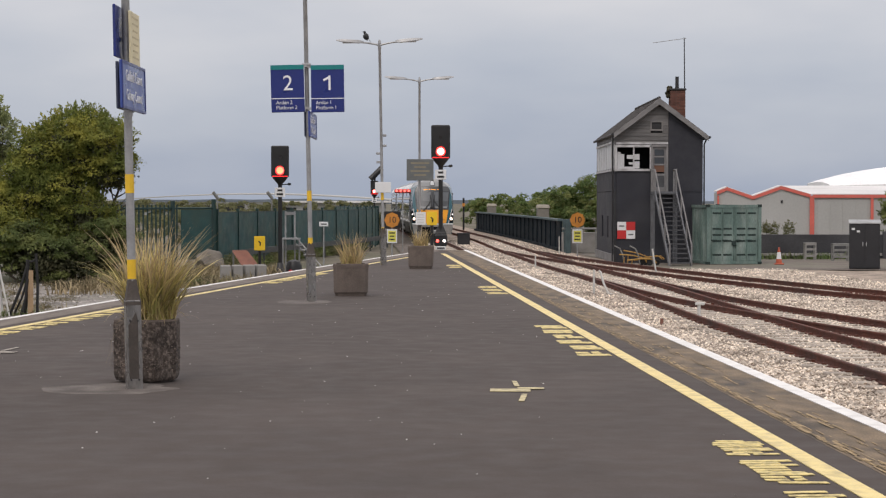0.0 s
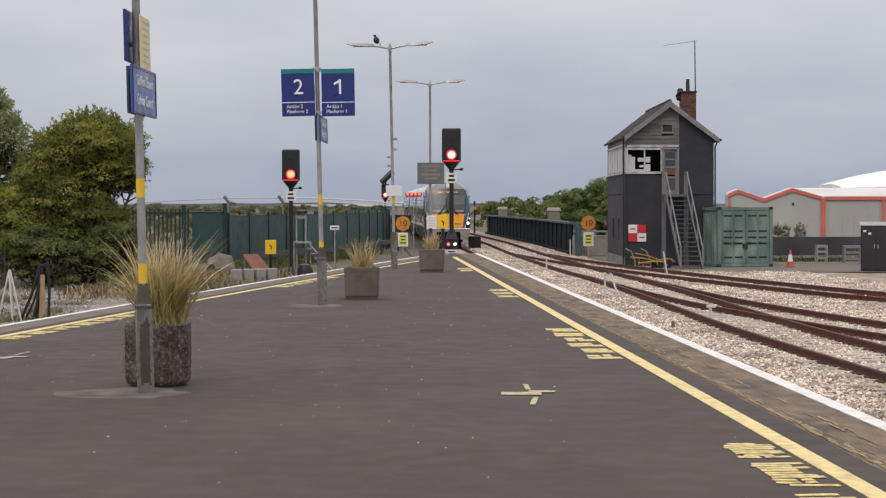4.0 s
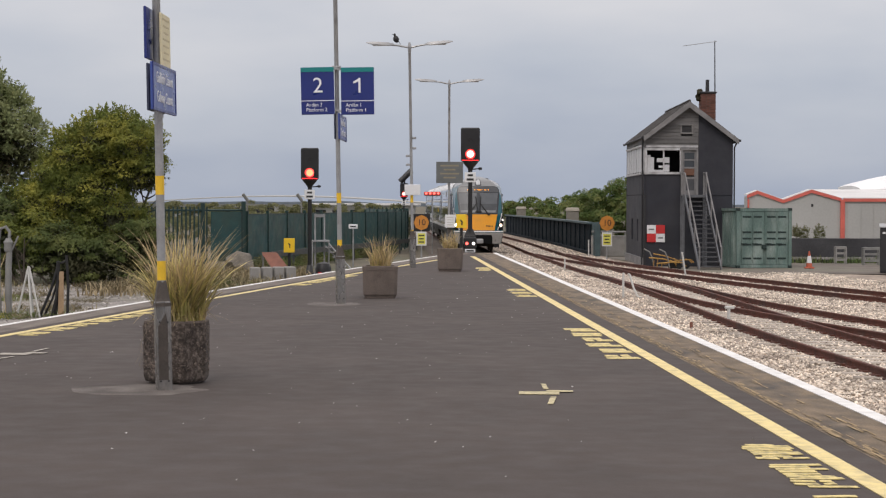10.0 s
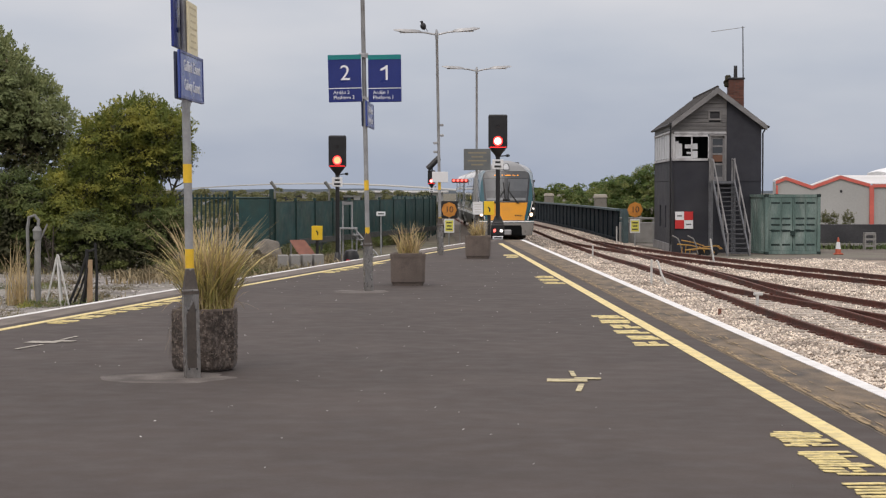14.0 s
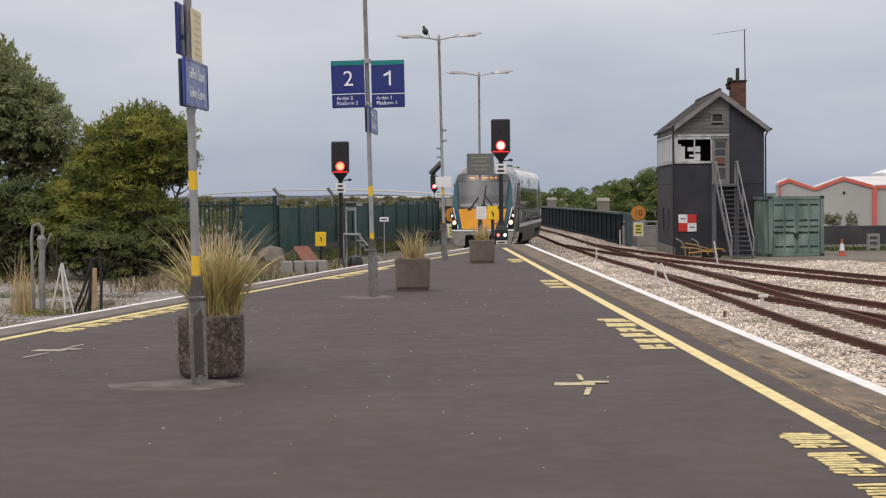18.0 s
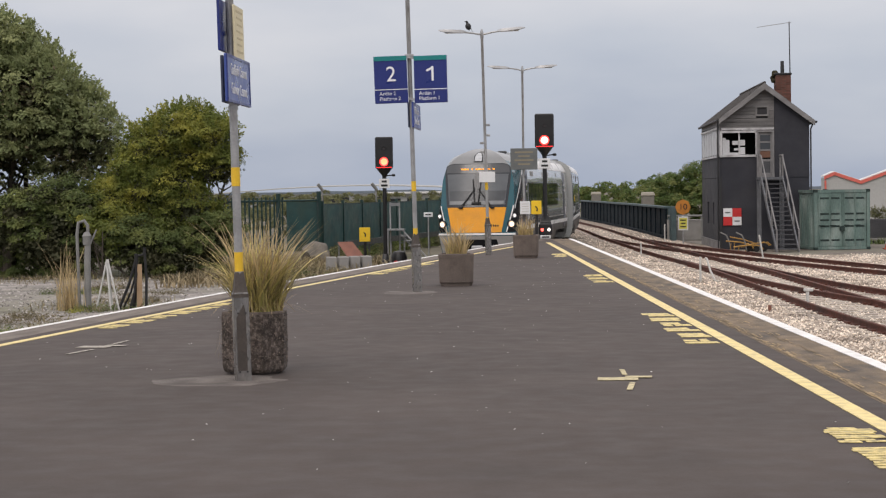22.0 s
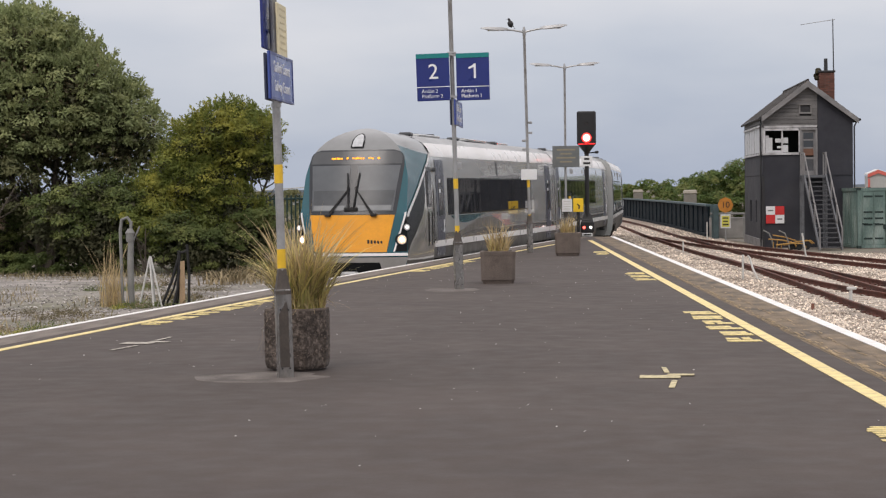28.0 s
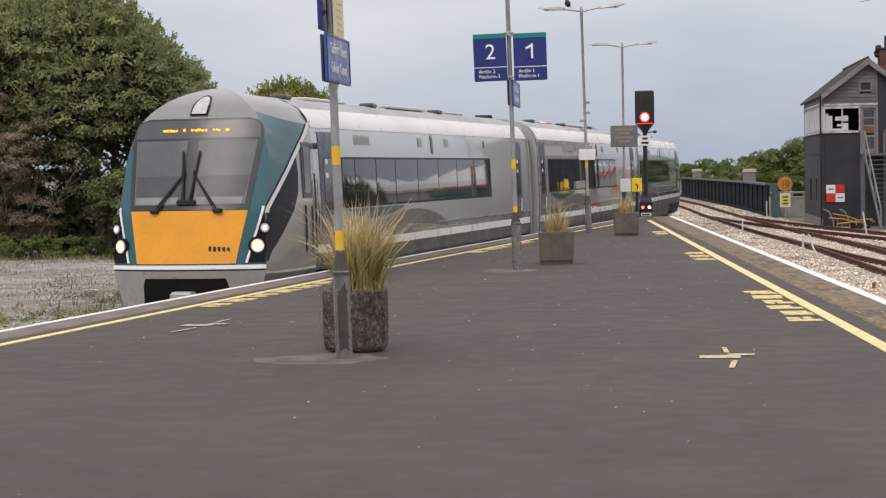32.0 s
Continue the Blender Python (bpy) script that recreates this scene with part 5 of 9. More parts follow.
    bm = B()
    box(bm, (0.05, L / 2, (top + ev) / 2 - 0.02), (0.1, L - 0.1, ev - top - 0.04))
    part("wall_plate", bm, M_barge, ob, "grey boards under the eaves")
    bm = B()
    box(bm, (0.05, L / 2, fl + 0.48), (0.1, L - 0.1, 0.92))
    part("side_panel", bm, M_render, ob, "dark boards under the side windows")
    bm = B()
    for i in range(n + 1):
        box(bm, (0.03, y0 + (y1 - y0) * i / n, (sill + top) / 2), (0.07, 0.07, top - sill - 0.05))
    for zz in (sill, top - 0.1):
        box(bm, (0.0, (y0 + y1) / 2, zz), (0.12, y1 - y0, 0.09))
    part("side_window_frame", bm, M_trim, ob, "peeling white side window frame")
    for i in range(n):
        ya, yb = y0 + (y1 - y0) * i / n + 0.05, y0 + (y1 - y0) * (i + 1) / n - 0.05
        bm = B()
        box(bm, (0.02, (ya + yb) / 2, (sill + top) / 2), (0.02, yb - ya, top - sill - 0.16))
        part("side_pane", bm, M_frost, ob, "whitened side window pane")
    # roof: boarding, slates, ridge, bargeboards, gutters
    fo = 0.30
    for s in (-1, 1):
        ovh = 0.22 if s > 0 else 0.05
        xe = mid + s * (mid + ovh)
        ze = ev - slope * ovh
        bm = B()
        rings(bm, [[(mid, yy, ap - 0.06), (xe, yy, ze - 0.06), (xe, yy, ze), (mid, yy, ap)] for yy in (-fo, L + fo)])
        roof = part("roof_slope", bm, M_barge, ob)
        run = Vector((xe - mid, 0, ze - ap))
        ln = run.length
        dirn = run / ln
        nrm = Vector((-dirn.z * s, 0, dirn.x * s))
        rows_n, cols = 9, 15
        w, h = (L + 2 * fo) / cols, ln / rows_n
        bm2 = B()
        box(bm2, (0, 0, 0), (w * 0.985, h * 1.15, 0.022))
        sl = bpy.data.meshes.new("slate")
        bm2.to_mesh(sl)
        bm2.free()
        sl.materials.append(M_slate)
        rot = Matrix((Vector((0, 1, 0)), dirn, Vector((0, 1, 0)).cross(dirn))).transposed().to_4x4()
        for i in range(rows_n):
            for j in range(cols):
                c = Vector((mid, 0, ap)) + dirn * (h * (i + 0.5)) + (nrm if nrm.z > 0 else -nrm) * 0.022
                so = new("slate", sl)
                so.parent = roof
                off = max((j + (0.5 if i % 2 else 0.25)) * w, w * 0.52) - fo
                so.matrix_basis = Matrix.Translation((c.x, min(off + 0.0, L + fo - w * 0.4), c.z)) @ rot @ pose(0, 0, 0, -1.6 * (1 if rot[2][2] > 0 else -1), 0, 0)
        bm = B()
        rings(bm, [[(mid, yy, ap - 0.25), (xe, yy, ze - 0.20), (xe, yy, ze + 0.03), (mid, yy, ap + 0.03)] for yy in (-fo - 0.05, -fo)])
        part("bargeboard", bm, M_barge, ob, "weathered grey bargeboard")
        bm = B()
        tube(bm, [(xe + s * 0.05, -fo, ze - 0.04), (xe + s * 0.05, L + fo, ze - 0.06)], 0.06, 8)
        part("gutter", bm, M_tar, ob)
    bm = B()
    tube(bm, [(-0.07, 0.05, ev - 0.12), (-0.07, 0.05, ev - 0.45), (-0.07, 0.05, 0.1)], 0.04, 8)
    part("downpipe", bm, M_tar, ob)
    bm = B()
    tube(bm, [(W + ovh - 0.02, 0.02, ev - 0.22), (W + 0.07, 0.02, ev - 0.5), (W + 0.07, 0.02, 0.1)], 0.035, 8)
    part("downpipe", bm, M_tar, ob)
    bm = B()
    tube(bm, [(mid, -fo, ap + 0.04), (mid, L + fo, ap + 0.04)], 0.07, 8)
    part("ridge", bm, M_slate, ob)
    # chimney with its bricks
    cy0, cz0, cz1 = 3.6, ev + 0.4, 6.80 - Z0
    cx = 3.21
    bm = B()
    box(bm, (cx, cy0, (cz0 + cz1) / 2), (0.66, 0.66, cz1 - cz0))
    ch = part("chimney", bm, M_mortar, ob, "red brick chimney")
    bmb = B()
    box(bmb, (0, 0, 0), (0.215, 0.03, 0.062))
    br = bpy.data.meshes.new("brick")
    bmb.to_mesh(br)
    bmb.free()
    br.materials.append(M_brick)
    zz, k = cz0 + 0.04, 0
    while zz < cz1 - 0.03:
        for i in range(3):
            for face in range(3):
                bo = new("brick", br)
                bo.parent = ch
                o = (i - 1) * 0.225 + (0.05 if k % 2 else -0.05) * (1 if i == 1 else 0.3)
                if face == 0:
                    bo.matrix_basis = pose(cx + o, cy0 - 0.335, zz)
                elif face == 1:
                    bo.matrix_basis = pose(cx - 0.335, cy0 + o, zz, 0, 0, 90)
                else:
                    bo.matrix_basis = pose(cx + 0.335, cy0 + o, zz, 0, 0, 90)
        zz += 0.075
        k += 1
    bm = B()
    box(bm, (cx, cy0, cz1 + 0.04), (0.78, 0.78, 0.09), 0.02)
    part("chimney_cap", bm, M_tar, ob, "dark chimney cap")
    bm = B()
    lathe(bm, [(0.09, cz1 + 0.08), (0.08, cz1 + 0.62), (0.09, cz1 + 0.64)], 10)
    bmesh.ops.translate(bm, verts=bm.verts, vec=(cx, cy0, 0))
    part("chimney_pot", bm, M_tar, ob)
    bm = B()
    for a, b, c in ((-0.36, -0.1, 0.02), (-0.42, 0.0, -0.12), (-0.34, 0.05, 0.12), (-0.40, -0.12, -0.25)):
        box(bm, (cx + a, cy0 + b, cz1 + c), (0.26, 0.26, 0.2), 0.06)
    part("ivy_tuft", bm, leafy("dry_ivy", (0.05, 0.045, 0.03), (0.08, 0.07, 0.04)), ob, "withered growth on the chimney")
    # aerial
    ax, ay = cx + 0.37, cy0 + 0.1
    bm = B()
    tube(bm, [(ax, ay, cz1 - 0.7), (ax - 0.03, ay, cz1 + 2.45)], 0.03, 8, 0.022)
    ae = part("aerial_mast", bm, M_tar, ob, "thin aerial mast")
    bm = B()
    tube(bm, [(ax + 0.06, ay, cz1 + 2.42), (ax - 1.55, ay - 0.6, cz1 + 2.16)], 0.014, 6)
    for i in range(9):
        f = 0.1 + 0.1 * i
        p = Vector((ax + 0.06, ay, cz1 + 2.42)).lerp(Vector((ax - 1.55, ay - 0.6, cz1 + 2.16)), f)
        tube(bm, [p + Vector((-0.05, 0.13, 0)), p + Vector((0.05, -0.13, 0))], 0.006, 4)
    part("aerial", bm, M_galv, ae)
    # outside stair and landing
    lx0, lx1 = dx0 - 0.06, dx1 + 0.35
    bm = B()
    box(bm, ((lx0 + lx1) / 2, -0.5, fl - 0.05), (lx1 - lx0, 1.0, 0.1))
    st = part("landing", bm, M_step, ob, "grey timber landing")
    n, run = 16, 3.5
    sx0, sx1 = lx0 + 0.1, lx0 + 1.02
    shift = 0.24
    top, bot = Vector((0, -1.0, fl - 0.05)), Vector((shift, -1.0 - run, 0.03))
    for x in (sx0, sx1):
        bm = B()
        a, b = top + Vector((x, 0, 0)), bot + Vector((x, 0, 0))
        rings(bm, [[(p.x - 0.03, p.y, p.z - 0.12), (p.x + 0.03, p.y, p.z - 0.12), (p.x + 0.03, p.y, p.z + 0.12), (p.x - 0.03, p.y, p.z + 0.12)] for p in (a, b)])
        part("stringer", bm, M_step, st)
        bm = B()
        tube(bm, [a + Vector((0, 0.9, 1.0)), a + Vector((0, 0, 1.0)), b + Vector((0, 0.1, 0.95))], 0.035, 6)
        part("handrail", bm, M_barge, st, "grey handrail")
        for u in (0.0, 0.35, 0.68, 1.0):
            p = a.lerp(b, u)
            bm = B()
            box(bm, (p.x, p.y, p.z + 0.48), (0.06, 0.06, 1.0))
            part("baluster", bm, M_barge, st)
    for i in range(n):
        p = top.lerp(bot, (i + 0.5) / n)
        bm = B()
        box(bm, (p.x + (sx0 + sx1) / 2, p.y, p.z + 0.04), (sx1 - sx0 - 0.07, 0.26, 0.045))
        part("tread", bm, M_tread, st)
    for x in (lx0 + 0.05, lx1 - 0.05):
        for yy in (-0.05, -0.95):
            bm = B()
            box(bm, (x, yy, fl / 2 - 0.05), (0.09, 0.09, fl - 0.1))
            part("landing_post", bm, M_step, st)
            bm = B()
            box(bm, (x, yy, fl + 0.5), (0.07, 0.07, 1.0))
            part("railing_post", bm, M_barge, st)
    # warning board
    wb = thing("warning_board", pose(X0 + 0.13, Y0 - 0.05, Z0 + 1.1), "red and white quartered warning board on the wall", "sign")
    for i in range(2):
        for j in range(2):
            bm = B()
            box(bm, (0.2 + 0.4 * i, 0, 0.19 + 0.38 * j), (0.395, 0.03, 0.375), 0.004)
            q = part("panel", bm, M_red if i != j - 0 and (i + j) % 2 == 0 or (i + j) == 2 or (i + j) == 0 else M_whitesheet, wb)
            if (i + j) % 2 == 1:
                bm = B()
                box(bm, (0.2 + 0.4 * i, -0.017, 0.19 + 0.38 * j), (0.22, 0.004, 0.06))
                part("print_bar", bm, M_board, q)


build_box()

# ---------------------------------------------------------------- the railcar train
M_silver = mat("silver_body_paint", (0.51, 0.52, 0.505), 0.2, metal=0.35, var=0.01, scale=0.5, fine=5, bump=0.0, stain=(0.43, 0.425, 0.41), stain_amt=0.3, stain_scale=0.35, coat=0.6)
M_lower = mat("grey_lower_body_paint", (0.36, 0.347, 0.322), 0.16, metal=0.5, var=0.02, scale=0.8, fine=6, bump=0.0, stain=(0.29, 0.277, 0.257), stain_amt=0.3, stain_scale=0.5, coat=0.5, stretch=(1, 0.25, 2))
M_apron = mat("dull_silver_apron", (0.36, 0.352, 0.335), 0.35, metal=0.2, var=0.06, scale=1.5, fine=20, bump=0.03, stain=(0.2, 0.19, 0.175), stain_amt=0.5, stain_scale=1.6)
M_swoosh = mat("grey_arch_tone", (0.125, 0.115, 0.103), 0.4, var=0.05, bump=0.01, coat=0.1)
M_skirt = mat("dirty_grey_skirt", (0.10, 0.094, 0.086), 0.5, var=0.14, scale=1.2, fine=20, bump=0.05, stain=(0.045, 0.04, 0.036), stain_amt=0.7, stain_scale=0.9)
M_cornice = mat("white_cornice_paint", (0.80, 0.79, 0.78), 0.35, var=0.05, scale=1, fine=16, bump=0.02, stain=(0.62, 0.6, 0.58), stain_amt=0.5, stain_scale=0.5)
M_roof = mat("grey_roof_paint", (0.33, 0.335, 0.34), 0.5, var=0.1, scale=0.9, fine=16, bump=0.05, stain=(0.2, 0.2, 0.2), stain_amt=0.6, stain_scale=0.6)
M_dome = mat("grey_cab_roof_paint", (0.20, 0.205, 0.205), 0.3, metal=0.3, var=0.05, scale=1, fine=6, bump=0.0, coat=0.5)
M_teal_paint = mat("teal_cab_paint", (0.005, 0.080, 0.104), 0.26, var=0.04, scale=1, fine=8, bump=0.0, spec=0.4, coat=0.45)
M_cab_yellow = mat("yellow_warning_panel", (0.80, 0.335, 0.015), 0.45, var=0.05, scale=1.5, fine=20, bump=0.02, stain=(0.62, 0.27, 0.04), stain_amt=0.4, stain_scale=2)
M_screen = mat("windscreen_glass", (0.10, 0.109, 0.118), 0.3, var=0.12, scale=0.9, fine=4, bump=0.0, spec=0.4)
# dark tone for the unlit cab, laid on the outside of the panes
M_cab_shade = mat("cab_shade_band", (0.062, 0.067, 0.073), 0.3, var=0.15, scale=1.4, fine=5, bump=0.0, spec=0.4)
M_surround = mat("black_gloss_surround", (0.010, 0.011, 0.012), 0.25, var=0.1, bump=0.0, spec=0.1)
M_tint = mat("tinted_train_window", (0.022, 0.024, 0.028), 0.03, var=0.03, scale=0.8, bump=0.0, spec=0.62)
M_door_glass = glass("dark_door_glass", (0.05, 0.053, 0.058), 0.1)
M_door = mat("dark_grey_door_paint", (0.055, 0.058, 0.062), 0.35, var=0.08, bump=0.02)
M_slate_door = mat("slate_blue_door_paint", (0.062, 0.068, 0.092), 0.35, var=0.06, bump=0.02)
M_rubber = mat("black_rubber", (0.015, 0.015, 0.015), 0.8, var=0.15, bump=0.1)
M_under = mat("dirty_underframe", (0.045, 0.037, 0.03), 0.85, var=0.3, scale=3, fine=30, bump=0.3)
M_head = mat("headlight_glass", (0.80, 0.57, 0.40), 0.15, var=0.25, scale=14, fine=60, bump=0.0, emit=0.6)
M_bulb = mat("headlight_bulb", (1.0, 0.78, 0.55), 0.2, var=0.0, bump=0.0, emit=36.0)
M_head_dim = mat("side_light_glass", (0.55, 0.55, 0.55), 0.15, var=0.1, scale=14, fine=60, bump=0.0, emit=0.08)
M_bulb_dim = mat("side_light_bulb", (1.0, 0.93, 0.87), 0.2, var=0.0, bump=0.0, emit=2.2)
M_reflector = mat("lamp_reflector", (0.38, 0.37, 0.36), 0.3, metal=0.8, var=0.1, bump=0.0)
M_led = mat("amber_display", (1.0, 0.36, 0.02), 0.5, var=0.0, bump=0.0, emit=1.5)

LEN, GAP = 20.75, 0.45
SIDE = [(1.26, 0.45), (1.36, 0.70), (1.41, 1.05), (1.42, 1.40), (1.42, 1.70), (1.414, 2.10), (1.383, 2.95), (1.36, 3.25), (1.325, 3.44), (1.25, 3.60), (1.13, 3.74), (0.90, 3.87), (0.5, 3.96), (0.0, 4.00)]


def width_at(z):
    for (x0, z0), (x1, z1) in zip(SIDE, SIDE[1:]):
        if z0 <= z <= z1:
            return x0 + (x1 - x0) * (z - z0) / (z1 - z0)
    return SIDE[0][0]


def nose_set(z):
    """How far the cab front stands back at a height."""
    pts = ((0.4, 0.10), (0.9, 0.02), (1.1, 0.0), (1.2, 0.02), (2.03, 0.16), (3.2, 0.60), (3.55, 0.78), (3.8, 1.02), (3.95, 1.30), (4.08, 1.75))
    for (a, p), (b, q) in zip(pts, pts[1:]):
        if a <= z <= b:
            return p + (q - p) * (z - a) / (b - a)
    return pts[-1][1] if z > 3 else pts[0][1]


def nose_half(z):
    pts = ((0.4, 1.22), (1.1, 1.33), (2.0, 1.28), (3.0, 1.24), (3.5, 1.14), (3.8, 1.03), (4.08, 0.92))
    for (a, p), (b, q) in zip(pts, pts[1:]):
        if a <= z <= b:
            return p + (q - p) * (z - a) / (b - a)
    return pts[-1][1]


def front_y(x, z):
    return nose_set(z) + 0.24 * (abs(x) / 1.3) ** 2.2


def front_patch(name, rows, material, parent, out=0.01, label="", cols=12, thick=0.03):
    """A panel that follows the cab front. rows: (z, left, right)."""
    bm = B()
    front = [[(l + (r - l) * k / cols, front_y(l + (r - l) * k / cols, z) - out, z) for k in range(cols + 1)] for z, l, r in rows]
    rings(bm, front, cap=False, closed=False)
    back = [[(x, y + thick, z) for x, y, z in row] for row in front]
    rim_f = front[0] + [r[-1] for r in front[1:-1]] + front[-1][::-1] + [r[0] for r in front[-2:0:-1]]
    rim_b = back[0] + [r[-1] for r in back[1:-1]] + back[-1][::-1] + [r[0] for r in back[-2:0:-1]]
    rings(bm, [rim_f, rim_b], cap=False)
    return part(name, bm, material, parent, label, smooth=True)


def side_patch(name, s, y0, y1, z0, z1, material, parent, out=0.008, label="", n=3):
    """A panel lying on the body side s (+1 or -1), y0..y1, z0..z1."""
    bm = B()
    secs = []
    for z in sorted({z0, z1} | {z0 + (z1 - z0) * k / n for k in range(n)} | {h for _, h in SIDE if z0 < h < z1}):
        x = s * (width_at(z) + out)
        xi = s * (width_at(z) - 0.02)
        secs.append([(x, y0, z), (x, y1, z), (xi, y1, z), (xi, y0, z)])
    rings(bm, secs)
    return part(name, bm, material, parent, label)


def slash(z):
    """The rear edge of the teal cab side at a height."""
    return float(np.interp(z, (1.15, 1.6, 2.03, 2.6, 3.0, 3.4, 3.6), (0.10, 0.22, 0.40, 1.22, 1.78, 2.38, 2.7)))


def build_cab(car):
    NB, NA, NR = 52, 16, 52
    zs = [0.45 + (4.08 - 0.45) * k / NB for k in range(NB + 1)]

    def front_pt(a, z, b):
        x = a * nose_half(z)
        zz = z - 0.42 * b ** 5 * a * a
        return Vector((x, front_y(x, zz), zz))
    right = [front_pt(1, z, k / NB) for k, z in enumerate(zs)]
    top = [front_pt(1 - 2 * k / NA, zs[-1], 1.0) for k in range(1, NA)]
    left = [Vector((-p.x, p.y, p.z)) for p in right[::-1]]
    outline = right + top + left
    full_r = [Vector((width_at(0.45 + (3.46 - 0.45) * k / NB), 0, 0.45 + (3.46 - 0.45) * k / NB)) for k in range(NB + 1)]
    roof = []
    arc = [p for p in SIDE if p[1] >= 3.44]
    for k in range(1, NA):
        x = 1.325 * (1 - 2 * k / NA)
        for (x0, z0), (x1, z1) in zip(arc, arc[1:]):
            if x1 <= abs(x) <= x0:
                roof.append(Vector((x, 0, z0 + (z1 - z0) * (x0 - abs(x)) / (x0 - x1))))
                break
    full = full_r + roof + [Vector((-p.x, 0, p.z)) for p in full_r[::-1]]
    YC = 2.62
    grid = []
    for j in range(NR + 1):
        t = j / NR
        e = 1 - (1 - t) ** 2.3
        grid.append([Vector((f.x + (g.x - f.x) * e, f.y + (YC - f.y) * t, f.z + (g.z - f.z) * e)) for f, g in zip(outline, full)])
    n = len(outline)
    groups = {"teal": [], "silver": [], "dome": []}
    for j in range(NR):
        for i in range(n - 1):
            q = [grid[j][i], grid[j][i + 1], grid[j + 1][i + 1], grid[j + 1][i]]
            c = sum(q, Vector()) / 4
            topside = NB <= i < NB + NA
            key = "dome" if topside else ("teal" if c.y < slash(c.z) and c.z > 1.12 else "silver")
            groups[key].append(q)
    for key, m, lab, s in (("teal", M_teal_paint, "teal cab side", 1), ("teal", M_teal_paint, "teal cab side", -1), ("silver", M_lower, "dark silver cab side", 1), ("silver", M_lower, "dark silver cab side", -1), ("dome", M_dome, "grey rounded cab roof", 0)):
        bm = B()
        seen = {}
        for q in groups[key]:
            if s * q[0].x < 0:
                continue
            vs = []
            for p in q:
                k = (round(p.x, 4), round(p.y, 4), round(p.z, 4))
                if k not in seen:
                    seen[k] = bm.verts.new(p)
                vs.append(seen[k])
            if len(set(vs)) == 4:
                bm.faces.new(vs)
        part("cab_side" if s else "cab_roof", bm, m, car, lab, smooth=True)
    # front skin
    bm = B()
    cut = max(i for i, z in enumerate(zs) if z < 3.55)
    for lo, hi, m, nm, lab in ((0, cut, M_teal_paint, "cab_front", "teal cab front"), (cut, NB, M_dome, "cab_brow", "grey rounded brow over the windscreen")):
        bm = B()
        rings(bm, [[front_pt(-1 + 2 * k / 16, zs[i], i / NB) for k in range(17)] for i in range(lo, hi + 1)], cap=False, closed=False)
        part(nm, bm, m, car, lab, smooth=True)
    front_patch("warning_panel", [(1.17, -0.86, 0.86), (1.45, -0.91, 0.91), (2.03, -1.02, 1.02)], M_cab_yellow, car, 0.014, "bright yellow warning panel")
    sur = front_patch("windscreen_surround", [(2.04, -1.04, 1.04), (2.6, -1.10, 1.10), (3.2, -1.15, 1.15), (3.38, -1.13, 1.13), (3.46, -1.09, 1.09), (3.51, -1.02, 1.02), (3.55, -0.88, 0.88)], mat("windscreen_rim", (0.026, 0.03, 0.036), 0.25, var=0.1, bump=0.0, spec=0.4), car, 0.012, "black windscreen surround")
    for s in (-1, 1):
        a, b = (0.12, 0.97) if s > 0 else (-0.97, -0.12)
        c, d = (0.09, 1.07) if s > 0 else (-1.07, -0.09)
        front_patch("windscreen", [(2.12, a, b), (2.7, (a + c) / 2, (b + d) / 2), (3.18, c, d)], M_screen, sur, 0.02, "curved windscreen pane", cols=8)
        front_patch("dashboard", [(2.14, a + 0.03, b - 0.05), (2.25, a + 0.03, b - 0.04)], mat("pale_dashboard", (0.21, 0.22, 0.225), 0.5, var=0.12, scale=3, bump=0.0), sur, 0.026, "pale dashboard seen through the screen", cols=8)
        # colour band on the pane in place of the dark cab behind it
        front_patch("cab_interior", [(2.27, a + 0.02, b - 0.02), (2.45, a + 0.005, b + 0.005), (2.60, a - 0.0, b + 0.02)], M_cab_shade, sur, 0.0245, "dark band on the pane for the unlit cab interior", cols=8)
        # wipers: a pair of rods from the pivot to the middle of the blade
        for off in (0.0, 0.05):
            bm = B()
            pts = []
            for u in (0.0, 0.4, 0.8, 1.0):
                x, z = s * (0.55 - 0.45 * u - off * (1 - u)), 2.04 + 0.58 * u
                pts.append((x, front_y(x, z) - 0.06, z))
            tube(bm, pts, 0.015, 6)
            part("wiper", bm, M_rubber, sur, "long black wiper arm", smooth=True)
        bm = B()
        tube(bm, [(s * (0.055 + 0.09 * u), front_y(0.1, 2.14 + 0.86 * u) - 0.05, 2.14 + 0.86 * u) for u in (0.0, 0.33, 0.67, 1.0)], 0.021, 6)
        part("wiper_blade", bm, M_rubber, sur)
        bm = B()
        box(bm, (s * 0.10, front_y(0.1, 2.62) - 0.055, 2.62), (0.05, 0.05, 0.16), 0.015)
        part("wiper_joint", bm, M_rubber, sur)
        bm = B()
        box(bm, (s * 0.55, front_y(0.55, 2.03) - 0.05, 2.03), (0.15, 0.09, 0.075), 0.02)
        part("wiper_pivot", bm, M_rubber, sur)
    bm = B()
    box(bm, (0, front_y(0, 2.16) - 0.03, 2.16), (0.34, 0.05, 0.1), 0.02)
    part("wiper_motor", bm, M_rubber, sur)
    dp = front_patch("destination_display", [(3.22, -1.10, 1.10), (3.40, -1.09, 1.09), (3.47, -1.05, 1.05), (3.515, -0.94, 0.94)], mat("grey_display_glass", (0.062, 0.066, 0.07), 0.2, var=0.08, bump=0.0), sur, 0.018, "dark destination display")
    x = -0.56
    q = random.Random(9)
    while x < 0.56:
        w = q.uniform(0.03, 0.06)
        bm = B()
        box(bm, (x, front_y(x, 3.35) - 0.032, 3.35 + q.uniform(-.006, .006)), (w, 0.01, q.choice((0.032, 0.04, 0.044))))
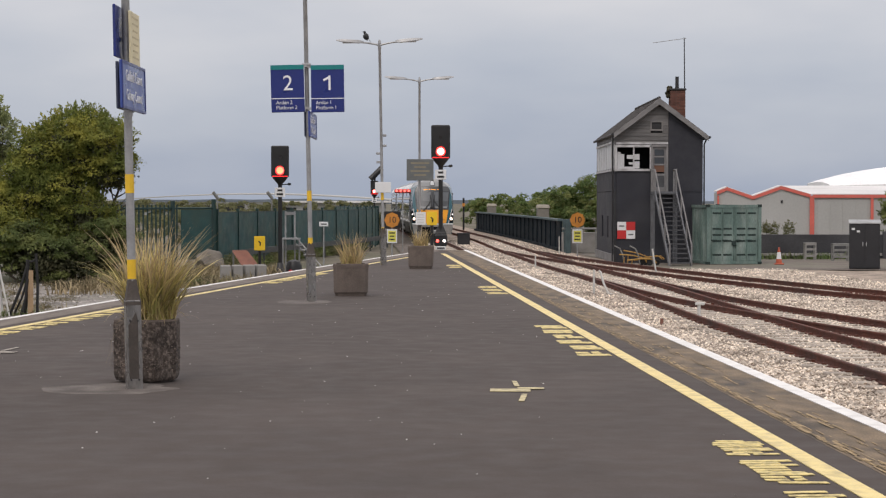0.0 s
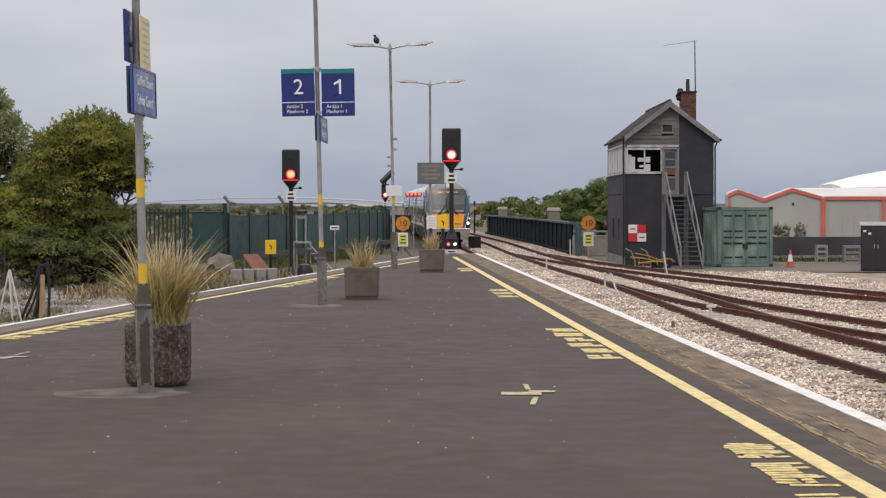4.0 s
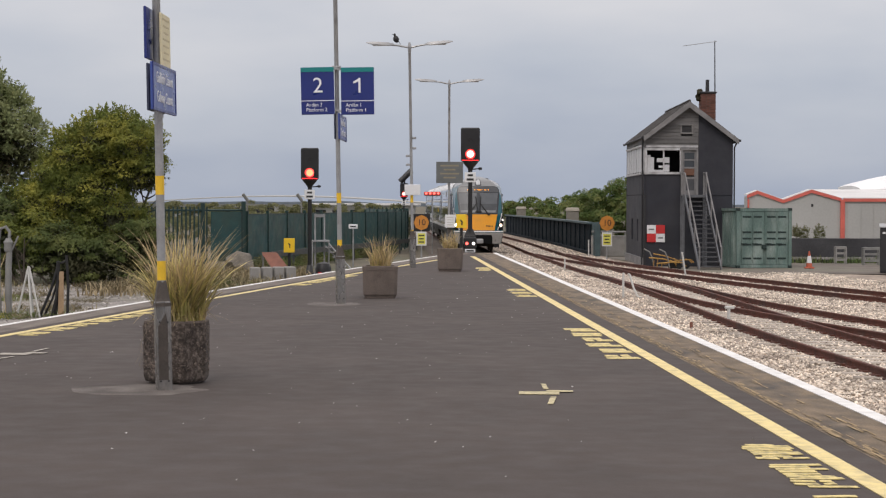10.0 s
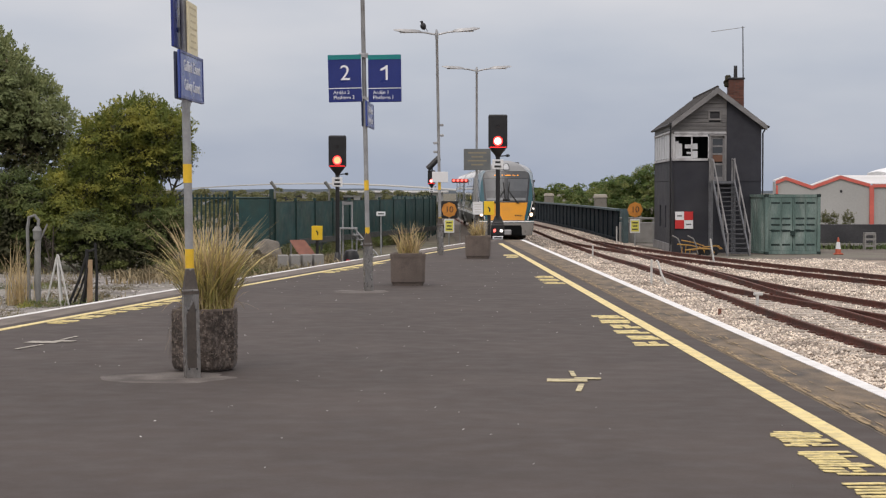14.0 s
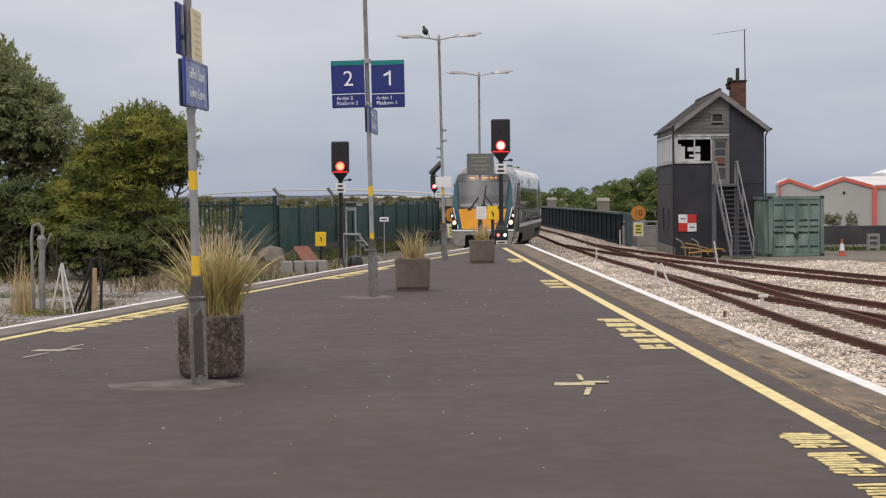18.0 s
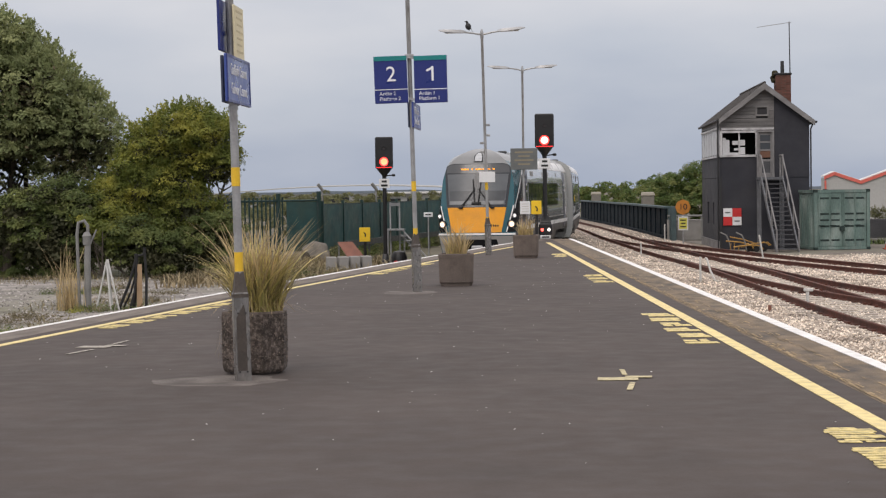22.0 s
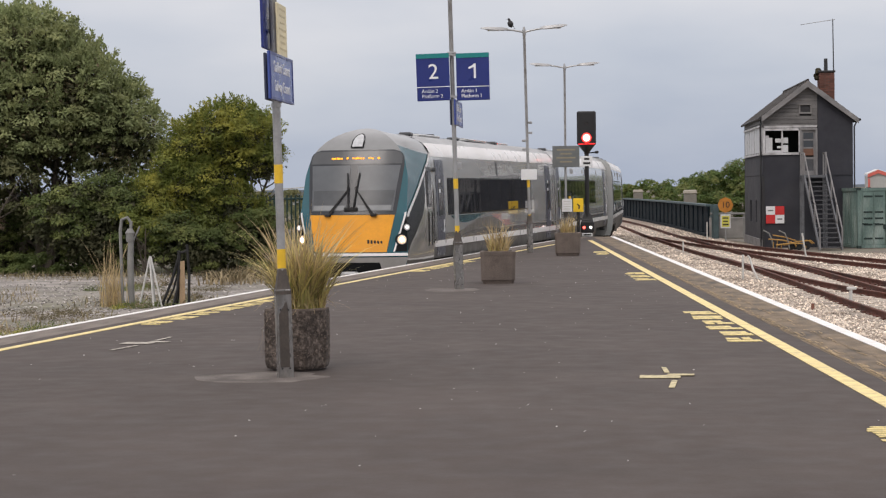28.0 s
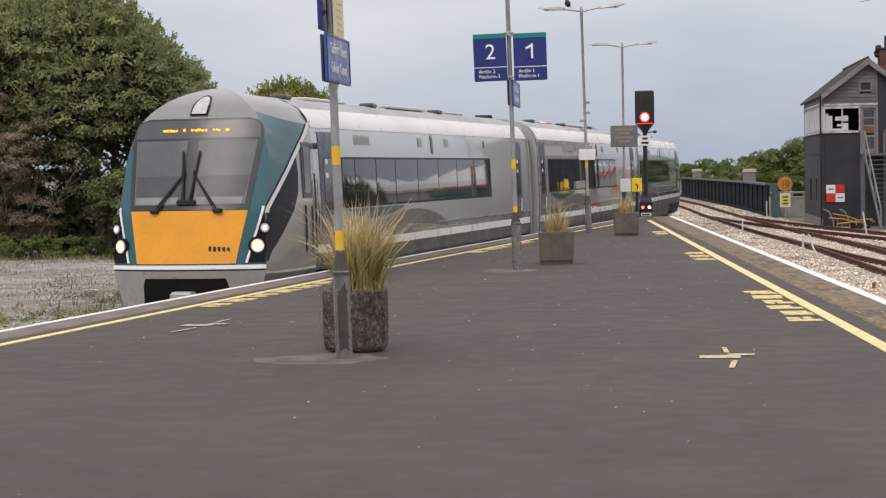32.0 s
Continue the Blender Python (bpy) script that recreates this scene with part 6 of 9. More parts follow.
        part("display_bar", bm, M_led, dp, "amber glowing display character")
        x += w + (0.1 if q.random() < 0.14 else 0.012)
    for k in range(5):
        bm = B()
        xx = 0.44 + 0.075 * k
        box(bm, (xx, front_y(xx, 1.41) - 0.018, 1.41 - 0.006 * k), (0.045, 0.006, 0.085), rz=4)
        part("number_bar", bm, M_ink, car, "dark fleet number bar")
    front_patch("bumper_strip", [(1.08, -1.33, 1.33), (1.12, -1.33, 1.33), (1.145, -1.32, 1.32)], M_cornice, car, 0.03, "white bumper strip", cols=16)
    front_patch("front_apron", [(0.46, -1.2, 1.2), (0.8, -1.27, 1.27), (1.05, -1.32, 1.32)], M_apron, car, 0.012, "silver front apron", cols=16)
    # no hole here: a black panel paints the shaded opening
    cp = front_patch("coupler_opening", [(0.45, -0.75, 0.75), (0.80, -0.74, 0.74), (0.93, -0.70, 0.70)], M_surround, car, 0.03, "black patch for the shade in the coupler opening")
    bm = B()
    box(bm, (0.05, -0.16, 0.60), (0.38, 0.3, 0.26), 0.04)
    part("coupler", bm, M_galv, cp, "grey coupler head")
    for s in (-1, 1):
        # black light cluster and its lamps on the cab corner
        cl = [(z, [ya + (yb - ya) * k / 5 for k in range(6)]) for z, ya, yb in ((1.2, 0.27, 0.34), (1.35, 0.28, 0.50), (1.5, 0.30, 0.78), (1.75, 0.35, 1.16), (2.0, 0.46, 1.52), (2.3, 0.82, 1.74), (2.6, 1.22, 1.78), (2.8, 1.50, 1.76), (2.95, 1.70, 1.78))]
        bm = B()

        def cab_x(y, z):
            """Half width of the cab skin at a place of its side."""
            lo, hi = 0.0, 1.0
            for _ in range(22):
                k = (lo + hi) / 2
                f, g = front_pt(1, 0.45 + 3.63 * k, k), 0.45 + 3.01 * k
                t = min(max((y - f.y) / (YC - f.y), 0), 1)
                ease = 1 - (1 - t) ** 2.3
                if f.z + (g - f.z) * ease < z:
                    lo = k
                else:
                    hi = k
            return f.x + (width_at(g) - f.x) * ease
        rings(bm, [[(s * (cab_x(y, z) + 0.016), y, z) for y in row] for z, row in cl], cap=False, closed=False)
        lc = part("lamp_panel", bm, M_surround, car, "black light cluster")
        rows = ((1.18, 1.05, 1.315), (1.4, 1.105, 1.31), (1.7, 1.19, 1.295), (2.0, 1.27, 1.28))
        front_patch("light_surround", [(z, l, r) if s > 0 else (z, -r, -l) for z, l, r in rows], M_surround, car, 0.012, "black lamp surround", cols=4)
        rows = ((1.18, 1.012, 1.05), (1.4, 1.067, 1.105), (1.7, 1.152, 1.19), (2.0, 1.225, 1.265), (2.09, 1.235, 1.274))
        front_patch("slash_stripe", [(z, l, r) if s > 0 else (z, -r, -l) for z, l, r in rows], M_cornice, car, 0.016, "white diagonal stripe", cols=2)
        for x, z, r, m, mb, lab in ((1.185, 1.45, 0.105, M_head, M_bulb, "lit headlight"), (1.285, 1.735, 0.07, M_head_dim, M_bulb_dim, "pale side light")):
            y = front_y(x, z)
            way = Vector((s * 0.42, -0.9, 0.05)).normalized()
            at = Vector((s * x, y, z))
            bm = B()
            tube(bm, [at - way * 0.06, at + way * 0.028], r * 1.42, 20)
            part("lamp_rim", bm, M_surround, lc, "black lamp rim")
            bm = B()
            tube(bm, [at + way * 0.005, at + way * 0.036], r * 1.16, 20, r * 1.08)
            part("reflector", bm, M_reflector, lc, "bright reflector ring")
            bm = B()
            tube(bm, [at + way * 0.02, at + way * 0.044], r, 20, r * 0.94)
            part("lamp", bm, m, lc, lab)
            bm = B()
            tube(bm, [at + way * 0.03, at + way * 0.05], r * 0.45, 14)
            part("bulb", bm, mb, lc, "glowing lamp centre")
        # white slash and quarter window
        bm = B()
        sec = []
        for k in range(25):
            z = 1.98 + (3.52 - 1.98) * k / 24
            y = slash(z)
            sec.append([(s * (cab_x(y + dy, z) + 0.02), y + dy, z) for dy in (-0.05, 0.03, 0.11)])
        rings(bm, sec, cap=False, closed=False)
        part("slash_stripe", bm, M_cornice, car, "white diagonal stripe")
        # cab door: window in a dark frame, patches painting shaded grab slots, their rails
        cd = side_patch("cab_door_frame", s, 1.98, 2.44, 2.18, 3.14, M_door, car, 0.006, "dark cab door window frame")
        side_patch("cab_door_window", s, 2.06, 2.36, 2.26, 3.06, M_door_glass, cd, 0.014, "narrow cab door window")
        for y, lo, hi in ((2.06, 1.25, 2.06), (2.40, 1.25, 2.06), (2.60, 1.3, 2.6), (2.74, 1.2, 2.1)):
            side_patch("grab_slot", s, y, y + 0.055, lo, hi, M_rubber, car, 0.009, "dark patch for the shade in a grab slot", n=4)
            bm = B()
            tube(bm, [(s * 1.44, y + 0.028, lo + 0.1), (s * 1.452, y + 0.028, lo + 0.16), (s * 1.452, y + 0.028, hi - 0.16), (s * 1.44, y + 0.028, hi - 0.1)], 0.012, 6)
            part("grab_rail", bm, M_galv, car)
        bm = B()
        tube(bm, [(s * 1.36, 2.68, 3.08), (s * 1.46, 2.68, 3.08)], 0.055, 10)
        part("door_lamp", bm, M_door, car, "small round door lamp")
    def arch(w, h, z0):
        return [(-w, z0)] + [(w * math.cos(math.pi - math.pi * k / 10), z0 + h * 0.35 + h * 0.65 * math.sin(math.pi * k / 10)) for k in range(11)] + [(w, z0)]
    bm = B()
    rings(bm, [[(x, nose_set(z) + d, z) for x, z in arch(0.155, 0.345, 3.605)] for d in (-0.03, 0.15)])
    hl = part("top_light_housing", bm, M_surround, car, "black rim of the top light")
    bm = B()
    rings(bm, [[(x, nose_set(z) + d, z) for x, z in arch(0.125, 0.30, 3.63)] for d in (-0.045, 0.1)])
    part("top_light", bm, mat("top_light_glass", (0.42, 0.43, 0.44), 0.2, var=0.2, scale=8, bump=0.0, emit=0.04), hl, "pale marker light above the windscreen")


def build_car(front, rear_cab=False):
    """One railcar; its leading end is at y = 0 and it runs back along +y."""
    car = thing("railcar", pose(0, 0, 0), "silver diesel railcar with teal and yellow cab" if front else "silver diesel railcar with dark tinted windows", "railcar", "railcars of the train")
    y0 = 2.6 if front else 0.0
    y1 = LEN

    def skin(name, lo, hi, m, lab, out=0.0):
        zs = [z for _, z in SIDE if lo < z < hi]
        zs = [lo] + zs + [hi]
        for s in (-1, 1):
            bm = B()
            rings(bm, [[(s * (width_at(z) + out), y0, z), (s * (width_at(z) + out), y1, z)] for z in zs], cap=False, closed=False)
            part(name, bm, m, car, lab, smooth=True)
    skin("skirt", 0.92, 1.20, M_skirt, "dirty dark grey skirt")
    for s in (-1, 1):
        side_patch("valance", s, 5.7, y1 - 5.5, 0.47, 0.918, M_skirt, car, 0.0, "dirty skirt panel between the bogies", n=2)
    skin("lower_side", 1.20, 1.52, M_lower, "dark silver lower body side")
    skin("body_side", 1.52, 3.42, M_silver, "silver body side")
    skin("cornice", 3.40, 3.74, M_cornice, "white cornice", out=0.012)
    bm = B()
    arc = [p for p in SIDE if p[1] > 3.73]
    sec = [(x, z) for x, z in arc] + [(-x, z) for x, z in arc[-2::-1]]
    rings(bm, [[(x, y, z) for x, z in sec] for y in (y0, y1)], cap=False, closed=False)
    part("roof", bm, M_roof, car, "grey ribbed roof", smooth=True)
    ring = SIDE + [(-x, z) for x, z in SIDE[-2::-1]]
    for y in ((y1,) if front else (0.0, y1)):
        bm = B()
        vs = [bm.verts.new((x, y, z)) for x, z in ring]
        bm.faces.new(vs)
        part("end_wall", bm, M_silver, car)
    bm = B()
    box(bm, (0, (y0 + y1) / 2, 0.44), (2.4, y1 - y0, 0.06))
    part("floor_pan", bm, M_under, car)
    for s in (-1, 1):
        side_patch("body_stripe", s, y0 + 0.1, y1 - 0.1, 1.20, 1.35, M_cornice, car, 0.014, "broad pale silver body line", n=1)
        side_patch("body_crease", s, (11.0 if front else 8.4), y1 - 0.1, 1.505, 1.53, M_apron, car, 0.01, "thin pale body line", n=1)
        edges = (4.22, 5.01, 6.4, 7.77, 9.45, 11.15, 12.8, 14.44, 16.2) if front else tuple(1.64 + k * 1.478 for k in range(10))
        band = side_patch("window_band", s, edges[0], edges[-1], 1.96, 2.89, M_surround, car, 0.008, "black window band")
        for k, (a, b) in enumerate(zip(edges, edges[1:])):
            # each pane bellies out by a few millimetres, as bonded glazing does
            bm = B()
            secs = []
            for z in (2.0, 2.21, 2.42, 2.64, 2.85):
                v = (z - 2.425) / 0.425
                row = []
                for j in range(9):
                    u = j / 4 - 1
                    row.append((s * (width_at(z) + 0.011 + 0.0014 * (1 - u * u) * (1 - 0.5 * v * v)), (a + b) / 2 + u * ((b - a) / 2 - 0.028), z))
                secs.append(row)
            rings(bm, secs if s < 0 else [row[::-1] for row in secs], cap=False, closed=False)
            part("window_pane", bm, M_tint, band, smooth=True)
        for a in (([2.93] if front else [0.28]) + [18.85]):
            d = side_patch("door", s, a, a + 0.88, 0.98, 3.33, M_slate_door, car, 0.012, "slate blue passenger door", n=4)
            side_patch("door_window", s, a + 0.22, a + 0.68, 1.95, 2.85, M_door_glass, d, 0.02, n=2)
            for z in (2.76, 2.52):
                side_patch("door_label", s, a + 0.28, a + 0.42, z, z + 0.09, M_print, d, 0.028, n=1)
            bm = B()
            tube(bm, [(s * (width_at(1.7) + 0.03), a + 0.6, 1.55), (s * (width_at(1.9) + 0.045), a + 0.62, 1.62), (s * (width_at(1.9) + 0.045), a + 0.62, 1.86)], 0.016, 6)
            part("door_handle", bm, M_print, d, "white door handle")
        for a, l, lo in ((5.1, 1.0, 3.12), (9.62, 0.34, 3.12), (11.85, 0.34, 3.12), (15.58, 0.14, 3.14)):
            vg = side_patch("vent_grille", s, a, a + l, lo, 3.30, M_apron if l > 0.2 else M_skirt, car, 0.01, "small grey vent", n=1)
            if l > 0.5:
                side_patch("vent_mesh", s, a + 0.06, a + l - 0.06, lo + 0.03, 3.27, M_roof, vg, 0.016, "grey vent mesh", n=1)
        side_patch("emblem", s, 10.68, 10.82, 2.98, 3.36, M_door, car, 0.014, "small dark emblem", n=1)
        if not front and not rear_cab:
            for k in range(2):
                side_patch("window_poster", s, 4.1 + 0.35 * k, 4.4 + 0.35 * k, 2.06, 2.3, M_sign_y, car, 0.022, "small yellow patch on a window", n=1)
        # below the windows: a dark teal crescent and a grey arch behind it
        for nm, m, ya, yb, top, bot, lab in (("crescent", M_teal_paint, 4.5, 8.6, lambda u: 1.93, lambda u: 1.93 - 0.19 * math.sin(math.pi * u ** 0.8), "dark teal crescent"),
                                             ("arch", M_swoosh, 5.3, 11.9, lambda u: 1.46 + 0.38 * math.sin(math.pi * u ** 1.25) ** 0.8, lambda u: 1.40 + 0.16 * math.sin(math.pi * u), "grey arched sweep")):
            bm = B()
            sec = []
            for k in range(25):
                u = k / 24
                lo, hi = bot(u) - 0.004, top(u) + 0.004
                y = ya + (yb - ya) * u - (0 if front else 2.6)
                sec.append([(s * (width_at(lo) + 0.006), y, lo), (s * (width_at(hi) + 0.006), y, hi)])
            rings(bm, sec, cap=False, closed=False)
            part(nm, bm, m, car, lab)
    for y, l, w in ((6.0, 2.4, 1.1), (11.5, 3.0, 1.3), (16.2, 1.8, 1.0)):
        bm = B()
        box(bm, (0, y, 3.985), (w, l, 0.07), 0.02)
        ru = part("roof_unit", bm, M_silver, car, "roof-mounted unit")
        bm = B()
        for j in range(4):
            box(bm, (0, y - l * 0.35 + j * l * 0.22, 4.025), (w * 0.8, l * 0.12, 0.02))
        part("grille", bm, M_door, ru)
    for y in (3.4, 8.8, 14.2):
        bm = B()
        box(bm, (0.55, y, 3.97), (0.3, 0.35, 0.1), 0.03)
        part("roof_vent", bm, M_door, car)
    for by in (3.6, LEN - 3.4):
        bg = B()
        box(bg, (0, by, 0.42), (2.0, 2.9, 0.3), 0.05)
        bogie = part("bogie", bg, M_under, car, "dirty brown bogie frame")
        for dy in (-1.1, 1.1):
            for s in (-1, 1):
                bm = B()
                tube(bm, [(s * 0.75, by + dy, 0.42), (s * 0.88, by + dy, 0.42)], 0.42, 20)
                part("wheel", bm, M_under, bogie, "rusty steel wheel")
            bm = B()
            tube(bm, [(-0.75, by + dy, 0.42), (0.75, by + dy, 0.42)], 0.08, 8)
            part("axle", bm, M_under, bogie)
    for y, l in ((7.0, 2.0), (10.2, 2.6)):
        bm = B()
        box(bm, (0, y + 0.6, 0.62), (2.3, l, 0.45), 0.05)
        part("engine_case", bm, M_under, car)
    # raised silver fairing round the open ends
    for y in ((y1 - 0.12,) if front else (0.0, y1 - 0.12)):
        bm = B()
        ring2 = [(x * 1.022, z + 0.02 * (z > 3.3)) for x, z in ring]
        rings(bm, [[(x, yy, z) for x, z in ring2] for yy in (y, y + 0.12)], cap=False, closed=False)
        part("end_fairing", bm, M_apron, car, "raised silver end fairing", smooth=True)
    # gangway bellows at the rear
    if not rear_cab:
        bm = B()
        secs = []
        for k in range(9):
            e = 0.0 if k % 2 else 0.05
            secs.append([(x, LEN + GAP * k / 8, z) for x, z in ((1.33 - e, 0.7), (1.33 - e, 3.35 - e), (1.0 - e, 3.72 - e), (-1.0 + e, 3.72 - e), (-1.33 + e, 3.35 - e), (-1.33 + e, 0.7))])
        rings(bm, secs)
        part("gangway_bellows", bm, M_door, car, "dark grey gangway bellows")
    else:
        for s in (-1, 1):
            bm = B()
            tube(bm, [(s * 1.2, LEN, 1.2), (s * 1.2, LEN + 0.03, 1.2)], 0.09, 12)
            part("tail_lamp", bm, M_red, car)
    if front:
        build_cab(car)
    return car


CARS = [build_car(True), build_car(False), build_car(False, rear_cab=True)]

# way of the train: arc length along its track from the near end
_ty = np.arange(-40.0, 262.0, 0.25)
_tx = np.array([float(train_x(y)) for y in _ty])
_ts = np.concatenate([[0.0], np.cumsum(np.hypot(np.diff(_tx), np.diff(_ty)))])
NOSE = [(0, 124.4), (3, 119.0), (6, 112.6), (9, 105.6), (11, 100.4), (13, 95.2), (15, 90.2), (17, 84.9), (19, 77.9), (21, 69.8), (23, 61.9), (24.5, 56.0), (26.5, 49.0), (28, 44.1), (30, 37.5), (32, 30.6)]
nose_y = spline([(v, t) for t, v in NOSE])


def on_track(s):
    return float(np.interp(s, _ts, _tx)), float(np.interp(s, _ts, _ty))


def car_pose(k, t):
    """Where car k stands at t: its two bogies sit on the track."""
    s = float(np.interp(nose_y(t), _ty, _ts)) + k * (LEN + GAP)
    a, b = on_track(s + 3.6), on_track(s + LEN - 3.4)
    d = Vector((b[0] - a[0], b[1] - a[1])).normalized()
    yaw = math.degrees(math.atan2(-d.x, d.y))
    o = Vector(a) - d * 3.6
    return pose(o.x, o.y, RAIL, 0, 0, yaw)


def motions():
    for k, car in enumerate(CARS):
        walk(car, [(t, car_pose(k, t)) for t in [0.5 * i for i in range(65)]])

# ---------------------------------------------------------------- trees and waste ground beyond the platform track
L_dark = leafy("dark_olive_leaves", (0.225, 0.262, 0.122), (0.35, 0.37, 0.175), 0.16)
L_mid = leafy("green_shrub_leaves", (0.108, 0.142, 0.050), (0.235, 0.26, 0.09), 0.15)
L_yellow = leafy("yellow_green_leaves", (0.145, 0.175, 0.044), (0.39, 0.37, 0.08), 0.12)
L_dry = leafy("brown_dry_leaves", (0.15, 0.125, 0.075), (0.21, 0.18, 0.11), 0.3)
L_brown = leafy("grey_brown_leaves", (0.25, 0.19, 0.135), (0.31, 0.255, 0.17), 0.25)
# darker leaf colour that puts the inner shade of a crown into the material
L_shade = leafy("shade_coloured_leaves", (0.075, 0.082, 0.045), (0.11, 0.105, 0.06), 0.15)
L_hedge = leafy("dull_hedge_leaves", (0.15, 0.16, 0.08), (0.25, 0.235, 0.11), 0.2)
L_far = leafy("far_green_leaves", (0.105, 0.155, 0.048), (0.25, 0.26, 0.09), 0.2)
M_bark = mat("grey_bark", (0.085, 0.07, 0.055), 0.95, var=0.25, scale=5, fine=30, bump=0.5)
M_grass = mat("rank_grass", (0.075, 0.115, 0.03), 0.8, var=0.15, bump=0.0, per="island", spread=0.35, stain=(0.16, 0.14, 0.06), stain_amt=0.6, stain_scale=0.5)
M_weed = mat("dry_weeds", (0.26, 0.205, 0.12), 0.85, var=0.15, bump=0.0, per="island", spread=0.4, stain=(0.11, 0.12, 0.04), stain_amt=0.8, stain_scale=0.6)


def tree(name, x, y, lobes, count, size, leaf, label, category, seed, top, trunk=0.2, stems=3, inner=None, group="trees beyond the track", pad=0.34, shoots=0, reach=0.6):
    ob = thing(name, pose(x, y, EARTH), label, category, group)
    q = random.Random(seed)
    for k in range(stems):
        bm = B()
        a = q.uniform(0, 6.283)
        limbs(bm, (0.3 * k * math.cos(a), 0.3 * k * math.sin(a), -0.15), (1.0 * math.cos(a) * (k + 0.4), 0.8 * math.sin(a), top * q.uniform(0.7, 0.9)), trunk, 9, seed + k, reach=top * 0.22)
        part("trunk", bm, M_bark, ob, "grey-brown branching stem", smooth=True)
    leaves("crown", lobes, count, size, leaf, ob, seed=seed, sink=0.02, pad=pad)
    ob.children[-1]["label"] = "uneven leafy crown"
    if shoots:
        sprays("outer_foliage", lobes, shoots, reach, size * 1.05, leaf, ob, seed + 20)
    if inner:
        # core leaves; the dark ones give the crown its inner shade by colour
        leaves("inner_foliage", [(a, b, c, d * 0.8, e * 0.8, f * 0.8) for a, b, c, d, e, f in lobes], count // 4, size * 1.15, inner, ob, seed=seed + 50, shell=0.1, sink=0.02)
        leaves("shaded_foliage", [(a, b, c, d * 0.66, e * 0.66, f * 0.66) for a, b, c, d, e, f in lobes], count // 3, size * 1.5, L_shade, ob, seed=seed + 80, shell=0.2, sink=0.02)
    return ob


def build_trees():
    tall = tree("tree", -20.3, 70.0, [(0, 0, 5.8, 3.4, 2.6, 2.9), (-2.6, 0.5, 7.0, 2.8, 2.4, 2.6), (-0.3, 0, 8.0, 1.95, 2.0, 1.5), (1.65, -0.3, 6.4, 1.65, 2.0, 1.85), (3.1, 0, 5.0, 1.45, 1.8, 1.65), (-5.0, 0.5, 7.2, 2.4, 2.2, 2.6), (2.4, -0.2, 5.7, 0.8, 1.0, 0.7), (0.6, 0, 7.9, 0.8, 0.9, 0.7), (-1.6, 0, 8.6, 1.0, 1.0, 0.8)], 74000, 0.088, L_dark,
         "tall olive-green tree with dense leaves and bare inner branches", "tree", 101, 8.4, 0.2, 5, inner=L_dry, pad=0.52, shoots=1100, reach=0.6)
    # lower leaves coloured darker to carry the shade beneath the crown
    leaves("lower_foliage", [(3.7, 0.4, 3.0, 1.5, 1.6, 1.6), (-3.5, 0, 4.0, 2.4, 2.2, 2.4), (0.5, -0.6, 3.3, 3.0, 1.8, 1.9), (-1.5, -0.5, 4.6, 2.4, 1.9, 1.4)], 36000, 0.085, leafy("shade_toned_lower_leaves", (0.135, 0.145, 0.072), (0.215, 0.215, 0.105), 0.16), tall, seed=181, sink=0.02, pad=0.45)
    tree("tree", -26.5, 71.0, [(0, 0, 5.5, 3.2, 2.4, 3.4), (-1.5, 0, 7.5, 2.6, 2.2, 2.2), (0.6, -0.5, 3.0, 2.8, 2.0, 2.2)], 26000, 0.09, L_dark,
         "tall olive-green tree at the edge of the waste ground", "tree", 105, 8.0, 0.2, 2, inner=L_dry, pad=0.62, shoots=500, reach=0.6)
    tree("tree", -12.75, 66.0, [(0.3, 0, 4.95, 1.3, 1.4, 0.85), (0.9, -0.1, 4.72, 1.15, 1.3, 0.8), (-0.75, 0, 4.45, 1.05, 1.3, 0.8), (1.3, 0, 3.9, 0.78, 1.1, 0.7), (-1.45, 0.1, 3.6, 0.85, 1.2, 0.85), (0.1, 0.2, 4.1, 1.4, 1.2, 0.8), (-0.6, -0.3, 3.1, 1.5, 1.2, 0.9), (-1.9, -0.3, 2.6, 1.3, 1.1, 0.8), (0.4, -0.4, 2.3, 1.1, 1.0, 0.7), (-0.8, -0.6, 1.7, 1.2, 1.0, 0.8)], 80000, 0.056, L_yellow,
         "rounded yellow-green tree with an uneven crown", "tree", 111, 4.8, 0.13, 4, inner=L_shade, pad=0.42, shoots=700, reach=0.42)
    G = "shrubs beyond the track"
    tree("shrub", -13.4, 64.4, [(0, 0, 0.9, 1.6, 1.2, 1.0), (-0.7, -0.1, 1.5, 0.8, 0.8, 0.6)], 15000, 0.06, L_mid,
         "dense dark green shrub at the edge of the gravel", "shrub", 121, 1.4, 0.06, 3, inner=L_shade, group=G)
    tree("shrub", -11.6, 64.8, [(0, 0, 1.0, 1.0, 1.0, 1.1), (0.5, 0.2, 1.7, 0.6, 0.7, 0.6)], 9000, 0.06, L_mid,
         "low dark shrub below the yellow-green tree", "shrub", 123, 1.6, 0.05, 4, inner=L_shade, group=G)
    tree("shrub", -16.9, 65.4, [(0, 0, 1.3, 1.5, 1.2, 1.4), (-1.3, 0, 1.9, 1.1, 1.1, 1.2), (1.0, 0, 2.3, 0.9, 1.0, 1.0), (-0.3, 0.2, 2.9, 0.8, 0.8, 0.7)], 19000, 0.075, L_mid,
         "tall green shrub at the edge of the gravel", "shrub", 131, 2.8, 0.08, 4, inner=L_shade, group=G)
